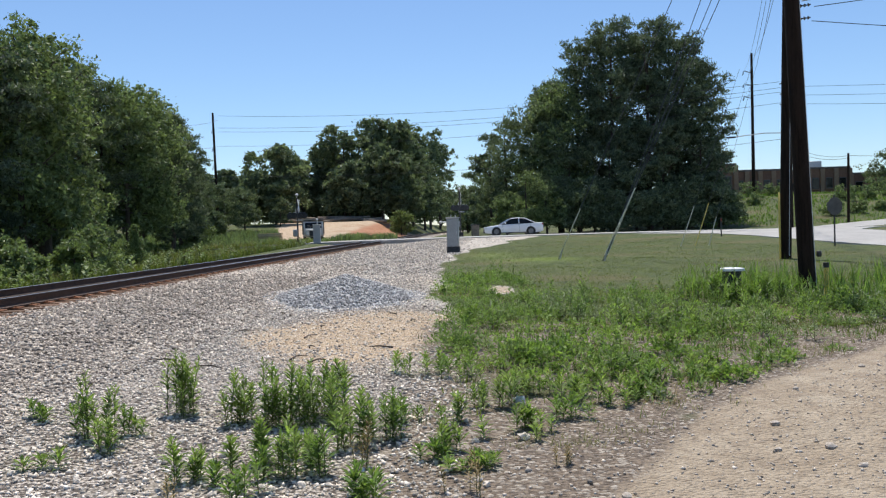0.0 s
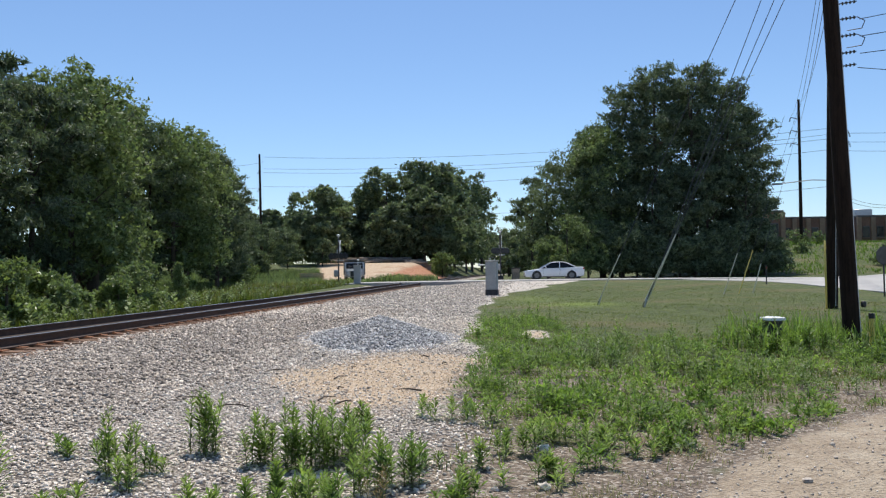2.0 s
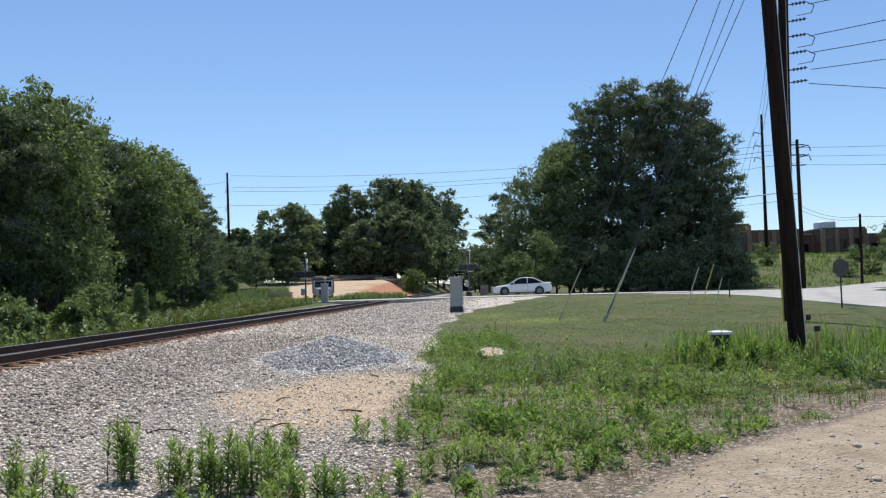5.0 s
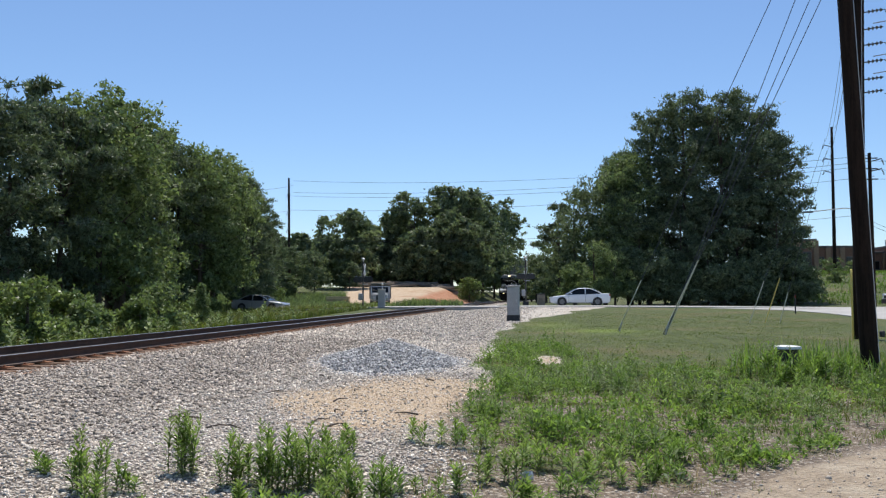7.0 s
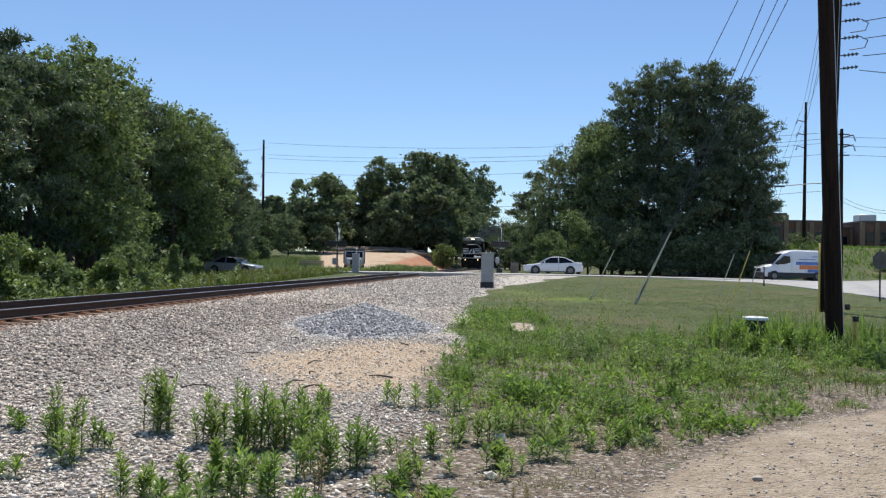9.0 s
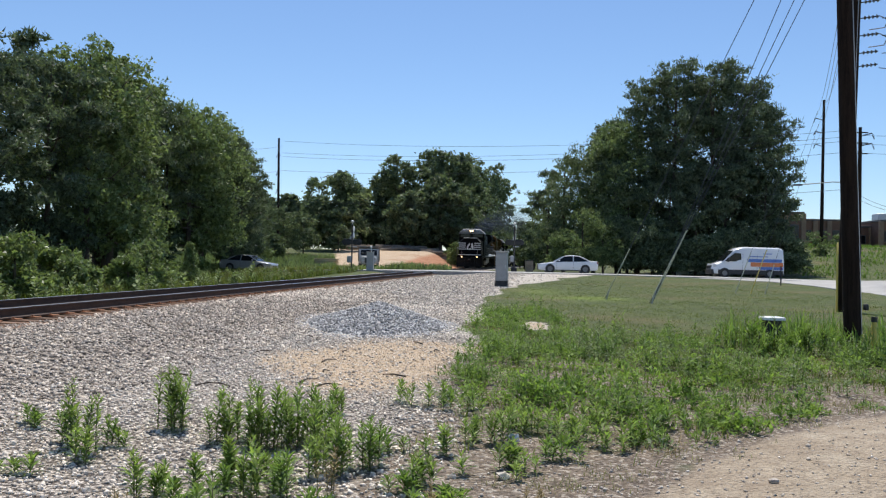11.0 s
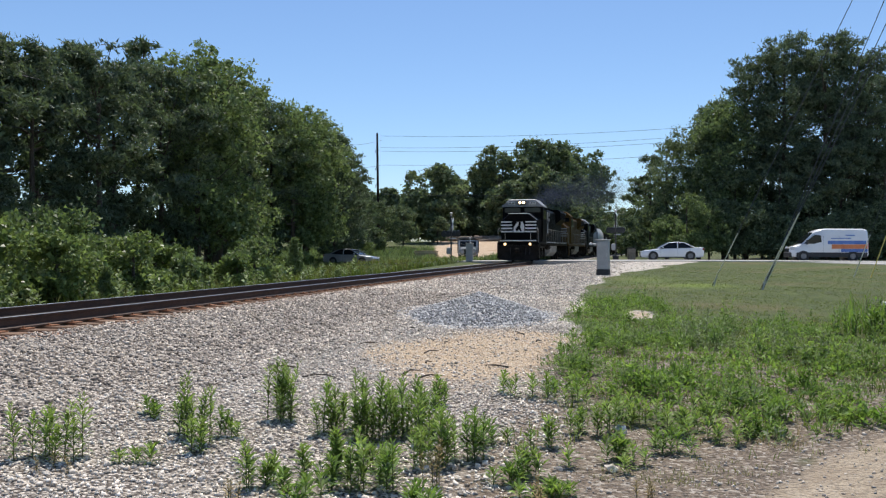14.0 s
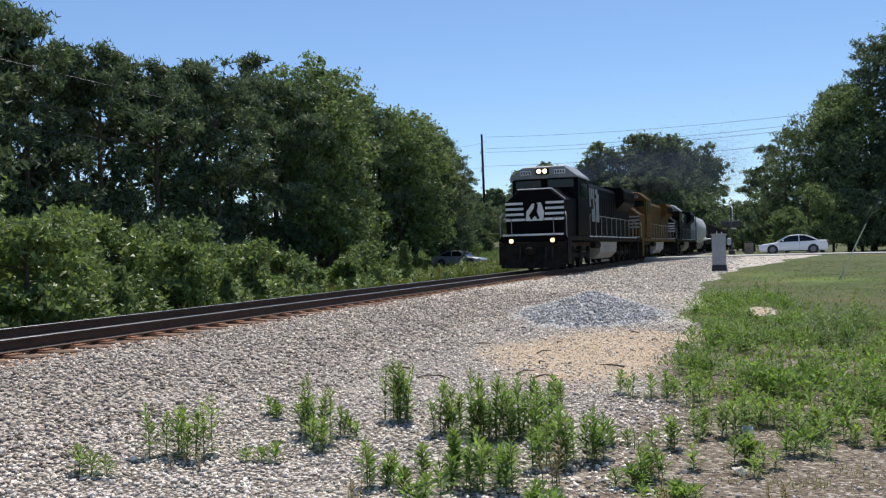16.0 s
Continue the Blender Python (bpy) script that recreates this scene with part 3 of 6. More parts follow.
def tree(name, label, category, h, radius, kind, seed, leaves=5200, size=0.24, low=0.1, m=None, group="", leafmat=None, lean=0.0):
    """A tapered trunk with limbs and a crown of many leaf clumps.
    kind: pine (tufted layers), round (broad lobes), bush (lobes down to the ground), cone (young conifer)."""
    rng = np.random.default_rng(seed)
    per = 26 if kind in ("pine", "cone") else 34
    n = max(14, leaves // per)
    if kind == "pine":
        # whorls of limbs, each ending in several tufts
        limbs = int(12 + 3.4 * h)
        z = low + (0.97 - low) * ((np.arange(limbs) + rng.uniform(0, 0.8, limbs)) / limbs) ** 0.9
        prof = np.clip(np.sin(np.pi * np.clip((z - low) / (1 - low) * 0.93 + 0.05, 0, 1) ** 0.8) ** 0.6, 0.2, 1)
        a = np.arange(limbs) * 2.4 + rng.normal(0, 0.3, limbs)
        reach = radius * prof * rng.uniform(0.62, 1.12, limbs)
        sprays = max(8, n // 9)
        kk, qq, ss = rng.integers(0, limbs, sprays), np.sqrt(rng.uniform(0.12, 1, sprays)), rng.normal(0, 0.24, sprays)
        pick = rng.integers(0, sprays, n)
        k = kk[pick]
        rad = reach[k] * qq[pick] + rng.normal(0, 0.024 * h, n)
        side = ss[pick] * reach[k] + rng.normal(0, 0.024 * h, n)
        c = np.stack([rad * np.cos(a[k]) - side * np.sin(a[k]), rad * np.sin(a[k]) + side * np.cos(a[k]), h * z[k] + 0.16 * rad + rng.normal(0, 0.012 * h, n)], 1)
        spread, flat = (0.20 + 0.013 * h) * rng.uniform(0.6, 1.35, n), 0.62
    elif kind == "cone":
        z = rng.uniform(0, 1, n) ** 1.25
        a = rng.uniform(0, 2 * np.pi, n)
        rad = radius * (1 - z) * np.sqrt(rng.uniform(0.2, 1, n))
        c = np.stack([rad * np.cos(a), rad * np.sin(a), h * (0.06 + 0.9 * z)], 1)
        spread, flat = np.full(n, h * 0.075), 0.9
    else:
        lobes = []
        for i in range(34 if kind == "round" else 18):
            zz = rng.uniform(0.14, 0.86) if kind == "round" else rng.uniform(0.10, 0.8)
            a, rr = rng.uniform(0, 2 * np.pi), radius * rng.uniform(0.35, 0.80) * math.sin(math.pi * min(1, 0.18 + 0.82 * zz)) ** 0.6
            lobes.append((rr * math.cos(a), rr * math.sin(a), h * zz, radius * rng.uniform(0.26, 0.44), h * rng.uniform(0.09, 0.15) if kind == "round" else h * rng.uniform(0.12, 0.20)))
        lobes.append((0, 0, h * 0.80, radius * 0.42, h * 0.17))
        if low < 0.12:
            lobes += [(radius * 0.55 * math.cos(q), radius * 0.55 * math.sin(q), h * 0.22, radius * 0.45, h * 0.2) for q in (0.4, 2.2, 4.0, 5.4)]
        L = np.array(lobes)[rng.integers(0, len(lobes), n)]
        d = rng.normal(0, 1, (n, 3))
        d /= np.linalg.norm(d, axis=1, keepdims=True)
        d[:, 2] = np.where(d[:, 2] < -0.35, -d[:, 2], d[:, 2])
        rr = rng.uniform(0.45, 1.05, n)[:, None] ** 0.5
        c = L[:, :3] + d * rr * np.stack([L[:, 3], L[:, 3], L[:, 4]], 1)
        c[:, 2] = np.clip(c[:, 2], h * max(0.03, low), h * 0.97)
        spread, flat = (min(radius, h) * 0.085 + 0.07) * rng.uniform(0.5, 1.6, n), 0.75
    c[:, 0] += lean * h * (c[:, 2] / h) ** 2
    if kind in ("pine", "cone"):
        v, f = needles_at(c, per, spread, size * 2.5, rng)
    else:
        v, f = leaves_at(c, per, spread, size, rng, flat, 0.9)
    # sparse larger leaves close the heart of the crown
    k = n // 2
    ci = c[rng.choice(n, k, replace=False)] * np.array([0.60, 0.60, 0.92])
    v2, f2 = leaves_at(ci, 5, np.full(k, radius * 0.13), size * 1.6, rng, 1.0, 0.9)
    v, f = np.concatenate([v, v2]), np.concatenate([f, f2 + len(v)])
    v[:, 2] = np.maximum(v[:, 2], 0.03)
    t = thing(name, label, category, m, group)
    tips = [tuple(p) for p in c[rng.choice(n, min(n, 16), replace=False)]]
    part("trunk", branchy_trunk(h * 0.9, 0.013 * h + 0.05, tips, rng, lean), BARK, t)
    cr = new("crown", soup("crown", v, f, leafmat or (PINE if kind in ("pine", "cone") else OAK)))
    cr.parent = t
    tagged(cr, kind="stuff")
    return t


def stand(x, y, turn=0.0, sink=0.05):
    return pose(x, y, float(land(x, y)) - sink, 0, 0, turn)


_master = {}


def plant(key, x, y, h, turn, **spec):
    """Plants a tree of the given kind; alike trees share their meshes."""
    rk = round(h / (0.7 if h > 7 else 0.4))
    k = (key, rk)
    if k not in _master:
        spec["h"] = rk * (0.7 if h > 7 else 0.4)
        spec["radius"] = spec["h"] * spec.pop("ratio")
        _master[k] = tree(m=stand(x, y, turn), **spec)
        return _master[k]
    return copy_thing(_master[k], stand(x, y, turn))


PINE_L, ROUND_L = "tall dark green pine in the dense woods", "leafy green broadleaf tree at the wood's edge"
# woods beyond the track: silhouette along their front as (y, height)
_WY = (0, 15, 23, 26, 30, 33, 38, 42, 47, 54, 61, 67, 75, 82)
_WH = (14.8, 14.6, 13.2, 11.9, 11.1, 11.4, 12.0, 12.7, 14.6, 14.3, 14.4, 13.8, 12.6, 10.4)
rng = random.Random(11)
y = 6.0
while y < 84:
    h = float(np.interp(y, _WY, _WH))
    x = -25.0 + rng.uniform(-1.4, 1.0)
    leafy = 44 < y < 50 or 61 < y < 72 and rng.random() < 0.7
    if leafy:
        plant("edge_round", x, y, h * rng.uniform(0.95, 1.03), rng.uniform(0, 360), name="broadleaf_tree", label=ROUND_L, category="tree", ratio=0.30, kind="round", seed=5, leaves=15000, size=0.150, low=0.05, group="woods", leafmat=BRIGHT)
    else:
        plant("edge_pine", x, y, h * rng.uniform(0.94, 1.04), rng.uniform(0, 360), name="pine_tree", label=PINE_L, category="tree", ratio=0.27, kind="pine", seed=7, leaves=17000, size=0.105, low=0.08, group="woods")
    y += rng.uniform(3.0, 3.9)
for row, (bx, k) in enumerate(((-30, 1.08), (-37, 1.16))):
    y = 4.0 + row
    while y < 84 + row * 4:
        h = float(np.interp(y, _WY, _WH)) * k
        plant("back_pine", bx + rng.uniform(-1.5, 1.5), y, h * rng.uniform(0.93, 1.0), rng.uniform(0, 360), name="pine_tree", label=PINE_L, category="tree", ratio=0.28, kind="pine", seed=9, leaves=4000, size=0.18, low=0.05, group="woods")
        y += rng.uniform(4.6, 6.0)

# bushes between the track and the woods: (x, y, height, kind)
BUSH_L = "dense sunlit green shrub beside the railway"
for i, (x, y, h, kind) in enumerate((
        (-15.5, 10.5, 2.6, "bush"), (-16.5, 13.0, 3.2, "bush"), (-14.8, 14.6, 2.9, "bush"), (-15.8, 16.6, 3.1, "bush"), (-14.6, 17.4, 1.6, "cone"),
        (-16.6, 19.0, 3.2, "bush"), (-15.2, 20.8, 2.6, "bush"), (-16.8, 23.0, 3.0, "bush"), (-15.0, 24.4, 2.2, "bush"), (-16.2, 26.6, 2.3, "cone"),
        (-15.3, 28.4, 1.6, "bush"), (-17.0, 30.4, 2.0, "bush"), (-15.6, 33.4, 1.6, "bush"), (-16.2, 36.6, 2.6, "bush"), (-17.6, 39.4, 1.6, "bush"),
        (-16.1, 41.5, 2.5, "cone"), (-19.5, 44.0, 1.2, "bush"), (-18.6, 16.0, 4.4, "bush"), (-19.6, 20.6, 3.6, "bush"), (-20.0, 25.5, 2.6, "bush"),
        (-20.4, 31.0, 1.4, "bush"), (-20.8, 37.0, 1.4, "bush"), (-21.2, 45.0, 1.2, "bush"), (-21.6, 52.0, 1.4, "bush"), (-22.4, 59.0, 1.6, "bush"),
        (-13.6, 9.4, 1.2, "bush"), (-13.9, 12.4, 0.9, "bush"), (-14.0, 21.4, 1.2, "cone"), (-20.5, 11.0, 4.6, "bush"), (-24.0, 79.0, 3.0, "bush"), (-18.4, 29.0, 2.0, "bush"), (-19.0, 32.6, 2.0, "bush"), (-18.3, 34.8, 1.2, "bush"), (-21.2, 28.4, 1.9, "bush"), (-21.8, 33.6, 1.9, "bush"),
        (-22.4, 39.0, 1.6, "bush"), (-19.4, 41.0, 1.2, "bush"), (-21.0, 48.4, 1.4, "bush"), (-17.8, 26.2, 2.2, "bush"), (-20.2, 35.0, 1.5, "bush"))):
    plant(("shrub", "dark_shrub")[i % 3 == 1] if kind == "bush" else "young_pine", x, y, h, 77 * i, name="shrub" if kind == "bush" else "young_pine",
          label=BUSH_L if kind == "bush" else "small bushy young pine beside the railway", category="shrub" if kind == "bush" else "tree", ratio=0.62 if kind == "bush" else 0.36, kind=kind, seed=31,
          leaves=6000 if kind == "bush" else 4200, size=0.085 if kind == "bush" else 0.05, low=0.02, group="trackside shrubs", leafmat=SHRUB if kind == "bush" and i % 3 != 1 else BRIGHT)

# trees behind the building field
for i, (x, y, h, r, kind) in enumerate((
        (-41, 142, 9.0, 0.34, "round"), (-37, 138, 9.8, 0.34, "round"), (-33.5, 140, 10.0, 0.40, "round"), (-24.4, 118, 12.2, 0.42, "round"), (-24, 138, 11.2, 0.40, "round"), (-20, 140, 13.4, 0.33, "pine"),
        (-16.5, 136, 16.0, 0.36, "round"), (-12, 140, 18.0, 0.34, "round"), (-8.4, 138, 18.0, 0.28, "round"), (-7.4, 150, 16.6, 0.26, "round"), (-8.2, 143, 14.5, 0.30, "round"), (-10, 131, 13.0, 0.34, "round"), (-4.4, 182, 16.5, 0.24, "round"), (-1.2, 246, 27.0, 0.23, "round"), (-6.2, 161, 21.4, 0.26, "round"), (-3.5, 205, 25.2, 0.23, "round"), (-15, 129, 10.0, 0.42, "round"),
        (8.6, 150, 10.4, 0.34, "round"), (-46, 150, 12.0, 0.36, "round"), (-52, 150, 12.6, 0.36, "round"), (-30, 160, 13.4, 0.36, "pine"), (-22, 160, 13.4, 0.36, "pine"), (-60, 150, 13, 0.36, "round"),
        (18, 262, 13.0, 0.42, "round"), (26, 275, 15.0, 0.42, "round"), (-8, 270, 15.0, 0.42, "round"), (34, 265, 14.0, 0.42, "round"), (12, 330, 15.0, 0.3, "round"), (2.5, 330, 15.0, 0.3, "round"))):
    plant(f"far_{kind}_{r}", x, y, h, 50 * i, name="broadleaf_tree" if kind == "round" else "pine_tree", label="dark green tree behind the bare building field", category="tree", ratio=r, kind=kind, seed=40 + (i % 3),
          leaves=12000, size=0.31, low=0.04, group="trees behind the field")

for i in range(26):
    x = -62 + i * 2.7
    if abs(x - track_x(143)) < 5.5:
        continue
    plant("far_shrub", x, 141 + (i * 7) % 5, 5.6 + (i * 5) % 3 * 0.8, 61 * i, name="shrub", label="dark shrub under the trees behind the field", category="shrub", ratio=0.55, kind="bush", seed=51, leaves=1900, size=0.40, low=0.02, group="undergrowth", leafmat=OAK)

for i, (x, y, h) in enumerate(((-25.5, 104, 5.5), (-28.5, 106, 6.5), (-31, 100, 6.0), (-22.6, 112, 4.2), (-35, 104, 7.0), (-39, 108, 8.0), (-27, 96, 3.2))):
    plant("mid_shrub", x, y, h, 61 * i, name="shrub", label="leafy shrub between the woods and the building site", category="shrub", ratio=0.5, kind="bush", seed=52, leaves=5000, size=0.13, low=0.02, group="undergrowth", leafmat=OAK)

# low growth that closes the far end of the railway
for i in range(22):
    x, y = -58 + i * 5.2, 236 + (i * 37) % 60
    if abs(x - track_x(y)) > 6.5:
        plant("far_shrub", x, y, (5.6, 6.4, 7.2)[i % 3], 47 * i, name="shrub", label="dark shrub under the trees behind the field", category="shrub", group="undergrowth")
for i, x in enumerate((10, 17, 24, 31)):
    plant("far_shrub", x, 540, (6.4, 7.2)[i % 2], 31 * i, name="shrub", label="dark shrub under the trees behind the field", category="shrub", group="undergrowth")

# undergrowth along the cutting beyond the crossing
for i, (x, y, h) in enumerate(((4.8, 126, 6.5), (3.7, 140, 8.0), (3.2, 154, 9.0), (4.8, 168, 10.0), (6.8, 188, 11.0), (8.4, 132, 8.5), (6.2, 112, 5.0), (-9.2, 150, 8.5), (-7.6, 172, 9.5))):
    plant("cutting_shrub", x, y, h, 71 * i, name="shrub", label="dark leafy thicket beside the railway cutting", category="shrub", ratio=0.42, kind="bush", seed=55, leaves=3200, size=0.23, low=0.02, group="undergrowth", leafmat=OAK)

# tall clump beyond the road
for i, (x, y, h, r, kind, m_) in enumerate((
        (17.5, 86, 22.4, 0.26, "pine", PINE), (21.0, 85, 21.4, 0.26, "pine", PINE), (24.4, 86, 20.2, 0.26, "pine", PINE), (14.0, 87, 20.0, 0.26, "pine", PINE), (26.6, 88, 17.6, 0.27, "pine", PINE), (20, 92, 21.0, 0.27, "pine", PINE),
        (12.0, 86, 17.0, 0.27, "round", BRIGHT), (9.6, 88, 15.4, 0.30, "round", OAK), (6.6, 90, 13.0, 0.30, "round", OAK), (5.2, 96, 11.6, 0.30, "pine", PINE), (16.4, 82.5, 10.0, 0.40, "pine", PINE), (21.5, 81.5, 11.0, 0.36, "pine", PINE), (25.6, 82.5, 10.0, 0.38, "pine", PINE),
        (12.4, 83, 9.0, 0.42, "round", OAK), (18.5, 80.5, 6.4, 0.60, "bush", OAK), (24.0, 80.8, 5.6, 0.60, "bush", OAK), (14.4, 80.5, 5.6, 0.62, "bush", OAK), (21.4, 79.8, 4.6, 0.66, "bush", OAK), (16.4, 79.3, 4.2, 0.62, "bush", OAK), (19.6, 79.0, 4.0, 0.62, "bush", OAK), (26.6, 80.6, 4.6, 0.6, "bush", OAK), (23.2, 79.4, 3.8, 0.62, "bush", OAK), (12.8, 79.6, 4.2, 0.6, "bush", OAK))):
    tree("pine_tree" if kind == "pine" else "broadleaf_tree" if kind == "round" else "shrub", "towering dark pine in the clump beyond the road" if kind == "pine" else "leafy tree in the clump beyond the road", "tree" if kind != "bush" else "shrub",
         h, h * r, kind, 60 + i, leaves=27000 if h > 15 else 10000, size=0.135, low=0.06 if kind != "pine" else 0.10, m=stand(x, y, 40 * i), group="clump beyond the road", leafmat=m_)
for i, (x, y, h, m_) in enumerate(((7.6, 79, 6.4, BRIGHT), (9.6, 79.5, 5.4, BRIGHT), (5.8, 80, 4.4, BRIGHT), (11.0, 81, 6.0, OAK))):
    tree("shrub", "pale green drooping shrub beyond the road", "shrub", h, h * 0.42, "bush", 90 + i, leaves=8000, size=0.10, low=0.03, m=stand(x, y), group="clump beyond the road", leafmat=m_)
tree("shrub", "green bush on the red bank of the cutting", "shrub", 3.8, 2.1, "bush", 97, leaves=5200, size=0.14, low=0.03, m=stand(-6.6, 121), leafmat=SHRUB)
tree("broadleaf_tree", "round leafy tree beside the old factory", "tree", 7.0, 4.0, "round", 98, leaves=7000, size=0.15, low=0.05, m=stand(66, 122), leafmat=OAK)
tree("broadleaf_tree", "round leafy tree beside the old factory", "tree", 6.0, 4.0, "round", 99, leaves=7000, size=0.15, low=0.05, m=stand(73, 124), leafmat=OAK)
for i in range(22):
    x, y = 30 + (i * 7.3) % 40, 88 + (i * 11.7) % 30
    plant("bank_shrub", x, y, 1.2 + (i % 4) * 0.4, 83 * i, name="shrub", label="sunlit weedy shrub on the bank before the factory", category="shrub", ratio=0.75, kind="bush", seed=53, leaves=2200, size=0.10, low=0.02, group="bank shrubs", leafmat=BRIGHT)


# ---- train ----
def prof_ring(y, pts):
    return [(x, y, z) for x, z in pts]


def wheelset_mesh():
    s = Shape().tube((-0.9, 0, 0), (0.9, 0, 0), 0.09, n=8)
    for sx in (-1, 1):
        s.tube((sx * 0.70, 0, 0), (sx * 0.83, 0, 0), 0.50, n=24)
        s.tube((sx * 0.66, 0, 0), (sx * 0.70, 0, 0), 0.535, n=24)
        s.box(sx * 0.835, 0, 0.28, 0.02, 0.14, 0.28)      # cast spokes show the turning
        s.box(sx * 0.835, 0, -0.28, 0.02, 0.14, 0.28)
    return mesh_of("wheelset", s, GRIME)


WHEELSET = wheelset_mesh()
SETS = []                                  # (wheelset, rest pose in its vehicle)


def bogie(vehicle, y0, axles, gap):
    mid = y0 + gap * (axles - 1) / 2
    s = Shape()
    for sx in (-1, 1):
        s.box(sx * 1.08, mid, 0.62, 0.20, gap * (axles - 1) + 1.3, 0.26, 0.05)
        for i in range(axles):
            s.box(sx * 1.15, y0 + i * gap, 0.54, 0.22, 0.42, 0.44, 0.05)
            s.tube((sx * 1.12, y0 + i * gap + 0.42, 0.72), (sx * 1.12, y0 + i * gap + 0.42, 1.05), 0.09, n=8)
        s.box(sx * 1.02, mid, 0.86, 0.14, gap * (axles - 1) + 0.5, 0.10, 0.03)
    s.box(0, mid, 0.7, 1.9, 0.5, 0.25, 0.03)
    part("bogie_frame", s, GRIME, vehicle)
    for i in range(axles):
        w = new("wheelset", WHEELSET)
        w.parent = vehicle
        rest = Matrix.Translation((0, y0 + i * gap, 0.50))
        w.matrix_basis = rest
        SETS.append((w, rest))


def locomotive(label, paint, trim, long_paint, first=True, stripes=True):
    """A heavy road switcher with a broad nose; front at y = 0, length 21.6 m, rail head at z = 0."""
    e = thing("locomotive", label, "locomotive", group="locomotives")
    # pilot with a snow plough and corner steps
    s = Shape().prism([(-1.5, 0.35), (1.5, 0.35), (1.5, 1.25), (-1.5, 1.25)], 1, 0.45, 0.75)
    s.add([(-1.45, 0.4, 0.14), (0, 0.02, 0.12), (1.45, 0.4, 0.14), (-1.45, 0.55, 0.72), (0, 0.30, 0.72), (1.45, 0.55, 0.72), (-1.45, 0.75, 0.3), (1.45, 0.75, 0.3)],
          [(0, 1, 4, 3), (1, 2, 5, 4), (0, 3, 6), (2, 7, 5), (3, 4, 5, 7, 6), (0, 6, 7, 2, 1)])
    part("snow_plough", s, GRIME, e)
    for sx in (-1, 1):
        stair = part("corner_stair", Shape().box(sx * 1.535, 0.85, 0.85, 0.04, 0.75, 1.15, 0.01), paint, e)
        for k in range(4):
            part("step", Shape().box(sx * 1.35, 0.62 + 0.10 * k, 0.34 + 0.30 * k, 0.33, 0.30, 0.05, 0.01), paint, stair)
    part("coupler", Shape().box(0, 0.1, 0.86, 0.34, 0.75, 0.30, 0.06).box(0.06, -0.32, 0.86, 0.30, 0.26, 0.36, 0.08), GRIME, e)
    s = Shape()
    for x in (-0.55, 0.6, 0.9):
        s.pipe([(x, 0.45, 1.05), (x + 0.03, 0.24, 0.82), (x + 0.02, 0.2, 0.55)], 0.025)
    part("brake_hoses", s, RUBBER, e)
    # deck, sill and front platform
    part("deck", Shape().box(0, 10.85, 1.40, 3.06, 20.6, 0.26, 0.03), paint, e)
    part("platform_stripe", Shape().box(0, 0.50, 1.58, 2.72, 0.08, 0.085, 0.01), trim, e, "pale stripe on the front platform")
    for sx in (-1, 1):
        for k in range(13):
            part("sill_stripe", Shape().box(sx * 1.537, 5.6 + k * 1.16, 1.50, 0.012, 0.86, 0.055), trim, e, "short white sill stripe")
    # nose: broad, with slanted upper corners
    lowr = [(-1.32, 1.53), (1.32, 1.53), (1.36, 2.0), (1.36, 3.05), (0.72, 3.60), (-0.72, 3.60), (-1.36, 3.05), (-1.36, 2.0)]
    back = [(-1.42, 1.53), (1.42, 1.53), (1.45, 2.0), (1.45, 3.22), (0.80, 3.72), (-0.80, 3.72), (-1.45, 3.22), (-1.45, 2.0)]
    front = [(x * 0.965, 1.53 + (z - 1.53) * 0.985) for x, z in lowr]
    part("nose", Shape().loft([prof_ring(0.86, front), prof_ring(0.98, lowr), prof_ring(2.75, back)]), paint, e, "black slant-cornered nose", smooth=False)
    for x0, x1, z in ((-1.33, -0.52, 2.98), (0.52, 1.33, 2.98), (-1.33, -0.50, 2.74), (0.50, 1.33, 2.74), (-1.33, -0.48, 2.50), (0.48, 1.33, 2.50), (-1.33, -0.44, 2.26), (0.44, 1.33, 2.26)):
        part("nose_stripe", Shape().box((x0 + x1) / 2, 0.85, z, x1 - x0, 0.03, 0.105), trim, e, "white horizontal nose stripe")
    # plain emblem: pale shield with a dark slanted figure
    part("nose_emblem", Shape().prism([(-0.40, 2.20), (0.40, 2.20), (0.44, 2.6), (0.30, 3.0), (-0.10, 2.95), (-0.36, 2.6)], 1, 0.835, 0.855), trim, e, "pale emblem plate")
    part("emblem_figure", Shape().prism([(-0.14, 2.24), (0.02, 2.42), (0.16, 2.26), (0.24, 2.30), (0.12, 2.58), (0.18, 2.92), (0.04, 3.04), (-0.02, 2.74), (-0.24, 2.44)], 1, 0.815, 0.833), BLACK, e, "dark emblem figure")
    s = Shape().pipe([(-0.78, 0.96, 3.61), (0.78, 0.96, 3.61)], 0.025).pipe([(0.78, 0.96, 3.61), (1.38, 0.96, 3.12)], 0.02)
    part("nose_grab", s, trim, e)
    # cab with bevelled roof
    cab = [(-1.52, 1.53), (1.52, 1.53), (1.55, 2.2), (1.55, 4.18), (-1.55, 4.18), (-1.55, 2.2)]
    part("cab", Shape().loft([prof_ring(2.76, cab), prof_ring(5.2, cab)]), paint, e, smooth=False)
    roof0 = [(-1.58, 4.19), (1.58, 4.19), (1.56, 4.26), (0.98, 4.70), (-0.98, 4.70), (-1.56, 4.26)]
    roof1 = [(-1.58, 4.19), (1.58, 4.19), (1.56, 4.28), (1.00, 4.76), (-1.00, 4.76), (-1.56, 4.28)]
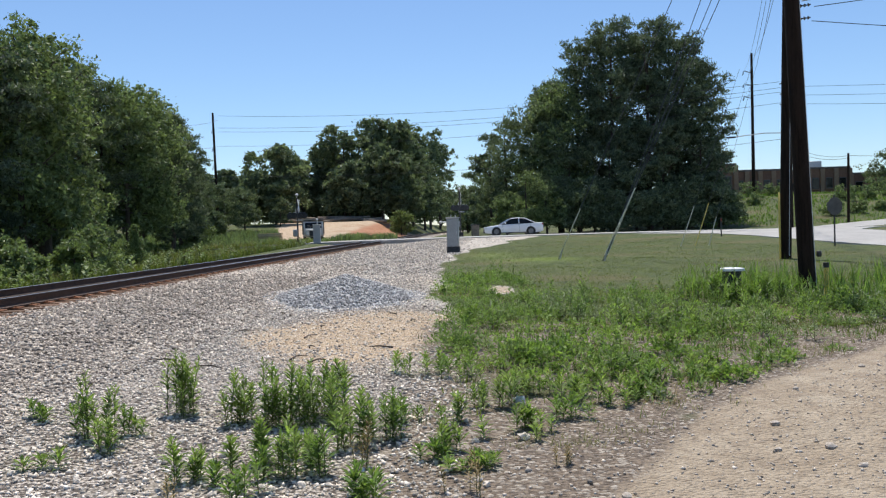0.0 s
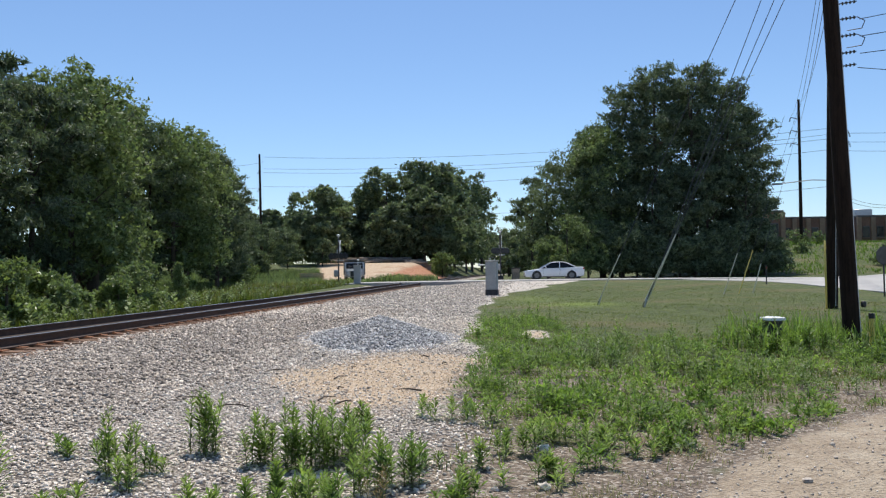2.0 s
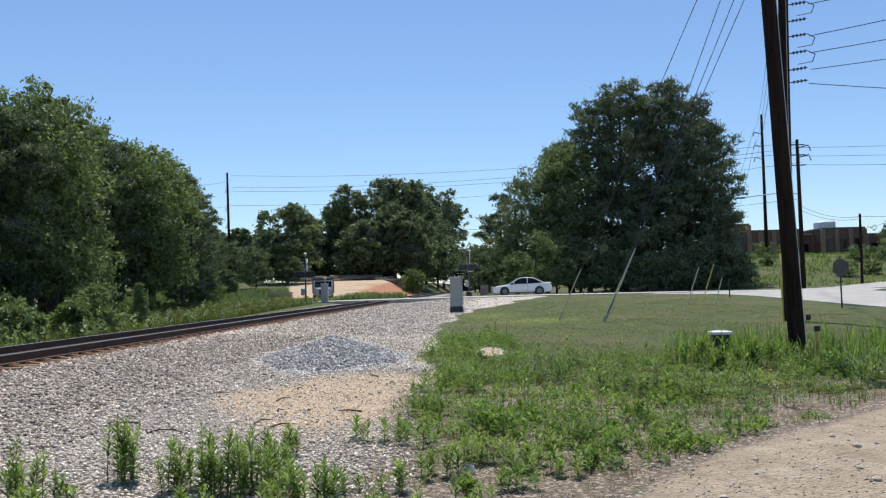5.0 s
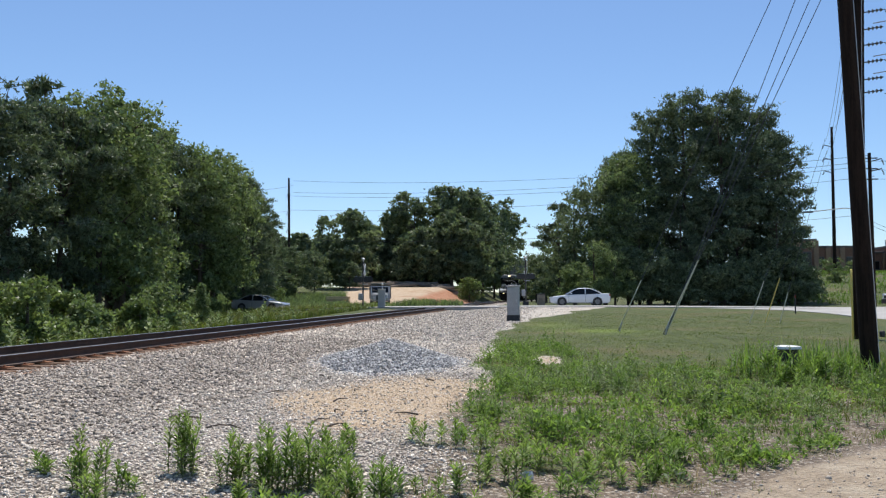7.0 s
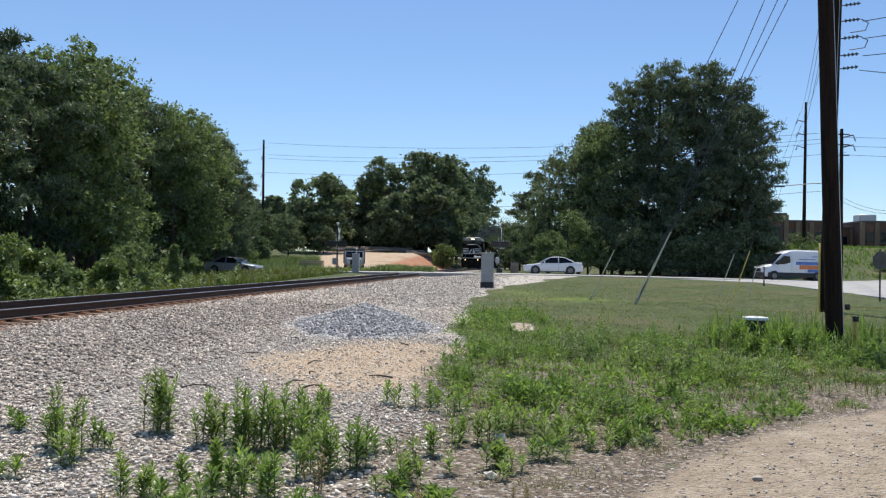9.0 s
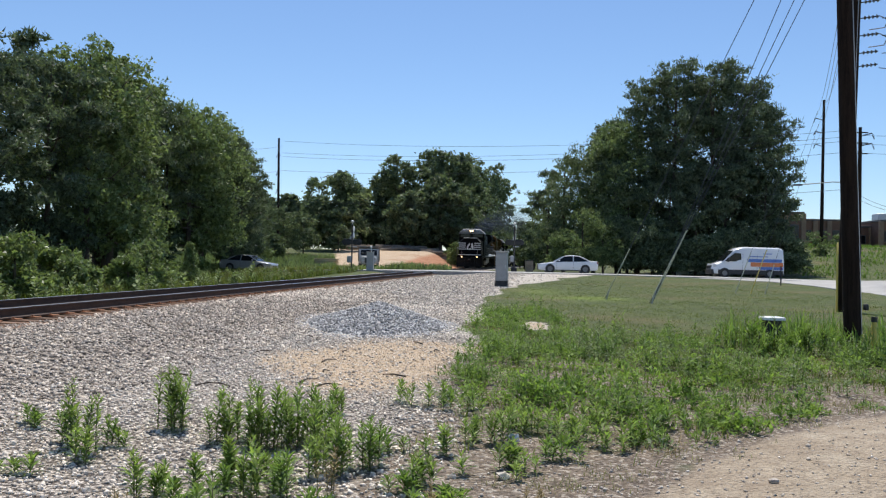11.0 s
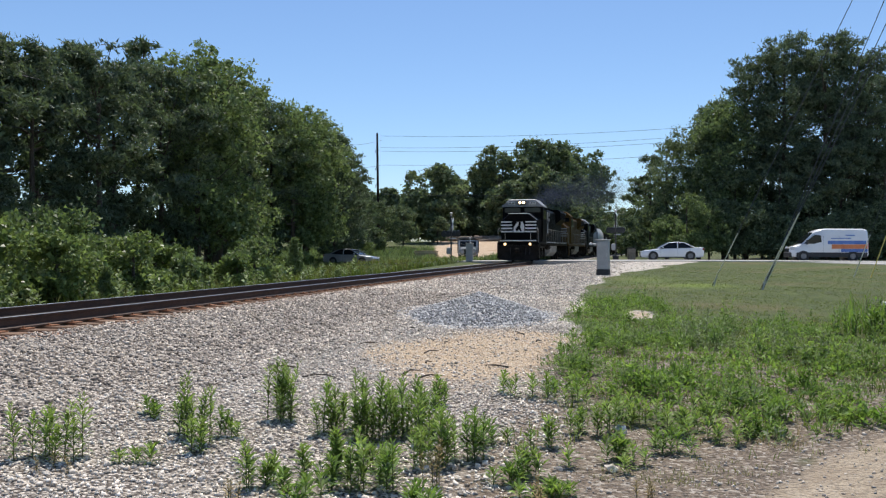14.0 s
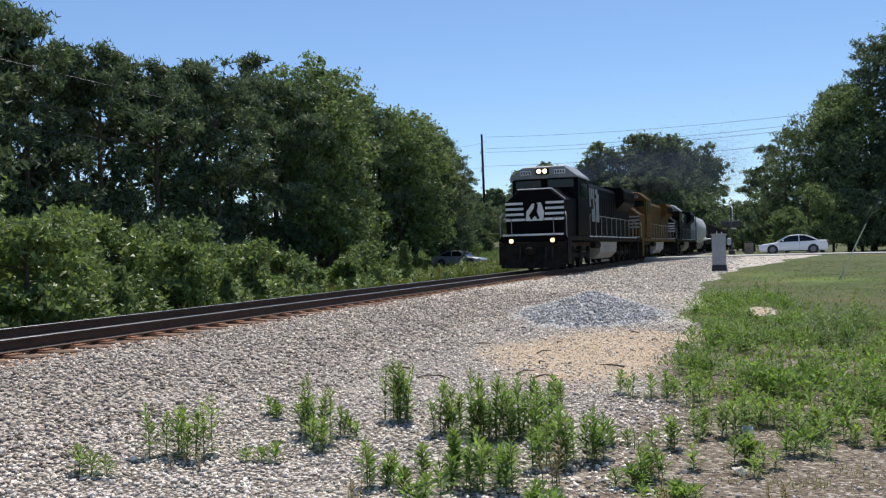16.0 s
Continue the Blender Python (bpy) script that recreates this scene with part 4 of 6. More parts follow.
    # grey on the black engines: the roof's sunlit look is put into its colour
    part("cab_roof", Shape().loft([prof_ring(2.45, roof0), prof_ring(2.62, roof1), prof_ring(5.25, roof1)]), GREYPAINT if stripes else paint, e, "grey sloped cab roof", smooth=False)
    part("number_board", Shape().box(-0.80, 2.42, 4.46, 0.52, 0.06, 0.20, 0.01), trim, e)
    part("number_board", Shape().box(0.80, 2.42, 4.46, 0.52, 0.06, 0.20, 0.01), trim, e)
    for sx in (-1, 1):
        for k in range(4):
            part("number_bar", Shape().box(sx * 0.80 - 0.18 + 0.12 * k, 2.385, 4.46, 0.06, 0.01, 0.12), BLACK, e)
    for x in (-0.76, 0.76):
        part("windscreen", Shape().box(x, 2.73, 3.94, 1.24, 0.05, 0.40, 0.02), GLASS, e, "dark windscreen")
    for sx in (-1, 1):
        part("side_window", Shape().box(sx * 1.553, 3.95, 3.62, 0.03, 1.5, 0.70, 0.02), GLASS, e, "dark cab side window")
    hl = part("headlight_housing", Shape().box(0, 2.38, 4.50, 0.62, 0.12, 0.28, 0.03), BLACK, e)
    for x in (-0.14, 0.14):
        part("headlight", Shape().tube((x, 2.33, 4.50), (x, 2.26, 4.50), 0.095, n=14), HEAD if first else CARLAMP, hl, "lit round headlight" if first else "")
    for x in (-0.93, 0.93):
        d = part("ditch_light_box", Shape().box(x, 0.42, 1.32, 0.30, 0.18, 0.30, 0.03), BLACK, e)
        part("ditch_light", Shape().tube((x, 0.34, 1.32), (x, 0.27, 1.32), 0.095, n=14), DITCH if first else CARLAMP, d, "lit ditch light" if first else "")
    # long hood
    hood = [(-1.02, 1.53), (1.02, 1.53), (1.02, 4.10), (0.86, 4.32), (-0.86, 4.32), (-1.02, 4.10)]
    part("long_hood", Shape().loft([prof_ring(5.21, hood), prof_ring(20.3, hood)]), long_paint, e, smooth=False)
    flare = [(-1.02, 3.2), (1.02, 3.2), (1.48, 3.62), (1.48, 4.30), (1.30, 4.52), (-1.30, 4.52), (-1.48, 4.30), (-1.48, 3.62)]
    part("radiator", Shape().loft([prof_ring(15.6, flare), prof_ring(19.8, flare)]), long_paint, e, smooth=False)
    for k in range(22):
        for sx in (-1, 1):
            part("radiator_slat", Shape().box(sx * 1.49, 15.8 + k * 0.18, 3.95, 0.03, 0.10, 0.55), GRIME, e)
    blower = [(-1.28, 2.9), (1.28, 2.9), (1.46, 3.2), (1.46, 3.95), (1.05, 4.20), (-1.05, 4.20), (-1.46, 3.95), (-1.46, 3.2)]
    part("blower_housing", Shape().loft([prof_ring(5.25, blower), prof_ring(7.4, blower)]), long_paint, e, smooth=False)
    for k in range(11):
        for sx in (-1, 1):
            part("hood_door", Shape().box(sx * 1.03, 7.9 + k * 0.70, 2.7, 0.03, 0.60, 1.9, 0.01), long_paint, e)
    for y in (9.0, 16.6, 17.9, 19.2):
        part("roof_fan", Shape().tube((0, y, 4.30 if y < 15 else 4.5), (0, y, 4.46 if y < 15 else 4.66), 0.55, n=16), GRIME, e)
    part("exhaust_stack", Shape().box(0, 11.4, 4.42, 0.5, 0.9, 0.24, 0.03), GRIME, e)
    s = Shape()
    for k in range(3):
        s.tube((-0.25 + 0.25 * k, 5.7, 4.42), (-0.25 + 0.25 * k, 5.1, 4.50), 0.04, 0.11, n=8)
    part("air_horn", s, GALV, e)
    # plain slanted blocks where a name stands on the hood
    if stripes:
        for sx in (-1, 1):
            s = Shape()
            for y0, w, z0, z1 in ((5.55, 0.30, 2.95, 3.9), (5.95, 0.34, 3.35, 3.9), (6.42, 0.30, 2.95, 3.9), (6.95, 0.62, 3.62, 3.9), (6.95, 0.62, 3.22, 3.42)):
                s.prism([(y0, z1), (y0 + w, z1), (y0 + w + 0.10, z0), (y0 + 0.10, z0)], 0, sx * 1.468, sx * 1.478)
            for y0 in (8.2, 9.3):
                s.prism([(y0, 3.8), (y0 + 0.8, 3.8), (y0 + 0.8, 2.3), (y0, 2.3)], 0, sx * 1.05, sx * 1.056)
            part("side_emblem", s, GREYPAINT, e, "pale slanted emblem blocks")
    # handrails
    s = Shape()
    for sx in (-1, 1):
        ys = [5.5 + 1.45 * k for k in range(11)]
        for y in ys:
            s.tube((sx * 1.50, y, 1.5), (sx * 1.50, y, 2.55), 0.02, n=5)
        s.tube((sx * 1.50, 5.3, 2.55), (sx * 1.50, 20.1, 2.55), 0.02, n=5)
        s.pipe([(sx * 1.50, 0.62, 0.8), (sx * 1.50, 0.52, 2.35), (sx * 1.42, 0.75, 2.55), (sx * 1.42, 0.98, 2.3)], 0.024)
        s.pipe([(sx * 0.95, 0.48, 1.55), (sx * 0.95, 0.46, 2.3), (sx * 1.30, 0.46, 2.3)], 0.022)
    part("handrail", s, TANK, e, "grey tubular handrails")
    # tank, gear
    tank = [(-1.38, 0.70), (-1.05, 0.36), (1.05, 0.36), (1.38, 0.70), (1.42, 1.24), (-1.42, 1.24)]
    part("fuel_tank", Shape().loft([prof_ring(8.4, tank), prof_ring(13.2, tank)]), TANK, e, "dusty grey fuel tank", smooth=False)
    s = Shape()
    for sx in (-1, 1):
        s.tube((sx * 1.30, 7.0, 1.08), (sx * 1.30, 8.3, 1.08), 0.17, n=10)
    part("air_reservoir", s, GRIME, e)
    bogie(e, 2.7, 3, 1.75)
    bogie(e, 15.3, 3, 1.75)
    part("rear_platform", Shape().box(0, 21.2, 0.95, 2.9, 0.3, 0.9, 0.04).box(0, 21.6, 0.86, 0.3, 0.7, 0.3, 0.05), GRIME, e)
    return e


def hopper_car():
    e = thing("covered_hopper", "light grey covered hopper wagon with rounded sides", "wagon")
    ring = lambda y, k: [(x * k, y, z) for x, z in ((-0.9, 1.1), (0.9, 1.1), (1.42, 1.7), (1.58, 2.6), (1.52, 3.5), (1.10, 4.25), (0.5, 4.5), (-0.5, 4.5), (-1.10, 4.25), (-1.52, 3.5), (-1.58, 2.6), (-1.42, 1.7))]
    part("tank_body", Shape().loft([ring(1.4, 0.97), ring(1.5, 1.0), ring(14.6, 1.0), ring(14.7, 0.97)]), HOPPERGREY, e, "rounded light grey hopper body")
    s = Shape()
    for y in (3.2, 6.4, 9.6, 12.8):
        s.prism([(-1.0, 0.45), (1.0, 0.45), (1.3, 1.2), (-1.3, 1.2)], 1, y - 0.9, y + 0.9)
    part("discharge_gates", s, TANK, e)
    part("underframe", Shape().box(0, 8, 1.05, 0.6, 16.2, 0.35, 0.03).box(0, 0.6, 1.1, 2.9, 0.9, 0.2, 0.02).box(0, 15.4, 1.1, 2.9, 0.9, 0.2, 0.02), GRIME, e)
    s = Shape()
    for sx in (-1, 1):
        for y in (0.5, 0.9):
            s.tube((sx * 1.4, y, 1.1), (sx * 1.4, y, 4.3), 0.025, n=5)
        for k in range(9):
            s.tube((sx * 1.4, 0.5, 1.4 + k * 0.34), (sx * 1.4, 0.9, 1.4 + k * 0.34), 0.02, n=5)
    part("ladder", s, GRIME, e)
    part("roof_walk", Shape().box(0, 8, 4.6, 0.7, 13.6, 0.05, 0.01), GALV, e)
    bogie(e, 1.2, 2, 1.75)
    bogie(e, 13.0, 2, 1.75)
    return e


def open_wagon():
    e = thing("open_hopper", "dark brown open hopper wagon with ribbed sides", "wagon", group="dark wagons")
    part("wagon_body", Shape().prism([(-1.5, 1.1), (1.5, 1.1), (1.52, 3.7), (1.4, 3.7), (1.38, 3.2), (-1.38, 3.2), (-1.4, 3.7), (-1.52, 3.7)], 1, 0.6, 15.4), COALCAR, e)
    s = Shape()
    for sx in (-1, 1):
        for k in range(11):
            s.box(sx * 1.55, 1.0 + 1.4 * k, 2.4, 0.10, 0.12, 2.5, 0.01)
        s.box(sx * 1.55, 8, 3.72, 0.14, 14.8, 0.12, 0.02)
    part("side_ribs", s, COALCAR, e)
    part("coal_load", Shape().loft([[(-1.3, y, 3.1), (1.3, y, 3.1), (0.6, y, 3.5 + 0.15 * (i % 2)), (-0.6, y, 3.5 + 0.12 * ((i + 1) % 2))] for i, y in enumerate(np.linspace(0.9, 15.1, 12))]), GRIME, e)
    part("underframe", Shape().box(0, 8, 0.95, 0.6, 16.3, 0.3, 0.03), GRIME, e)
    bogie(e, 1.4, 2, 1.75)
    bogie(e, 12.9, 2, 1.75)
    return e


SPEED = 12.72                              # metres a second
FRONT_16 = 34.9                            # place of the plough along the track at 16 s
MOVES = []


def front_at(t):
    return FRONT_16 + SPEED * (16.0 - t)


def rail_pose(y0, length):
    """Pose of a vehicle whose front stands at y0 along the track."""
    za, zb = float(rail_z(y0 + 2)), float(rail_z(y0 + length - 2))
    p = math.degrees(math.atan2(zb - za, length - 4))
    return pose(track_x(y0), y0, za - 2 * math.tan(radians(p)), p, 0, TURN)


def build_train():
    lead = locomotive("black road locomotive with white nose stripes and lit headlights", BLACK, WHITE, BLACK)
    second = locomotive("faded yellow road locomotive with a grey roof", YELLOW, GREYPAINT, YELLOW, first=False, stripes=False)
    third = locomotive("black road locomotive coupled third in the train", BLACK, WHITE, BLACK, first=False)
    hopper = hopper_car()
    line = [(lead, 21.8), (second, 21.8), (third, 21.8), (hopper, 16.2)]
    first_open = open_wagon()
    line.append((first_open, 16.2))
    for i in range(9):
        line.append((copy_thing(first_open, pose(0, 0, 0)), 16.2))
    at = 0.0
    for ob, length in line:
        rows = [(t, rail_pose(front_at(t) + at, length)) for t in (0, 2, 4, 6, 8, 10, 12, 14, 16)]
        MOVES.append((ob, rows))
        at += length
    return lead


lead_engine = build_train()
for w, rest in SETS:
    if w.parent is lead_engine:
        MOVES.append((w, [(k * 0.05, rest @ pose(0, 0, 0, 73 * (k % 1000000), 0, 0)) for k in range(321)]))


SMOKE = mat("sooty exhaust haze", (0.085, 0.095, 0.12), (0.15, 0.165, 0.20), 0.5, 1.0, spec=0.0)
smoke = thing("exhaust_smoke", "thin blue-grey exhaust smoke trailing over the locomotives", "smoke")
rs = np.random.default_rng(5)
for k in range(9):
    d = k / 8
    c = np.array([5.0 * d ** 1.2, 11.5 + 34 * d, 5.0 + 3.0 * d ** 0.6])
    n = int(5200 + 7800 * d)
    # fine soot flakes, far too small to tell apart
    at = c + rs.normal(0, 1, (n, 3)) * np.array([0.3 + 1.7 * d, 1.2 + 2.2 * d, 0.25 + 1.25 * d])
    u = rs.normal(0, 1, (n, 3, 3)) * 0.018
    puff = new("puff", soup("puff", (at[:, None] + u).reshape(-1, 3), np.arange(3 * n).reshape(-1, 3), SMOKE))
    puff.parent = smoke
    tagged(puff, kind="stuff")
MOVES.append((smoke, [(t, rail_pose(front_at(t), 21.8)) for t in (0, 2, 4, 6, 8, 10, 12, 14, 16)]))


# ---- road vehicles ----
def car_wheel(parent, x, y, r, w):
    t = part("wheel", Shape().tube((x, y - w / 2, r), (x, y + w / 2, r), r, n=22), RUBBER, parent)
    s = Shape().tube((x, y - w / 2 - 0.012, r), (x, y + w / 2 + 0.012, r), r * 0.62, n=18)
    for k in range(5):
        a = 2 * math.pi * k / 5
        s.tube((x, y, r), (x + r * 0.6 * math.cos(a), y, r + r * 0.6 * math.sin(a)), 0.03, n=4)
    part("rim", s, RIM, t)


def car_ring(x, hw, z0, z1, tuck=0.06):
    return [(x, -hw + tuck, z0), (x, hw - tuck, z0), (x, hw, z0 + 0.14), (x, hw, z0 + (z1 - z0) * 0.62), (x, hw - 0.05, z1 - 0.05), (x, hw - 0.16, z1),
            (x, -hw + 0.16, z1), (x, -hw + 0.05, z1 - 0.05), (x, -hw, z0 + (z1 - z0) * 0.62), (x, -hw, z0 + 0.14)]


def sedan(label, paint, m):
    """A four-door saloon, 4.85 m long, nose towards -x."""
    e = thing("sedan", label, "car", m)
    body = [(-2.42, 0.72, 0.32, 0.60), (-2.36, 0.82, 0.24, 0.68), (-2.1, 0.88, 0.20, 0.76), (-1.5, 0.91, 0.19, 0.84), (-0.95, 0.92, 0.19, 0.92), (0.2, 0.92, 0.19, 0.95), (1.3, 0.92, 0.19, 0.98), (1.7, 0.91, 0.20, 1.0), (2.2, 0.88, 0.24, 1.01), (2.38, 0.83, 0.30, 0.98), (2.43, 0.76, 0.38, 0.86)]
    part("body", Shape().loft([car_ring(*b) for b in body]), paint, e)
    def glass_ring(x, zb, zt, hb, ht):
        return [(x, -hb, zb), (x, hb, zb), (x, ht, zt), (x, -ht, zt)]
    part("greenhouse", Shape().loft([glass_ring(-1.05, 0.90, 0.93, 0.80, 0.78), glass_ring(-0.25, 0.92, 1.36, 0.83, 0.62), glass_ring(0.75, 0.93, 1.39, 0.83, 0.62), glass_ring(1.75, 0.95, 1.03, 0.80, 0.74)]), GLASS, e, "tinted windows")
    part("roof", Shape().loft([[(x, -w, z), (x, w, z), (x, w - 0.10, z + t), (x, -w + 0.10, z + t)] for x, w, z, t in ((-0.36, 0.62, 1.33, 0.03), (-0.1, 0.66, 1.37, 0.05), (0.4, 0.66, 1.40, 0.05), (0.9, 0.64, 1.36, 0.05), (1.15, 0.62, 1.28, 0.03))]), paint, e)
    for sy in (-1, 1):
        for a, b in (((-1.05, 0.80, 0.93), (-0.28, 0.65, 1.36)), ((0.42, 0.845, 0.95), (0.42, 0.66, 1.40)), ((1.72, 0.76, 1.0), (1.0, 0.65, 1.34))):
            part("pillar", Shape().tube((a[0], sy * a[1], a[2]), (b[0], sy * b[1], b[2]), 0.04, n=5), paint, e)
    s = Shape()
    for sy in (-1, 1):
        for x in (-0.92, 0.42, 1.35):
            s.box(x, sy * 0.921, 0.62, 0.012, 0.006, 0.56)
        s.box(0, sy * 0.905, 0.225, 2.5, 0.05, 0.06)
    part("door_gaps", s, PLASTIC, e)
    for sy in (-1, 1):
        part("headlamp", Shape().box(-2.26, sy * 0.66, 0.66, 0.26, 0.34, 0.12, 0.03), CARLAMP, e)
        part("tail_lamp", Shape().box(2.36, sy * 0.66, 0.86, 0.14, 0.34, 0.14, 0.03), REDLENS, e)
        part("wing_mirror", Shape().box(-0.72, sy * 0.99, 1.0, 0.12, 0.20, 0.13, 0.03), paint, e)
        for x in (-0.15, 0.95):
            part("door_handle", Shape().box(x + 0.2, sy * 0.93, 0.80, 0.16, 0.03, 0.03, 0.008), paint, e)
    part("grille", Shape().box(-2.42, 0, 0.46, 0.05, 0.9, 0.16, 0.02), PLASTIC, e)
    part("front_bumper", Shape().box(-2.36, 0, 0.30, 0.16, 1.5, 0.12, 0.04), PLASTIC, e)
    for x in (-1.45, 1.38):
        part("wheel_arch", Shape().tube((x, -0.925, 0.33), (x, 0.925, 0.33), 0.385, n=20), PLASTIC, e)
    for x in (-1.45, 1.38):
        for sy in (-1, 1):
            car_wheel(e, x, sy * 0.84, 0.335, 0.21)
    return e


def van(label):
    """A high-roofed panel van, 5.98 m long, nose towards -x."""
    e = thing("panel_van", label, "van")
    def ring(x, hw, z0, z1, top):
        return [(x, -hw + 0.05, z0), (x, hw - 0.05, z0), (x, hw, z0 + 0.15), (x, hw, z0 + (z1 - z0) * 0.5), (x, top, z1 - 0.10), (x, top - 0.16, z1), (x, -top + 0.16, z1), (x, -top, z1 - 0.10), (x, -hw, z0 + (z1 - z0) * 0.5), (x, -hw, z0 + 0.15)]
    part("body", Shape().loft([ring(-2.99, 0.80, 0.42, 0.86, 0.72), ring(-2.90, 0.92, 0.32, 1.06, 0.80), ring(-2.35, 0.99, 0.28, 1.22, 0.88), ring(-2.10, 1.0, 0.28, 1.32, 0.86), ring(-1.15, 1.02, 0.28, 2.26, 0.78), ring(-0.75, 1.03, 0.28, 2.46, 0.80), ring(-0.2, 1.03, 0.28, 2.53, 0.84),
                               ring(2.6, 1.03, 0.30, 2.50, 0.84), ring(2.92, 1.02, 0.34, 2.42, 0.82), ring(2.98, 0.98, 0.40, 2.30, 0.80)]), CARWHITE, e, "white van body")
    part("windscreen", Shape().add([(-2.10, -0.80, 1.36), (-2.10, 0.80, 1.36), (-1.22, 0.70, 2.22), (-1.22, -0.70, 2.22), (-2.0, -0.78, 1.30), (-2.0, 0.78, 1.30), (-1.12, 0.68, 2.16), (-1.12, -0.68, 2.16)],
                                   [(0, 1, 2, 3), (4, 7, 6, 5), (0, 4, 5, 1), (1, 5, 6, 2), (2, 6, 7, 3), (3, 7, 4, 0)]), GLASS, e, "dark windscreen", smooth=False)
    for sy in (-1, 1):
        part("cab_window", Shape().prism([(-1.95, 1.34), (-0.55, 1.30), (-0.60, 1.98), (-1.10, 2.02)], 1, sy * 0.97, sy * 1.015), GLASS, e, "dark cab window", smooth=False)
        part("lower_trim", Shape().box(0.2, sy * 1.02, 0.46, 5.4, 0.06, 0.36, 0.02), PLASTIC, e, "black lower trim")
        part("livery", Shape().box(1.55, sy * 1.036, 1.10, 2.7, 0.012, 0.34), ORANGE, e, "orange livery band")
        part("livery", Shape().box(1.35, sy * 1.034, 1.42, 2.9, 0.012, 0.26), BLUE, e, "blue livery band")
        part("livery", Shape().box(1.9, sy * 1.034, 0.80, 2.0, 0.012, 0.24), BLUE, e, "dark blue livery band")
        part("livery_bars", Shape().box(0.9, sy * 1.02, 1.74, 1.5, 0.012, 0.06).box(1.6, sy * 1.00, 1.98, 0.7, 0.012, 0.06), BLUE, e)
        part("headlamp", Shape().box(-2.74, sy * 0.82, 0.98, 0.34, 0.24, 0.26, 0.05), CARLAMP, e)
        part("wing_mirror", Shape().box(-1.70, sy * 1.17, 1.45, 0.14, 0.24, 0.36, 0.04), PLASTIC, e)
        part("tail_lamp", Shape().box(2.97, sy * 0.93, 1.15, 0.06, 0.12, 0.5, 0.02), REDLENS, e)
        part("door_gaps", Shape().box(-0.45, sy * 1.033, 1.2, 0.014, 0.006, 1.5).box(0.75, sy * 1.033, 1.2, 0.014, 0.006, 1.5), PLASTIC, e)
    part("grille", Shape().box(-2.97, 0, 0.82, 0.07, 1.35, 0.30, 0.03), PLASTIC, e)
    part("front_bumper", Shape().box(-2.93, 0, 0.46, 0.22, 1.9, 0.40, 0.05), PLASTIC, e)
    for x in (-1.95, 1.80):
        part("wheel_arch", Shape().tube((x, -1.035, 0.36), (x, 1.035, 0.36), 0.43, n=20), PLASTIC, e)
    for x in (-1.95, 1.80):
        for sy in (-1, 1):
            car_wheel(e, x, sy * 0.94, 0.35, 0.23)
    return e


def road_z(x):
    return float(np.interp(x, _rx, _rz)) + 0.06


sedan("white four-door sedan waiting at the railway crossing", CARWHITE, pose(5.32, 68.0, road_z(5.3) - 0.02, 0, 0, 1))
dark_car = sedan("dark silver sedan waiting beyond the railway behind tall grass", SILVER, pose(-22.1, 71.5, road_z(-22.1), 0, 0, 172))
MOVES.append((dark_car, [(t, pose(x, float(np.interp(x, _rx, _ry)) - 0.2, road_z(x) - 0.02, 0, 0, 172)) for t, x in ((0, -92), (3, -60), (4.5, -40), (5.4, -27.5), (6.0, -22.6), (6.3, -22.1), (16, -22.1))]))
VAN_ROWS = [(0, 72, 98.4, 34), (4.2, 48.0, 82.4, 34), (6.3, 37.2, 75.6, 29), (7.0, 34.1, 73.3, 23), (7.5, 31.9, 72.1, 17), (8.0, 29.6, 71.0, 11), (8.5, 27.25, 70.1, 7), (8.7, 26.35, 69.8, 6), (9.7, 22.7, 69.2, 3),
            (11, 19.75, 68.9, 2), (11.4, 19.1, 68.9, 2), (12.5, 17.85, 68.9, 2), (13.5, 17.3, 68.9, 2), (14.5, 16.8, 68.9, 2), (16, 16.6, 68.9, 2)]
white_van = van("white high-roofed panel van with orange and blue bands")
MOVES.append((white_van, [(t, pose(x, y, road_z(x), 0, 0, turn)) for t, x, y, turn in VAN_ROWS]))
white_van.scale = (0.955, 0.97, 0.985)


# ---- poles and lines ----
def sag_wire(s, a, b, sag, r, n=14):
    a, b = Vector(a), Vector(b)
    pts = [a.lerp(b, k / n) - Vector((0, 0, sag * 4 * (k / n) * (1 - k / n))) for k in range(n + 1)]
    s.loft([[(p.x + r * u, p.y, p.z + r * w) for u, w in ((-1, 0), (0, -1), (1, 0), (0, 1))] for p in pts])


def insulator(s, p, way, length=0.5, r=0.07):
    p, way = Vector(p), Vector(way).normalized()
    s.tube(p, p + way * length, 0.02, n=5)
    for k in range(4):
        c = p + way * (length * (0.25 + 0.2 * k))
        s.tube(c, c + way * 0.05, r, r * 0.6, n=8)


def utility_pole(label, base, top, r0, r1, m_bits):
    """A tapered wooden pole from base to top; m_bits builds its fittings."""
    e = thing("utility_pole", label, "utility pole", Matrix.Translation(base))
    t = Vector(top) - Vector(base)
    s = Shape()
    rings = []
    for k in (-0.03, 0.12, 0.3, 0.5, 0.7, 0.85, 1):
        c, r = t * k, (r0 + (r1 - r0) * max(k, 0)) * (1 + 0.03 * math.sin(k * 23))
        rings.append([tuple(c + Vector((r * math.cos(a), r * math.sin(a), 0))) for a in (2 * math.pi * i / 14 for i in range(14))])
    s.loft(rings)
    part("shaft", s, POLEWOOD, e, "dark creosoted wooden shaft")
    m_bits(e, t)
    return e


P1, P1T = (6.44, 15.4, 0.02), (6.02, 15.4, 11.6)
P2, P2T = (11.66, 29.0, 0.15), (12.22, 29.0, 19.8)
R1, R1T = (41.2, 110, 4.4), (41.3, 110, 23.95)
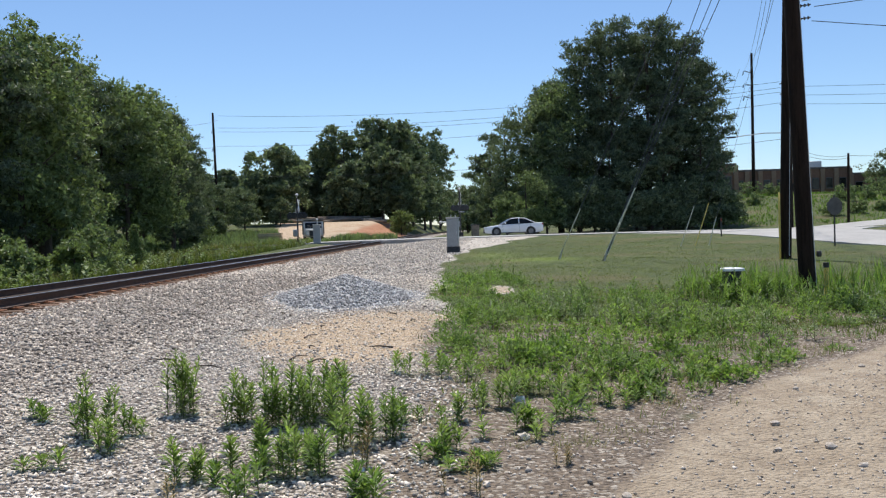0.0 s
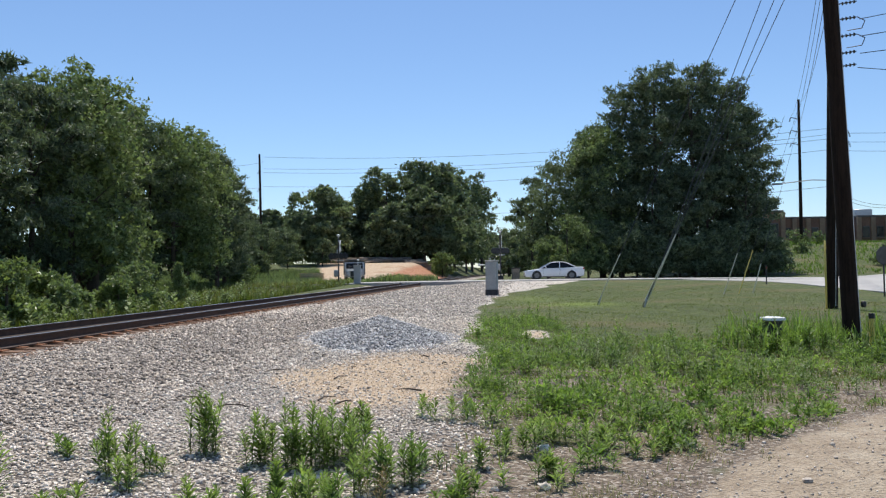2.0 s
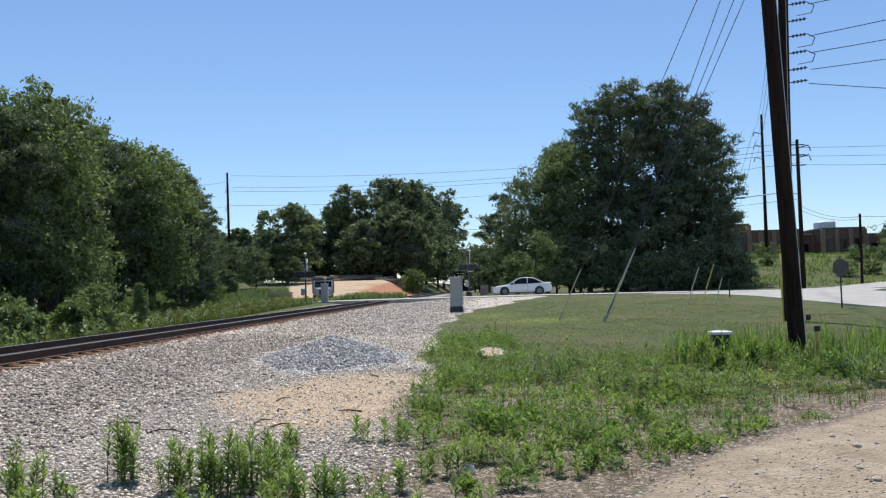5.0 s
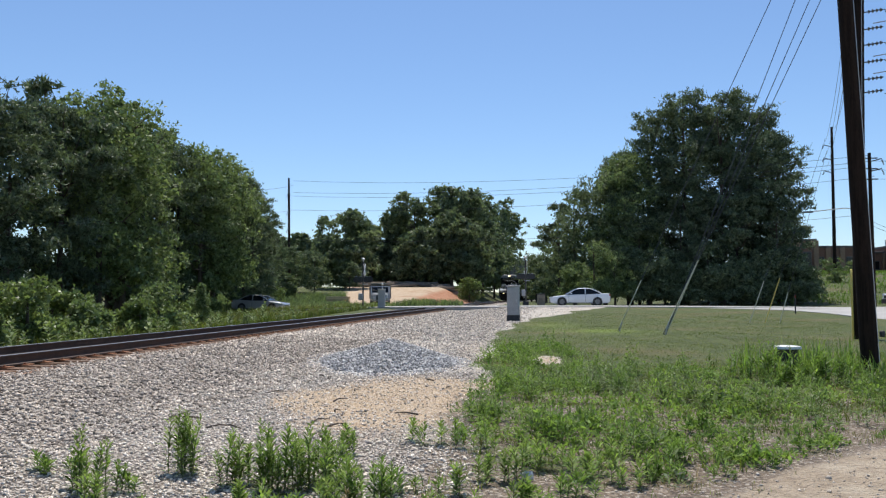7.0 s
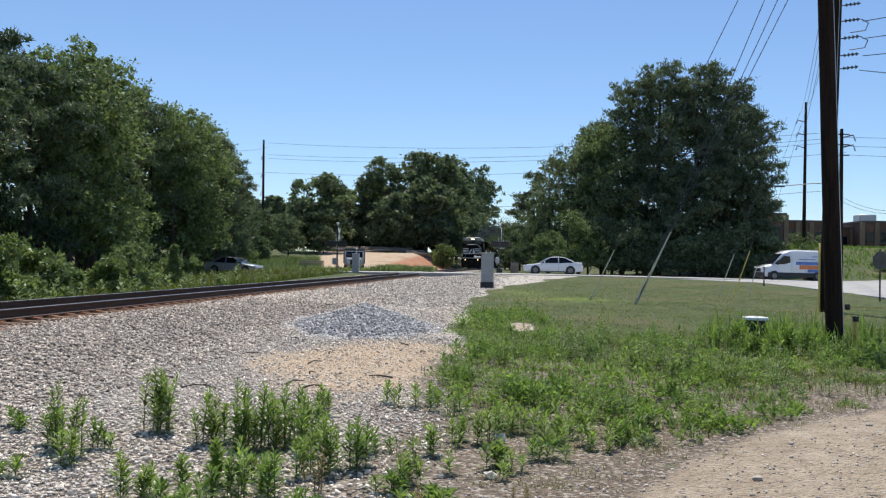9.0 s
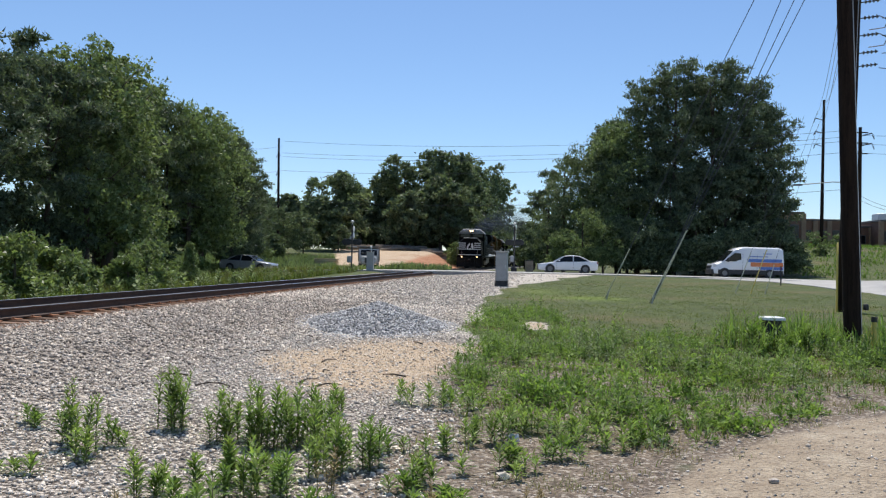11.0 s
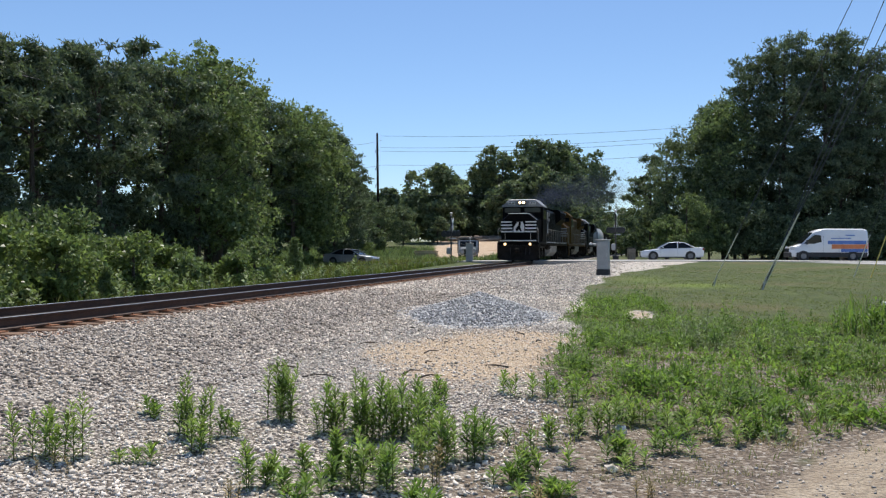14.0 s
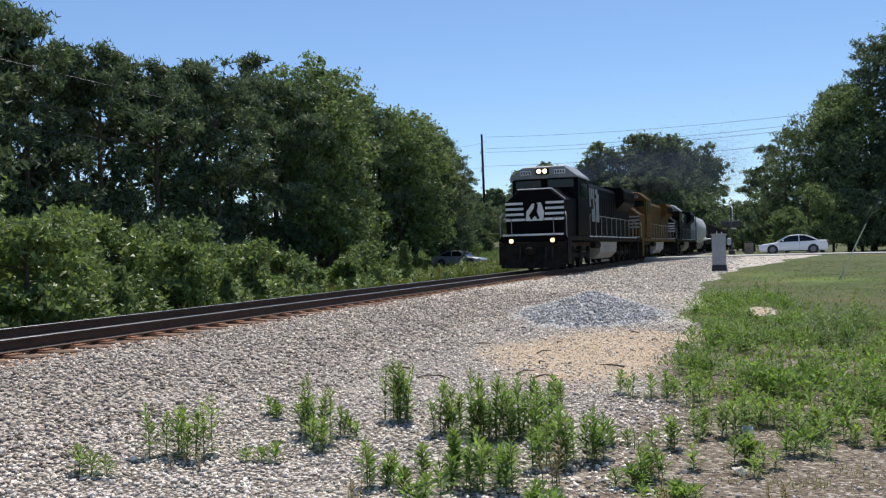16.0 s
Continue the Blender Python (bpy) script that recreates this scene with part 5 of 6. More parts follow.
R2, R2T = (32.0, 76.6, 1.0), (32.0, 76.6, 14.75)
R3, R3T = (37.8, 77.5, 1.4), (37.9, 77.5, 7.7)
LP, LPT = (-30.2, 109, 1.0), (-30.45, 109, 18.05)
WP, WPT = (-25.2, 60, 0.0), (-25.25, 60, 11.3)


def bits_front(e, t):
    part("ground_wire", Shape().tube((0.13, -0.08, 0.1), t * 0.99 + Vector((0.10, -0.07, 0)), 0.009, n=4), GALV, e)
    part("conduit_clip", Shape().box(0.18, -0.08, 0.95, 0.08, 0.09, 0.12, 0.02), PLASTIC, e)


def bits_second(e, t):
    for z in (8.5, 8.95, 9.55, 10.15, 10.7, 11.3, 12.4, 13.4):
        k = z / t.z
        p = t * k + Vector((0.13, -0.05, 0))
        s = Shape()
        insulator(s, p, (1, -0.25, 0.08 if int(z * 10) % 2 else -0.12), 0.62)
        part("insulator", s, DARKBASE, e, "dark stacked insulator")
        if z in (9.55, 10.15, 11.3):
            g = Shape().pipe([p + Vector((0.62, -0.15, 0.05)), p + Vector((0.86, -0.2, -0.1)), p + Vector((0.75, -0.2, -0.36)), p + Vector((0.3, -0.05, -0.4))], 0.015)
            part("jumper_wire", g, WIRE, e)
    part("pole_guard", Shape().box(-0.24, -0.14, 1.25, 0.05, 0.10, 2.4, 0.02), YGUARD, e, "yellow plastic guard strip")
    part("ground_wire", Shape().tube((0.05, -0.20, 0.2), t * 0.98 + Vector((0.02, -0.13, 0)), 0.012, n=4), GALV, e)


def bits_arms(n, side, step=1.1, z0=1.2, w_=1.0):
    def f(e, t):
        for k in range(n):
            z = t.z - z0 - step * k
            s = Shape()
            s.tube((0, 0, z - 0.2), (side * w_, -0.1, z + 0.05), 0.05, n=6)
            a = part("insulator_arm", s, POLEWOOD, e)
            q = Shape()
            insulator(q, (side * w_, -0.1, z + 0.05), (side * 0.3, 0, -0.9), 0.6, 0.10)
            part("insulator", q, DARKBASE, a)
    return f


def bits_lamp(e, t):
    bits_arms(2, 1, 0.9, 0.6)(e, t)
    for k in range(3):
        part("crossarm", Shape().box(-0.1, -0.1, t.z - 0.5 - 0.95 * k, 1.5, 0.09, 0.10, 0.01), POLEWOOD, e)
    part("lamp_arm", Shape().pipe([(0, 0, 8.7), (-2.4, -0.1, 8.75), (-5.2, -0.2, 8.45)], 0.045), GALV, e)
    part("lamp_head", Shape().loft([[(-5.1, -0.30, 8.36), (-5.1, -0.10, 8.36), (-5.1, -0.10, 8.5), (-5.1, -0.30, 8.5)], [(-5.9, -0.34, 8.34), (-5.9, -0.06, 8.34), (-5.9, -0.10, 8.48), (-5.9, -0.30, 8.48)]]), PLASTIC, e, "grey street lamp head")


def bits_none(e, t):
    part("pole_cap", Shape().tube(t, t + Vector((0, 0, 0.05)), 0.12, n=10), GALV, e)


utility_pole("thick dark wooden utility pole leaning in tall grass", P1, P1T, 0.152, 0.125, bits_front)
utility_pole("tall dark wooden utility pole with insulators and yellow guard", P2, P2T, 0.20, 0.15, bits_second)
utility_pole("tall slender transmission pole before the old factory", R1, R1T, 0.24, 0.15, bits_arms(3, -1, 1.7, 2.4))
utility_pole("wooden roadside pole with crossarms and a street lamp", R2, R2T, 0.22, 0.14, bits_lamp)
utility_pole("short wooden service pole in the weeds", R3, R3T, 0.13, 0.10, bits_none)
utility_pole("slender dark transmission pole beyond the railway", LP, LPT, 0.22, 0.13, bits_arms(3, -1, 2.4, 2.2, 0.30))
utility_pole("thin wooden pole at the edge of the woods", WP, WPT, 0.12, 0.09, bits_none)


def wire_run(label, group, ends, sag, r, material=WIRE):
    e = thing("overhead_wire", label, "wire", group=group)
    for a, b in ends:
        s = Shape()
        sag_wire(s, a, b, sag, r)
        part("strand", s, material, e, smooth=False)
    return e


L_ = lambda k: (LPT[0] + 0.6, LPT[1], LPT[2] - k)
wire_run("thin dark power lines spanning the road and trees", "lines", [(L_(0.4), (32.0, 76.4, 14.5)), (L_(2.0), (32.4, 76.4, 14.0)), (L_(2.5), (31.4, 76.4, 13.5)), (L_(4.4), (32.3, 76.4, 12.6)), (L_(8.4), (32.0, 76.4, 9.2))], 1.1, 0.016)
wire_run("thin dark power lines along the woods", "lines", [(L_(1.0), (WPT[0], WPT[1], 10.9)), (L_(4.4), (WPT[0], WPT[1], 9.6)), ((WPT[0], WPT[1], 11.2), (-22.5, 5, 8.6)), ((WPT[0], WPT[1], 10.0), (-22.5, 5, 7.2)), ((WPT[0], WPT[1], 9.2), (-22.5, 5, 6.2))], 0.8, 0.016)
wire_run("conductors from the tall pole to the transmission pole", "lines", [((P2T[0] - 0.1, 29, 15.2), (40.3, 110, 21.8)), ((P2T[0] - 0.1, 29, 14.2), (40.3, 110, 20.0)), ((P2T[0] - 0.1, 29, 13.2), (40.3, 110, 18.4)), ((P2T[0] - 0.1, 29, 12.2), (41.3, 110, 23.8))], 1.6, 0.014)
wire_run("conductors from the tall pole across the side road", "lines", [((P2T[0] + 0.6, 28.9, 11.45), (30, 24, 14.0)), ((P2T[0] + 0.6, 28.9, 10.3), (30, 24, 13.2)), ((P2T[0] + 0.6, 28.9, 9.7), (30, 24, 12.0)), ((P2T[0] + 0.6, 28.9, 9.1), (30, 24, 10.8)), ((P2T[0] + 0.5, 28.9, 8.6), (40, 40, 10.0)), ((P2T[0] + 0.6, 28.9, 12.5), (30, 20, 16.0))], 0.25, 0.014)
wire_run("service lines between the roadside poles", "lines", [((R2[0], R2[1], 8.6), (R3T[0], R3T[1], 7.5)), ((R2[0], R2[1], 8.2), (R3T[0], R3T[1], 7.3)), ((R3T[0], R3T[1], 7.5), (75, 96, 9.5)), ((R2[0], R2[1], 14.0), (90, 100, 19)), ((R2[0], R2[1], 13.2), (90, 100, 17.6)), ((R2[0], R2[1], 12.4), (90, 100, 16.0))], 0.5, 0.016)


def guy(label, foot, heads, guard, material):
    e = thing("guy_wire", label, "guy wire", Matrix.Translation(foot))
    f = Vector(foot)
    part("anchor_rod", Shape().tube((0, 0, -0.3), (Vector(heads[0]) - f).normalized() * 0.5, 0.025, n=6), GALV, e)
    for k, h in enumerate(heads):
        d = Vector(h) - f
        off = Vector((0.05 * k, 0, 0))
        s = Shape()
        s.tube(off, d, 0.014, n=5, caps=False)
        part("strand", s, GUYWIRE, e, smooth=False)
        if k < 2:
            u = d.normalized()
            part("guard", Shape().tube(u * 0.25 + off * 2, u * (0.25 + guard) + off * 2, 0.019, n=8), material, e, "pale plastic guard tube")


guy("steel guy wires with two pale guards in the lawn", (5.41, 30.4, 0.30), [(12.1, 29.0, 14.8), (12.1, 29.0, 15.9), (12.1, 29.0, 17.6)], 2.7, PALEGUARD)
guy("single steel guy wire with a faded guard in the lawn", (3.96, 32.0, 0.28), [(12.1, 29.0, 18.5)], 2.0, PALEGUARD)
for i, (x, y, z, tx, g_, m_) in enumerate(((11.06, 40, 0.5, 0.36, 2.2, PALEGUARD), (11.78, 40, 0.5, 0.34, 2.35, YGUARD), (12.45, 40, 0.5, 0.29, 1.6, PALEGUARD))):
    e = thing("guy_guard", "leaning plastic guy-wire guard beside the road", "guy wire", Matrix.Translation((x, y, z - 0.15)), group="guards by the road")
    u = Vector((tx, 0, 1)).normalized()
    part("tube", Shape().tube((0, 0, 0), u * g_, 0.022, n=8), m_, e)
    part("strand", Shape().tube(u * g_, u * (g_ + 7), 0.008, n=4), WIRE, e)


# ---- crossing equipment ----
def relay_case():
    e = thing("relay_case", "tall grey aluminium signal relay case on a dark base", "signal cabinet", pose(0.02, 41.2, float(land(0.02, 41.2)) - 0.03, 0, 0, -6))
    part("base", Shape().box(0, 0, 0.15, 0.62, 0.58, 0.34, 0.02), DARKBASE, e, "dark base")
    c = part("case", Shape().box(0, 0, 1.02, 0.58, 0.54, 1.42, 0.015), CABINET, e, "grey metal case")
    part("roof_lip", Shape().box(0, 0, 1.755, 0.66, 0.62, 0.06, 0.015), CABINET, c)
    part("door", Shape().box(0, -0.275, 1.02, 0.50, 0.02, 1.30, 0.006), CABINET, c)
    part("latch", Shape().box(0.20, -0.295, 1.02, 0.03, 0.03, 0.16, 0.006), GALV, c)
    part("indicator_lamp", Shape().tube((-0.34, -0.1, 1.56), (-0.56, -0.12, 1.56), 0.03, n=6).ball((-0.60, -0.12, 1.56), 0.08, 0.08, 0.07), WHITE, e, "small white side lamp")
    part("whistle_post", Shape().tube((-0.08, 0, 1.78), (-0.08, 0, 1.92), 0.025, n=6).tube((0.14, 0, 1.78), (0.14, 0, 1.88), 0.02, n=6), GALV, e)


relay_case()


def crossing_signal(label, x, y, z, turn, h):
    """Mast with flashing lamps, crossbuck on edge, and gate mechanism."""
    e = thing("crossing_signal", label, "crossing signal", pose(x, y, z, 0, 0, turn), group="crossing signals")
    part("base", Shape().box(0, 0, 0.2, 0.5, 0.5, 0.45, 0.04), DARKBASE, e)
    part("mast", Shape().tube((0, 0, 0.2), (0, 0, h - 0.35), 0.065, n=10), SIGNBACK, e)
    # pale box added as a bright spot on the mast
    part("junction_box", Shape().box(0.02, -0.12, h - 1.40, 0.24, 0.16, 0.28, 0.02), GALV, e)
    part("arm_bracket", Shape().box(-0.15, 0, h - 2.1, 0.5, 0.10, 0.08, 0.01), GALV, e)
    part("bell", Shape().tube((0, 0, h - 0.35), (0, 0, h - 0.20), 0.04, n=8).ball((0, 0, h - 0.12), 0.14, 0.14, 0.10), GALV, e, "pale round bell")
    for a in (-40, 40):
        part("crossbuck_board", Shape().box(0, 0, 0, 0.03, 1.22, 0.22, 0.005, turn=Euler((radians(a), 0, 0)).to_matrix()).box(0, 0, 0, 0.01, 0.02, 0.02), WHITE, e, "white board seen on edge").location = (-0.12, 0, h - 0.95)
    arm = part("lamp_crossarm", Shape().box(0, 0, h - 1.75, 1.1, 0.07, 0.07, 0.01), DARKBASE, e)
    for sx in (-0.55, -0.25, 0.25, 0.55):
        s = Shape().tube((sx, -0.10, h - 1.75), (sx, 0.10, h - 1.75), 0.15, n=16)
        s.tube((sx, 0.03, h - 1.75), (sx, 0.05, h - 1.75), 0.25, n=16)
        part("lamp", s, PLASTIC, arm, "black lamp with a round backplate")
        # pale steel puts the sunlit tops of black hoods into the colour
        part("hood", Shape().tube((sx, -0.30, h - 1.66), (sx, 0.02, h - 1.60), 0.10, 0.13, n=10), GALV, arm, "lamp hood in a pale sunlit tone")
        part("lens", Shape().tube((sx, -0.12, h - 1.75), (sx, -0.101, h - 1.75), 0.13, n=14), REDLENS, arm)
    part("gate_mechanism", Shape().box(0.18, 0, 1.15, 0.34, 0.5, 0.55, 0.05), CABINET, e)


crossing_signal("railway crossing signal mast with paired lamps beyond the track", -11.85, 64.3, 0.62, 182, 4.25)
crossing_signal("railway crossing signal mast with paired lamps beside the road", 1.02, 70.6, float(land(1.0, 70.6)), 179, 4.3)
e = thing("signal_cabinet", "slim grey signal case beyond the track", "signal cabinet", pose(-10.35, 64.2, 0.62, 0, 0, 5))
part("base", Shape().box(0, 0, 0.12, 0.5, 0.5, 0.26, 0.02), DARKBASE, e)
c = part("case", Shape().box(0, 0, 0.98, 0.56, 0.5, 1.5, 0.02), CABINET, e)
part("roof_lip", Shape().box(0, 0, 1.75, 0.64, 0.58, 0.05, 0.015), CABINET, c)
part("bell", Shape().tube((0.05, 0, 1.77), (0.05, 0, 2.1), 0.03, n=8).ball((0.05, 0, 2.16), 0.10, 0.10, 0.08), WHITE, e, "small white lamp on top")
part("side_bracket", Shape().tube((-0.28, 0, 1.6), (-0.62, 0, 1.66), 0.03, n=6).ball((-0.66, 0, 1.66), 0.09, 0.09, 0.08), DARKBASE, e)
e = thing("utility_box", "weathered brown utility box by the road", "utility box", pose(2.4, 73.2, float(land(2.4, 73.2)), 0, 0, 10) @ Matrix.Diagonal((0.85, 0.85, 0.85, 1)))
part("case", Shape().box(0, 0, 0.6, 0.75, 0.6, 1.2, 0.04), LOG, e)
part("lid", Shape().box(0, 0, 1.24, 0.82, 0.66, 0.08, 0.02), DARKBASE, e)
e = thing("road_sign", "square road sign seen from its bare metal back", "road sign", pose(16.75, 36.0, float(land(16.75, 36)), 0, 0, 12))
part("post", Shape().box(0, 0, 1.05, 0.06, 0.04, 2.4, 0.005), DARKBASE, e)
part("plate", Shape().prism([(-0.37, 1.60), (-0.15, 1.38), (0.15, 1.38), (0.37, 1.60), (0.37, 1.92), (0.15, 2.14), (-0.15, 2.14), (-0.37, 1.92)], 1, -0.04, -0.025), SIGNBACK, e)
for x, y in ((16.49, 50.0),):
    e = thing("marker_post", "thin dark marker post at the road edge", "post", pose(x, y, float(land(x, y))))
    part("post", Shape().box(0, 0, 0.55, 0.07, 0.04, 1.2, 0.008), DARKBASE, e)
    part("reflector", Shape().box(0, -0.03, 1.0, 0.06, 0.015, 0.12, 0.004), REDLENS, e)
e = thing("cable_marker", "short yellow cable marker post in the grass", "post", pose(7.02, 15.9, 0.05))
part("post", Shape().tube((0, 0, -0.1), (0, 0, 0.62), 0.045, n=10), YGUARD, e)
part("cap", Shape().tube((0, 0, 0.62), (0, 0, 0.72), 0.055, n=10), DARKBASE, e)
e = thing("well_cover", "dark utility pedestal with a wide white lid", "utility box", pose(5.1, 15.75, float(land(5.1, 15.75)), 0, 0, 12))
part("body", Shape().tube((0, 0, 0), (0, 0, 0.57), 0.17, 0.18, n=18), DARKBASE, e)
part("lid", Shape().tube((0, 0, 0.57), (0, 0, 0.615), 0.255, 0.245, n=22).tube((0, 0, 0.615), (0, 0, 0.63), 0.245, 0.15, n=22), WHITE, e, "white round lid")

# stop line on the side road
e = part("stop_line", Shape().box(0, 0, 0, 3.6, 0.6, 0.02), PAINT, None)
tagged(e, "worn white stop line on the side road", "road marking", kind="structure")
e.matrix_basis = pose(21.0, 58.2, float(land(22.6, 58.2)) + 0.075, 0, 0, 14)


# ---- old factory ----
def factory():
    e = thing("factory_building", "old flat-roofed factory of stained tan brick", "building", pose(45.6, 130, 4.45))
    def wing(x0, x1, y0, top, bays):
        w = x1 - x0
        part("wall", Shape().box(x0 + w / 2, y0 + 6, top / 2, w, 12, top, 0.05), BRICKWALL, e)
        part("parapet", Shape().box(x0 + w / 2, y0 + 6, top + 0.12, w + 0.3, 12.3, 0.3, 0.04), ROOFGREY, e)
        step = w / bays
        for k in range(bays + 1):
            part("pilaster", Shape().box(x0 + k * step, y0 - 0.12, top / 2, 0.7, 0.3, top, 0.03), PALEWALL, e)
        for k in range(bays):
            wdw = part("window", Shape().box(x0 + (k + 0.5) * step, y0 - 0.02, top * 0.55, step * 0.5, 0.12, top * 0.34, 0.02), ROOFGREY, e)
            part("pane", Shape().box(x0 + (k + 0.5) * step, y0 - 0.09, top * 0.55, step * 0.42, 0.03, top * 0.29), GLASS, wdw)
            part("sill", Shape().box(x0 + (k + 0.5) * step, y0 - 0.14, top * 0.36, step * 0.56, 0.2, 0.12), PALEWALL, wdw)
    wing(0.0, 8.4, 0, 5.0, 4)
    wing(-2.6, 0.0, -1.0, 6.0, 1)
    wing(8.4, 11.2, 2.0, 4.2, 1)
    wing(11.2, 17.6, -1.5, 5.0, 3)
    part("rooftop_unit", Shape().box(14.0, 4, 5.9, 2.6, 2.4, 1.2, 0.1), GALV, e)
    wing(17.6, 40, 3.0, 4.2, 9)


factory()

# ---- building field ----
e = thing("dump_truck", "dusty white dump truck with a dark tipping body", "truck", pose(-14.2, 87, float(land(-14.2, 87)) - 0.02, 0, 0, 99) @ Matrix.Diagonal((0.95, 0.95, 0.95, 1)))
part("chassis", Shape().box(0, 0, 0.72, 6.2, 0.9, 0.30, 0.04), GRIME, e)
part("bonnet", Shape().box(-2.75, 0, 1.22, 1.3, 1.7, 0.85, 0.12), HOPPERGREY, e)
cab = part("cab", Shape().prism([(-2.15, 0.85), (-0.75, 0.85), (-0.75, 2.45), (-1.75, 2.45), (-2.1, 1.75)], 1, -1.05, 1.05), HOPPERGREY, e, smooth=False)
part("windscreen", Shape().add([(-2.14, -0.9, 1.76), (-2.14, 0.9, 1.76), (-1.83, 0.9, 2.36), (-1.83, -0.9, 2.36), (-2.06, -0.9, 1.74), (-2.06, 0.9, 1.74), (-1.75, 0.9, 2.34), (-1.75, -0.9, 2.34)],
                               [(0, 1, 2, 3), (4, 7, 6, 5), (0, 4, 5, 1), (1, 5, 6, 2), (2, 6, 7, 3), (3, 7, 4, 0)]), GLASS, cab, smooth=False)
for sy in (-1, 1):
    part("side_window", Shape().box(-1.35, sy * 1.055, 2.0, 0.8, 0.03, 0.55, 0.02), GLASS, cab)
    part("headlamp", Shape().box(-3.40, sy * 0.66, 1.15, 0.08, 0.28, 0.2, 0.03), CARLAMP, e)
body = part("tipping_body", Shape().prism([(-0.55, 1.0), (3.1, 1.0), (3.3, 2.55), (-0.55, 2.75), (-1.5, 2.78), (-1.5, 2.68), (-0.65, 2.62)], 1, -1.15, 1.15), TANK, e, "dusty grey tipping body", smooth=False)
for k in range(5):
    for sy in (-1, 1):
        part("rib", Shape().box(-0.3 + 0.8 * k, sy * 1.18, 1.8, 0.10, 0.07, 1.4, 0.02), TANK, body)
part("grille", Shape().box(-3.41, 0, 1.2, 0.06, 0.85, 0.55, 0.03), PLASTIC, e)
part("front_bumper", Shape().box(-3.45, 0, 0.62, 0.2, 2.1, 0.3, 0.04), GRIME, e)
for x in (-2.6, 1.2, 2.5):
    for sy in (-1, 1):
        car_wheel(e, x, sy * 0.95, 0.5, 0.3)
e = thing("lumber_stack", "stack of pale sawn boards on the bare soil", "lumber", pose(-19.4, 90, float(land(-19.4, 90)) - 0.02, 0, 0, 4))
board = mesh_of("board", Shape().box(0, 0, 0, 2.5, 0.26, 0.13, 0.01), TIMBER)
for k in range(7):
    for j in range(4):
        b = new("board", board)
        b.parent, b.matrix_basis = e, pose(random.uniform(-0.08, 0.08), (j - 1.5) * 0.28, 0.08 + 0.145 * k, 0, 0, random.uniform(-0.6, 0.6))
log_mesh = mesh_of("log", Shape().tube((-2.2, 0, 0), (2.2, 0, 0.08), 0.24, 0.17, n=9), LOG, True)
for k in range(26):
    x, y = random.uniform(-24, -8), random.uniform(123, 128)
    o = new("log", log_mesh)
    o.matrix_basis = pose(x, y, float(land(x, y)) + random.choice((0.18, 0.2, 0.55)), 0, random.uniform(-5, 5), random.uniform(-25, 25))
    tagged(o, "felled grey log in a brush pile on the building site", "log", "log pile")
for k in range(7):
    x, y = random.uniform(-7.4, -3.2), random.uniform(75, 82)
    o = new("dead_branch", log_mesh)
    o.matrix_basis = pose(x, y, float(land(x, y)) + 0.05, 0, random.uniform(-12, 12), random.uniform(0, 180)) @ Matrix.Diagonal((0.5, 0.3, 0.3, 1))
    tagged(o, "dead grey branch lying on the red bank", "branch", "dead branches")


# ---- stones ----
def stones(n, place, size, material, name, label, seed, sink=0.25):
    """Many loose stones joined: eight-faced, squashed and turned at random. place(rng, n) gives x, y, extra height."""
    rng = np.random.default_rng(seed)
    x, y, up = place(rng, n)
    z = land(x, y) + up
    r = size(rng, len(x), x, y)
    base = np.array([(1, 0, 0), (-1, 0, 0), (0, 1, 0), (0, -1, 0), (0, 0, 1), (0, 0, -1)], float)
    tri = np.array([(0, 2, 4), (2, 1, 4), (1, 3, 4), (3, 0, 4), (2, 0, 5), (1, 2, 5), (3, 1, 5), (0, 3, 5)])
    v = base[None] * rng.uniform(0.55, 1.2, (len(x), 6, 1)) + rng.normal(0, 0.16, (len(x), 6, 3))
    q = rng.normal(0, 1, (len(x), 4))
    q /= np.linalg.norm(q, axis=1, keepdims=True)
    a, b, c, d = q.T
    R = np.stack([1 - 2 * (c * c + d * d), 2 * (b * c - a * d), 2 * (b * d + a * c), 2 * (b * c + a * d), 1 - 2 * (b * b + d * d), 2 * (c * d - a * b), 2 * (b * d - a * c), 2 * (c * d + a * b), 1 - 2 * (b * b + c * c)], 1).reshape(-1, 3, 3)
    v = np.einsum("nij,nkj->nki", R, v) * np.array([1, 1, 0.75]) * r[:, None, None]
    v += np.stack([x, y, z + r * (0.5 - sink)], 1)[:, None]
    f = (tri[None] + 6 * np.arange(len(x))[:, None, None]).reshape(-1, 3)
    return tagged(new(name, soup(name, v.reshape(-1, 3), f, material)), label, "stones", kind="stuff")


def gravel_place(y0, y1, lo, hi):
    def f(rng, n):
        y = y0 + (y1 - y0) * rng.uniform(0, 1, n) ** 1.3
        dx = rng.uniform(lo, hi, n)
        x = track_x(y) + dx
        g, t, d, r = zones(x, y)
        keep = rng.uniform(0, 1, n) < g * (1 - 0.9 * t) * (1 - 0.8 * smooth01(7.0, 8.4, dx) * smooth01(15.5, 18, y))
        hidden = (np.abs(dx) < 0.7)
        keep &= ~hidden
        return x[keep], y[keep], 0.0 * x[keep]
    return f


def stone_size(r, n, x, y):
    return r.uniform(0.010, 0.024, n) * (1 + 0.35 * (r.uniform(0, 1, n) > 0.9)) * (1 + 0.022 * np.clip(y - 6, 0, 20))


stones(54000, gravel_place(1.2, 26, 4.3, 9.8), lambda r, n, x, y: 1.06 * stone_size(r, n, x, y), STONE, "gravel_stones", "loose pale grey and tan crushed stones", 3)
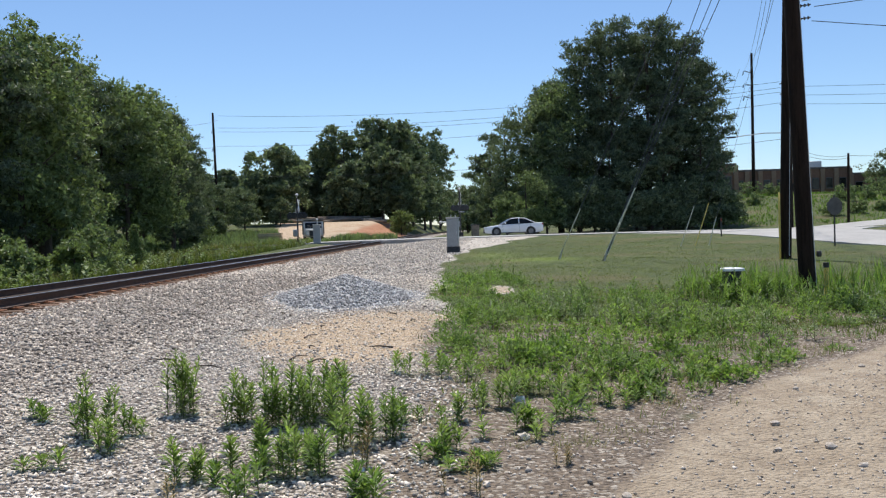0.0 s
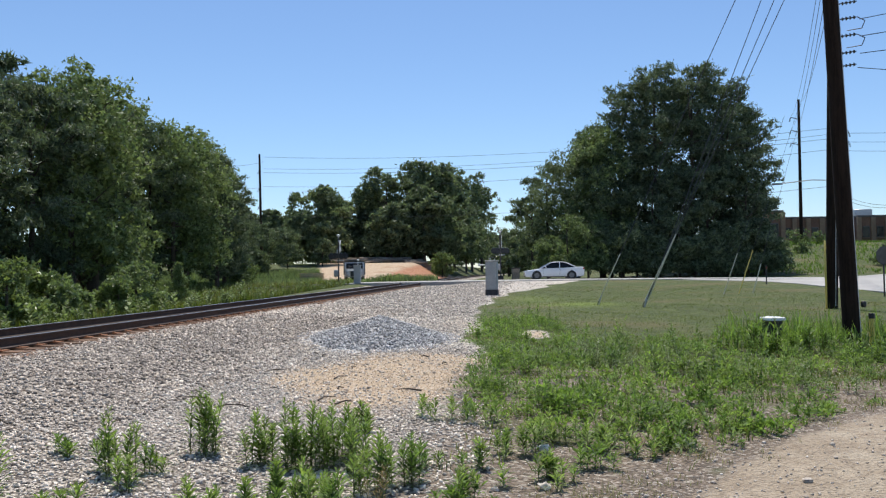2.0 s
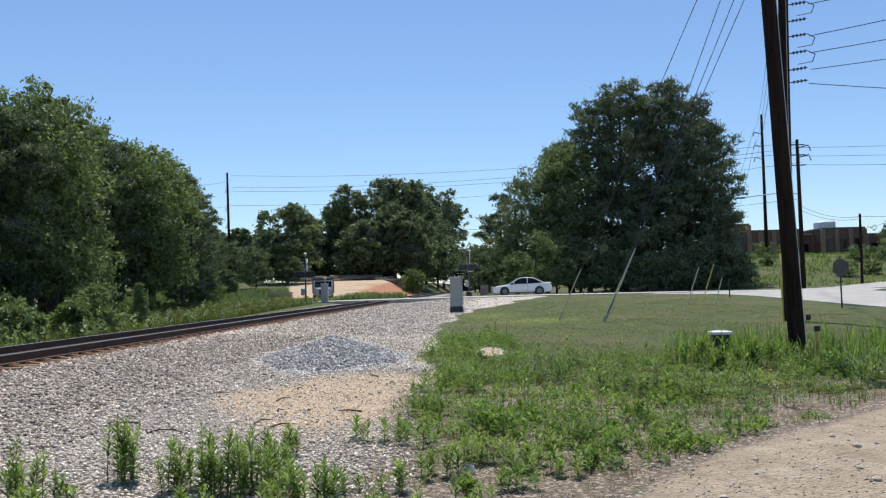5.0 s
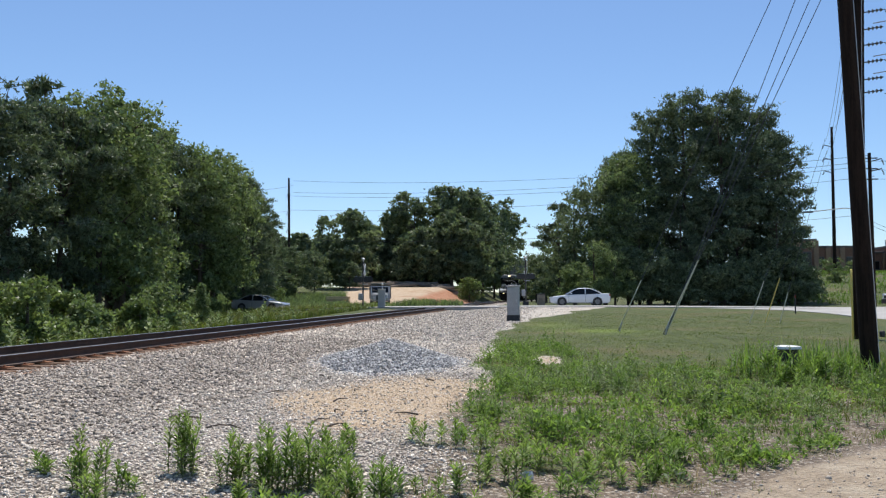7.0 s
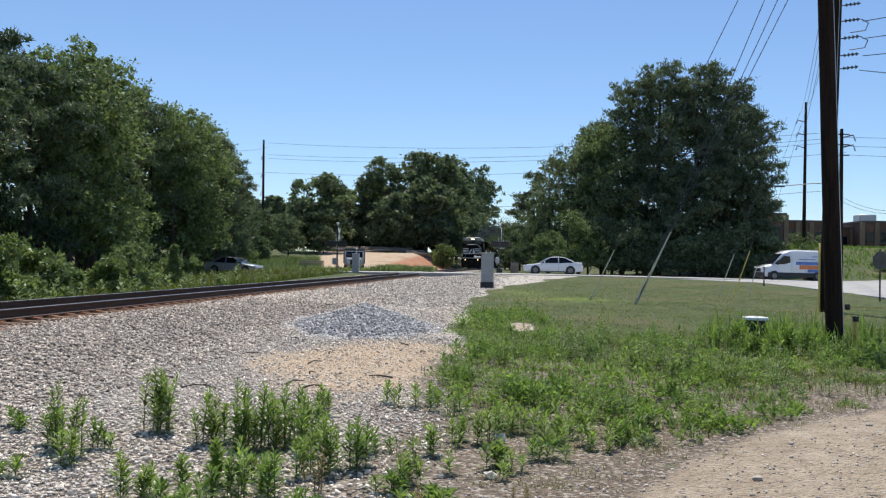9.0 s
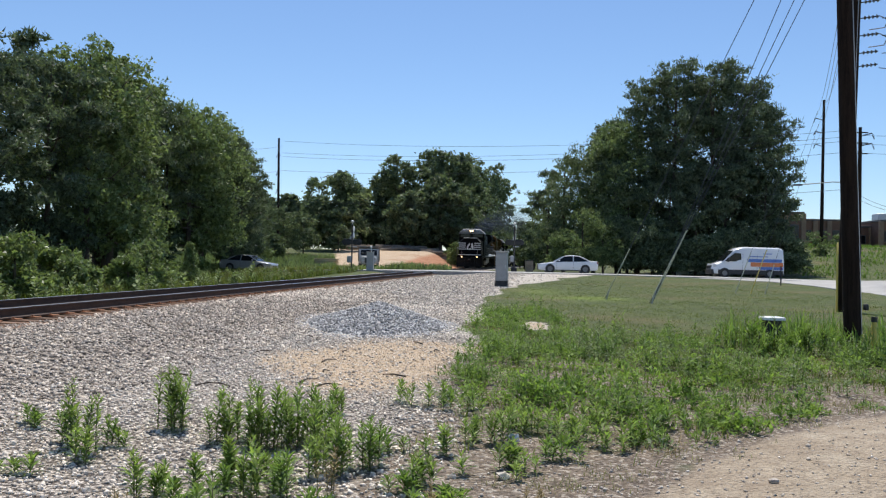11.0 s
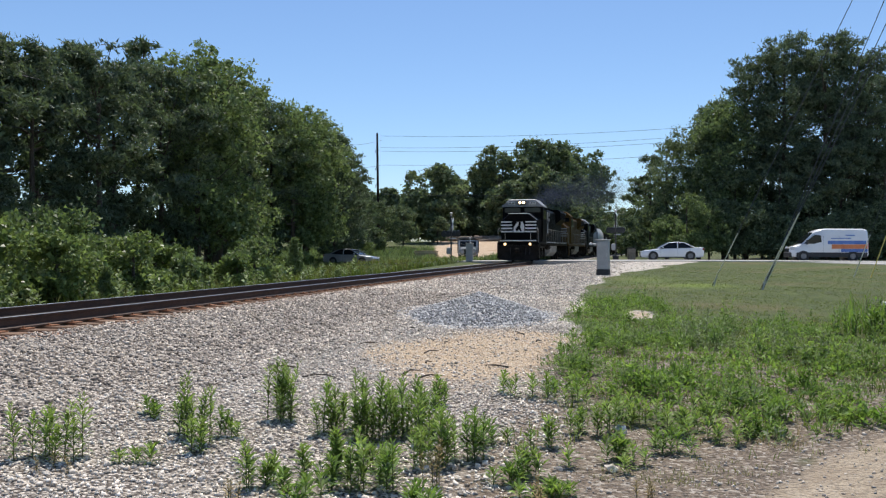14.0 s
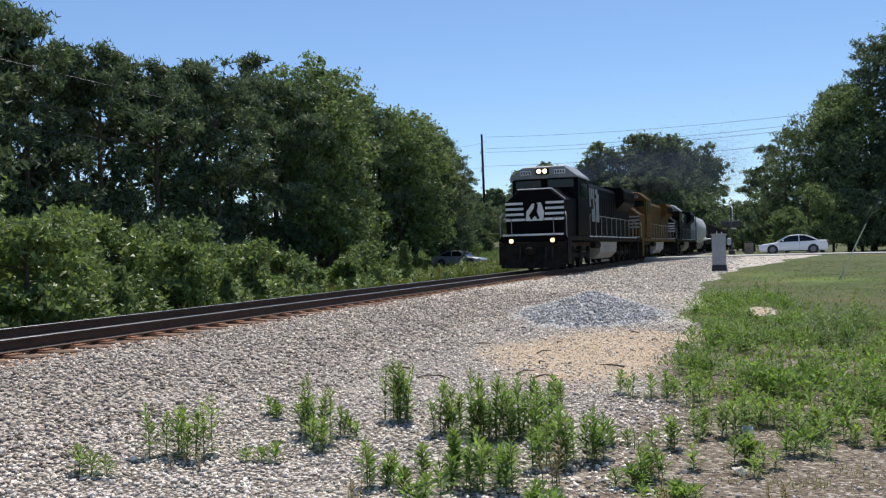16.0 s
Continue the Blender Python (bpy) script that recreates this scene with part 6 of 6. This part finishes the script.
stones(31000, gravel_place(1.2, 30, 1.18, 5.0), lambda r, n, x, y: 1.36 * stone_size(r, n, x, y), BALLAST, "ballast_stones", "weathered grey-brown ballast stones on the railway shoulder", 9)
stones(10000, gravel_place(24, 62, 1.18, 11), lambda r, n, x, y: r.uniform(0.03, 0.06, n), STONE, "ballast_stones", "loose pale grey and tan crushed ballast stones", 4)


PILE = (-2.75, 18.7)


def pile_height(x, y):
    d = np.hypot((x - PILE[0]) / 1.6, (y - PILE[1]) / 2.4)
    return 0.56 * np.clip(1 - d, 0, 1) ** 0.95


def pile_place(rng, n):
    a, r = rng.uniform(0, 2 * np.pi, n), np.sqrt(rng.uniform(0, 1, n)) * 1.15
    x, y = PILE[0] + 1.6 * r * np.cos(a), PILE[1] + 2.4 * r * np.sin(a)
    return x, y, pile_height(x, y) - 0.01


s = Shape()
for i in range(13):
    for j in range(13):
        s.v.append((PILE[0] + 1.65 * (i / 6 - 1), PILE[1] + 2.45 * (j / 6 - 1), 0))
s.v = [(x, y, float(land(x, y)) + float(pile_height(x, y)) - 0.02) for x, y, z in s.v]
s.f = [(i * 13 + j, (i + 1) * 13 + j, (i + 1) * 13 + j + 1, i * 13 + j + 1) for i in range(12) for j in range(12)]
heap = part("stone_heap", s, BLUESTONE)
tagged(heap, "low heap of grey crushed stone on the gravel", "stone heap")
stones(8500, pile_place, lambda r, n, x, y: r.uniform(0.018, 0.042, n), BLUESTONE, "heap_stones", "grey crushed stones of the low heap", 5)


def tan_place(rng, n):
    x, y = rng.uniform(-5.5, 0.4, n), rng.uniform(9, 20, n)
    g, t, d, r = zones(x, y)
    keep = rng.uniform(0, 1, n) < t
    return x[keep], y[keep], 0 * x[keep]


def dirt_place(rng, n):
    x, y = rng.uniform(-2.5, 9, n), rng.uniform(3.2, 12, n)
    g, t, d, r = zones(x, y)
    keep = rng.uniform(0, 1, n) < np.clip(d * 0.5 + 0.45 * (y < 7.5) + 0.22 * (y < 10) * (x < dirt_edge(y)), 0, 1) * (g < 0.7)
    return x[keep], y[keep], 0 * x[keep]


DIRTSTONE = mat("pebbles in dirt", (0.36, 0.30, 0.24), (0.64, 0.57, 0.49), 6, 0.85, island=0.45)
TANSTONE = mat("tan pebbles", (0.40, 0.29, 0.18), (0.66, 0.52, 0.37), 6, 0.9, island=0.4, spec=0.2)
stones(9000, dirt_place, lambda r, n, x, y: r.uniform(0.005, 0.02, n) * (1 + 1.6 * (r.uniform(0, 1, n) > 0.985)), DIRTSTONE, "pebbles", "scattered pebbles in the pale dirt", 6)
stones(7000, tan_place, lambda r, n, x, y: r.uniform(0.006, 0.018, n), TANSTONE, "pebbles", "scattered pebbles on the tan soil", 7)
# stones that can be told apart in the foreground
one = mesh_of("stone", Shape().ball((0, 0, 0), 0.032, 0.026, 0.019, 6, 4), STONE)
two = mesh_of("stone", Shape().ball((0, 0, 0), 0.024, 0.03, 0.02, 5, 4), STONE)
for me in (one, two):
    for q in me.vertices:
        q.co *= random.uniform(0.75, 1.2)
rs = random.Random(8)
k = 0
while k < 290:
    x, y = rs.uniform(-5.5, -0.2), rs.uniform(3.6, 8.0)
    o = new("stone", rs.choice((one, two)))
    o.parent = ground
    sc = rs.uniform(0.7, 1.25)
    o.matrix_basis = pose(x, y, float(land(x, y)) + 0.012, rs.uniform(-30, 30), rs.uniform(-30, 30), rs.uniform(0, 360)) @ Matrix.Diagonal((sc, sc, sc, 1))
    k += 1


# ---- weeds and grass ----
def weed_arrays(rng, n, place, height, leaf=0.075, per=34, bare=0.1, bend=0.16, width=0.095):
    """Upright leafy stalks: arrays of leaf quads and stem triangles for n stalks."""
    x, y, h = place
    az = rng.uniform(0, 2 * np.pi, n)
    lean = rng.uniform(0, bend, n) * h
    t = np.tile(np.linspace(bare, 1.0, per), (n, 1)) + rng.normal(0, 0.012, (n, per))
    ang = np.arange(per)[None] * 2.4 + rng.uniform(0, 6.3, (n, 1)) + rng.normal(0, 0.25, (n, per))
    px = x[:, None] + (lean * np.cos(az))[:, None] * t ** 2
    py = y[:, None] + (lean * np.sin(az))[:, None] * t ** 2
    pz = (land(x, y) - 0.01)[:, None] + h[:, None] * t
    L = leaf * (0.55 + 0.75 * np.sin(np.pi * np.clip(t, 0, 1) ** 0.8)) * rng.uniform(0.7, 1.3, (n, per)) * (0.5 + 0.6 * h[:, None] / height)
    up = np.clip(0.38 + 0.62 * t + rng.normal(0, 0.15, (n, per)), -0.2, 1.1)
    dx, dy, dz = np.cos(ang) * np.cos(up), np.sin(ang) * np.cos(up), np.sin(up)
    sx, sy = -np.sin(ang), np.cos(ang)
    p0 = np.stack([px, py, pz], -1)
    d = np.stack([dx, dy, dz], -1)
    w = np.stack([sx, sy, 0 * sx], -1)
    Lk = L[..., None]
    mid = p0 + d * Lk * 0.55
    tip = p0 + d * Lk * 1.0 - np.array([0, 0, 0.22]) * Lk
    v = np.stack([p0, mid + w * Lk * width, tip, mid - w * Lk * width], 2).reshape(-1, 3)
    f = np.arange(len(v)).reshape(-1, 4)
    r = 0.0035 + 0.004 * h
    b = np.stack([x, y, land(x, y) - 0.03], -1)
    top = np.stack([x + lean * np.cos(az), y + lean * np.sin(az), land(x, y) + h], -1)
    m = b * 0.5 + top * 0.5 - np.stack([lean * np.cos(az), lean * np.sin(az), 0 * x], -1) * 0.25
    ring = np.array([(1, 0, 0), (-0.5, 0.87, 0), (-0.5, -0.87, 0)])
    rr = r[:, None, None] * ring[None]
    sv = np.concatenate([b[:, None] + rr, m[:, None] + rr * 0.8, top[:, None] + rr * 0.3], 1).reshape(-1, 3)
    q = np.array([(i, (i + 1) % 3, 3 + (i + 1) % 3, 3 + i) for i in range(3)] + [(3 + i, 3 + (i + 1) % 3, 6 + (i + 1) % 3, 6 + i) for i in range(3)])
    sf = (q[None] + 9 * np.arange(n)[:, None, None]).reshape(-1, 4)
    return v, f, sv, sf


def weed_plant(x, y, h, n, spread, seed, label, leafmat=WEED, leaf=0.075, per=34):
    """A clump of stalks as one plant."""
    rng = np.random.default_rng(seed)
    px, py = x + rng.normal(0, spread, n), y + rng.normal(0, spread, n)
    v, f, sv, sf = weed_arrays(rng, n, (px, py, h * rng.uniform(0.55, 1.05, n)), h, leaf, per, bare=0.02)
    o = np.array([x, y, float(land(x, y))])
    e = thing("weed_plant", label, "weed", Matrix.Translation(o), "weeds in the gravel")
    for name, vv, ff, mm in (("foliage", v, f, leafmat), ("stalk", sv, sf, STEM)):
        ob = new(name, soup(name, vv - o, ff, mm))
        ob.parent = e
        tagged(ob, kind="stuff")
    return e


SUNWEED = leaf_mat("sunlit weed leaves", (0.125, 0.215, 0.050), (0.345, 0.435, 0.125), 0.50, scale=2.0)
TALL = "upright leafy green weed growing in the gravel"
for i, (x, y, h, n, sp) in enumerate((
        (-2.89, 7.29, 0.60, 12, 0.075), (-3.59, 6.65, 0.33, 2, 0.02), (-3.41, 6.41, 0.54, 4, 0.04), (-3.17, 6.21, 0.54, 3, 0.03), (-3.18, 6.51, 0.40, 2, 0.03), (-3.07, 6.50, 0.21, 2, 0.03), (-3.14, 5.99, 0.28, 3, 0.06), (-4.11, 7.12, 0.15, 4, 0.08),
        (-2.28, 6.84, 0.47, 6, 0.06), (-2.20, 6.98, 0.36, 3, 0.04), (-1.94, 6.70, 0.51, 8, 0.08), (-1.80, 6.66, 0.54, 10, 0.12), (-1.62, 6.80, 0.54, 11, 0.12), (-1.56, 7.14, 0.49, 8, 0.09), (-1.64, 8.28, 0.34, 4, 0.05),
        (-1.11, 6.00, 0.43, 5, 0.06), (-0.98, 6.12, 0.41, 6, 0.06), (-1.23, 5.85, 0.29, 4, 0.06), (-1.39, 6.53, 0.21, 4, 0.06), (-0.82, 6.70, 0.20, 6, 0.09), (-0.38, 6.70, 0.23, 3, 0.04), (-0.48, 5.78, 0.30, 6, 0.08), (-0.58, 5.61, 0.19, 5, 0.07),
        (-0.21, 6.16, 0.18, 1, 0.01), (0.21, 6.35, 0.21, 9, 0.10), (0.59, 6.83, 0.20, 6, 0.09), (-0.07, 7.25, 0.32, 8, 0.10), (-0.35, 5.31, 0.10, 7, 0.08), (-1.04, 4.74, 0.21, 7, 0.07), (-2.29, 5.12, 0.38, 2, 0.02), (-2.17, 5.23, 0.20, 3, 0.04),
        (-2.01, 5.09, 0.16, 3, 0.05), (-1.99, 5.34, 0.37, 2, 0.03), (-1.89, 5.60, 0.33, 4, 0.05), (-1.75, 5.19, 0.24, 3, 0.05), (-1.65, 5.30, 0.38, 4, 0.05), (-1.63, 5.82, 0.28, 5, 0.06), (-1.38, 5.28, 0.31, 4, 0.05), (-1.49, 5.56, 0.21, 3, 0.05),
        (-3.40, 5.62, 0.13, 3, 0.06), (-1.77, 4.76, 0.24, 4, 0.07), (-4.05, 5.55, 0.46, 9, 0.12), (-0.75, 9.0, 0.26, 8, 0.16), (-0.35, 8.7, 0.26, 7, 0.16), (-4.3, 4.8, 0.24, 3, 0.08), (0.95, 7.25, 0.24, 8, 0.12), (1.35, 7.6, 0.22, 8, 0.12), (0.3, 7.9, 0.28, 9, 0.12), (0.7, 7.55, 0.24, 7, 0.11), (1.75, 8.2, 0.24, 8, 0.13), (2.2, 8.5, 0.24, 8, 0.13), (1.0, 8.1, 0.26, 8, 0.12))):
    weed_plant(x, y, h, n, sp, 200 + i, TALL, leafmat=(SUNWEED, WEED)[i % 3 == 1], leaf=0.095, per=54 if h > 0.3 else 34)
for i, (x, y, h, n) in enumerate(((4.62, 15.3, 0.70, 14), (4.85, 14.9, 0.50, 12), (5.15, 14.95, 0.46, 12), (5.45, 15.1, 0.55, 12), (5.9, 15.4, 0.66, 8), (4.2, 15.8, 0.6, 6), (6.2, 14.9, 0.5, 8), (6.9, 14.9, 0.45, 8))):
    weed_plant(x, y, h, n, 0.14, 260 + i, "tall broad-leaved green weed beside the pedestal", WEED, 0.15, 22)
for i, (x, y, h, n) in enumerate(((-1.05, 5.45, 0.34, 5), (-3.75, 5.35, 0.22, 3), (-0.3, 4.7, 0.26, 4), (-2.1, 4.6, 0.26, 3), (0.35, 5.4, 0.20, 4))):
    weed_plant(x, y, h, n, 0.09, 300 + i, "dry brown seeded weed in the gravel", DRY, 0.045, 44)


def thickness(x, y):
    """How thick the weeds stand: clumps within clumps, with bare soil between."""
    return np.clip(0.48 + 0.30 * wob(x, y, 1.1, 4) + 0.26 * wob(x, y, 2.9, 7) + 0.12 * wob(x, y, 6.1, 2), 0, 1.3)


def field_points(rng, n):
    x, y = rng.uniform(-1.2, 9.5, n), 6.6 + rng.uniform(0, 1, n) ** 1.2 * 19
    g, t, d, r = zones(x, y)
    clump = thickness(x, y)
    far = 15.6 + 0.8 * wob(x, y, 0.9, 2) + 0.12 * x + 9.0 * (1 - smooth01(0.8, 2.4, x))
    keep = rng.uniform(0, 1, n) < (1 - g) * (1 - np.clip(d * 1.3, 0, 1)) * np.clip(1.5 * clump - 0.28, 0.01, 1) * smooth01(6.2, 8.4, y + 0.8 * wob(x, y, 1.7, 5)) * (1 - smooth01(-1.2, 1.2, y - far))
    return x[keep], y[keep], clump[keep]


def bushy(rng, x, y, r, h, per, leaf, wide):
    """Low bushy weeds: leaves that point out and up from the whole of a ragged mound."""
    n = len(x)
    a = rng.uniform(0, 2 * np.pi, (n, per))
    q = np.sqrt(rng.uniform(0, 1, (n, per)))
    top = np.clip(1.0 - 0.75 * q ** 2.2, 0.05, 1) * rng.uniform(0.35, 1.12, (n, per))
    px, py = x[:, None] + r[:, None] * q * np.cos(a), y[:, None] + r[:, None] * q * np.sin(a)
    p0 = np.stack([px, py, land(px, py) + h[:, None] * top], -1)
    az = a + rng.normal(0, 0.8, (n, per))
    up = np.clip(1.15 - 0.75 * q + rng.normal(0, 0.35, (n, per)), -0.2, 1.45)
    d = np.stack([np.cos(az) * np.cos(up), np.sin(az) * np.cos(up), np.sin(up)], -1)
    tilt = rng.normal(0, 0.45, (n, per))
    w = np.stack([-np.sin(az), np.cos(az), tilt], -1)
    k = (leaf * rng.uniform(0.55, 1.35, (n, per)))[..., None]
    p0 = p0 - d * k * 0.5
    mid, tip = p0 + d * k * 0.5, p0 + d * k - np.array([0, 0, 0.12]) * k
    v = np.stack([p0, mid + w * k * wide, tip, mid - w * k * wide], 2).reshape(-1, 3)
    return v, np.arange(len(v)).reshape(-1, 4)


rng = np.random.default_rng(77)
SILVERY = leaf_mat("grey green weed leaves", (0.150, 0.195, 0.100), (0.310, 0.360, 0.215), 0.40, scale=1.3)
for name, label, count, leaf, per, wide, tall, material in (
        ("weed_field", "thick patch of low bright green weeds", 2500, 0.075, 60, 0.17, 0.32, WEED),
        ("weed_thicket", "thick patch of narrow-leaved dark green weeds", 2200, 0.095, 60, 0.085, 0.40, NARROW),
        ("weed_scatter", "grey-green weeds among the thicker clumps", 1500, 0.065, 60, 0.15, 0.33, SILVERY)):
    x, y, cl = field_points(rng, count)
    side = wob(x, y, 0.55, 1) + 0.22 * (x - 2.5)
    k = {"weed_field": side < 0.75, "weed_thicket": side > -0.9, "weed_scatter": side > 0.0}[name]
    x, y, cl = x[k], y[k], cl[k]
    h = np.clip(0.06 + tall * cl ** 1.2 * rng.uniform(0.55, 1.25, len(x)), 0.06, 0.46) * (0.7 + 0.3 * smooth01(8, 12, y))
    r = rng.uniform(0.10, 0.20, len(x)) + 0.25 * h
    v, f = bushy(rng, x, y, r, h, per, leaf, wide)
    tagged(new(name, soup(name, v, f, material)), label, "weeds", kind="stuff")
    # taller single stalks rise out of the mounds
    k = rng.uniform(0, 1, len(x)) < 0.5
    v, f, sv, sf = weed_arrays(rng, int(k.sum()), (x[k] + rng.normal(0, 0.1, k.sum()), y[k] + rng.normal(0, 0.1, k.sum()), h[k] * rng.uniform(1.0, 1.5, k.sum())), 0.4, leaf, 26, 0.1, 0.35, wide)
    tagged(new(name, soup(name, v, f, material)), label, "weeds", kind="stuff")
    tagged(new("weed_stalks", soup("weed_stalks", sv, sf, STEM)), "stalks of the weed patch", "weeds", kind="stuff")


def grass(name, label, pts, height, blades, width, seed, material, bend=0.6):
    """Bent grass blades, each a tapered strip of two pieces."""
    rng = np.random.default_rng(seed)
    x, y = pts(rng)
    n = len(x)
    x, y = np.repeat(x, blades) + rng.normal(0, 0.05, n * blades), np.repeat(y, blades) + rng.normal(0, 0.05, n * blades)
    m = len(x)
    h = height * rng.uniform(0.45, 1.2, m)
    a = rng.uniform(0, 2 * np.pi, m)
    d = np.stack([np.cos(a), np.sin(a), 0 * a], -1)
    w = np.stack([-np.sin(a), np.cos(a), 0 * a], -1) * (width * rng.uniform(0.6, 1.3, m))[:, None]
    k = (h * bend * rng.uniform(0.2, 1.0, m))[:, None]
    b = np.stack([x, y, land(x, y) - 0.01], -1)
    mid = b + d * k * 0.35 + np.stack([0 * x, 0 * x, h * 0.62], -1)
    tip = b + d * k + np.stack([0 * x, 0 * x, h], -1)
    v = np.stack([b - w, b + w, mid + w * 0.8, mid - w * 0.8, tip], 1).reshape(-1, 3)
    i = 5 * np.arange(m)[:, None]
    f = np.concatenate([i + np.array([[0, 1, 2]]), i + np.array([[0, 2, 3]]), i + np.array([[3, 2, 4]])], 0)
    return tagged(new(name, soup(name, v, f, material)), label, "grass", kind="stuff")


def scatter(n, x0, x1, y0, y1, test, power=1.0):
    def f(rng):
        x, y = rng.uniform(x0, x1, n), y0 + (y1 - y0) * rng.uniform(0, 1, n) ** power
        keep = rng.uniform(0, 1, n) < test(x, y)
        return x[keep], y[keep]
    return f


def is_lawn(x, y):
    g, t, d, r = zones(x, y)
    return (1 - np.clip(g, 0, 1)) * (1 - np.clip(d * 1.2, 0, 1)) * (np.abs(x - 22.6) > 4.6)


grass("lawn_grass", "short mown green grass", scatter(26000, 0.0, 15, 12, 50, lambda x, y: is_lawn(x, y) * (0.5 + 0.5 * np.clip(0.5 + wob(x, y, 0.8, 3), 0, 1)), 2.2), 0.052, 3, 0.006, 12, GRASS, 1.5)
grass("rough_grass", "rough green grass among the weeds", scatter(9000, -1.2, 11, 6.3, 24, lambda x, y: is_lawn(x, y) * np.clip((22.5 - y + 2.5 * wob(x, y, 0.5, 3)) / 7, 0, 1) * np.clip(0.45 + 0.65 * wob(x, y, 0.9, 7), 0.04, 1)), 0.12, 5, 0.005, 13, GRASS, 1.4)
grass("dry_grass", "patchy dry grass among the weeds", scatter(5000, -1, 11, 7, 20, lambda x, y: is_lawn(x, y) * np.clip(0.7 * wob(x, y, 1.1, 9) - 0.1, 0, 1)), 0.09, 5, 0.003, 19, DRY, 1.6)
grass("tall_grass", "tall bent grass round the poles and pedestal", scatter(900, 4.2, 11.2, 14.5, 23.5, lambda x, y: np.exp(-np.minimum.reduce([((x - 5.3) / 1.0) ** 2 + ((y - 15.6) / 0.9) ** 2, ((x - 6.6) / 0.9) ** 2 + ((y - 15.2) / 0.8) ** 2, ((x - 7.2) / 1.8) ** 2 + ((y - 17.5) / 1.2) ** 2]))), 0.62, 9, 0.011, 14, WEED)
grass("verge_grass", "patchy olive grass mats at the dirt's edge", scatter(11000, -0.5, 11, 5.8, 14, lambda x, y: np.exp(-((x - dirt_edge(y) + 0.35) / 0.45) ** 2) * np.clip(0.35 + wob(x, y, 2.1, 3), 0, 1)), 0.06, 6, 0.003, 15, OLIVE, 1.7)
grass("meadow_grass", "long green grass beyond the railway", scatter(5600, -26, -11, 5, 70, lambda x, y: 1.0 * (x < track_x(y) - 4.4)), 0.42, 5, 0.014, 16, GRASS)
grass("meadow_straw", "pale seeding grass beyond the railway", scatter(5200, -27, -11, 8, 70, lambda x, y: (x < track_x(y) - 4.6) * np.clip(0.45 + 0.6 * wob(x, y, 0.4, 6), 0.05, 1)), 0.55, 4, 0.012, 26, OLIVE)
grass("bank_weeds", "tall weeds on the bank before the factory", scatter(6500, 25, 70, 80, 122, lambda x, y: np.clip(0.6 + 0.5 * wob(x, y, 0.3, 5), 0.1, 1)), 0.36, 6, 0.022, 17, WEED)
grass("site_weeds", "rough weeds at the edge of the building site", scatter(9000, -40, -5, 73, 98, lambda x, y: np.where(x / y < -0.205, 1.0, np.exp(-(((x + 11) / 6.5) ** 4 + ((y - 78) / 5.0) ** 4)))), 0.75, 5, 0.03, 18, BRIGHT)


def meadow_points(rng, n):
    y = 6 + rng.uniform(0, 1, n) * 62
    x = track_x(y) - 4.6 - rng.uniform(0, 1, n) ** 1.3 * 12
    return x, y


rng = np.random.default_rng(78)
x, y = meadow_points(rng, 650)
h = np.clip(rng.normal(0.6, 0.2, len(x)), 0.25, 1.1) * np.where(y > 42, 0.6, 1.0)
v, f, sv, sf = weed_arrays(rng, len(x), (x, y, h), 0.8, 0.20, 26, 0.05, 0.3, 0.26)
tagged(new("meadow_weeds", soup("meadow_weeds", v, f, BRIGHT)), "tall leafy weeds beyond the railway", "weeds", kind="stuff")
tagged(new("meadow_stalks", soup("meadow_stalks", sv, sf, STEM)), "stalks of the tall weeds beyond the railway", "weeds", kind="stuff")

# litter, sticks and a few larger stones
for i, (x, y, sx) in enumerate(((0.17, 7.43, 0.10), (0.10, 6.1, 0.09), (-1.95, 4.72, 0.07))):
    o = part("litter" if i == 0 else "pale_stone", Shape().ball((0, 0, 0), sx, sx * 0.6, sx * (0.8 if i == 0 else 0.5), 7, 5), PAPER if i == 0 else STONE)
    for q in o.data.vertices:
        q.co *= 0.62 + 0.3 * math.sin(q.co.x * 190 + q.co.z * 140 + i)
    tagged(o, "crumpled white litter among the weeds" if i == 0 else "pale stone lying in the gravel", "litter" if i == 0 else "stone")
    o.matrix_basis = pose(x, y, float(land(x, y)) + sx * 0.3, 20, 10, 40 * i)
rs = random.Random(21)
for i in range(16):
    x, y = rs.uniform(-4.2, -0.6), rs.uniform(9.6, 17)
    l_ = rs.uniform(0.06, 0.19)
    o = part("twig", Shape().tube((-l_, 0, 0), (0, 0.03, 0.02), 0.014, 0.01, n=5).tube((0, 0.03, 0.02), (l_, -0.02, 0), 0.01, 0.005, n=5), BARK)
    o.matrix_basis = pose(x, y, float(land(x, y)) + 0.012, 0, 0, rs.uniform(0, 180))
    tagged(o, "broken brown twig lying on the tan soil", "twig", "twigs")
for i in range(22):
    y = rs.uniform(4, 10)
    x = float(dirt_edge(y)) + rs.uniform(0.3, 3.5)
    r = rs.uniform(0.02, 0.045)
    o = part("rock", Shape().ball((0, 0, 0), r, r * 0.8, r * 0.6, 7, 5), DIRTSTONE)
    o.matrix_basis = pose(x, y, float(land(x, y)) + r * 0.3, rs.uniform(-20, 20), 0, rs.uniform(0, 180))
    tagged(o, "small brown rock lying on the dirt", "rock", "rocks on the dirt")


def motions():
    """Keys all that moves."""
    for ob, rows in MOVES:
        walk(ob, rows)


motions()
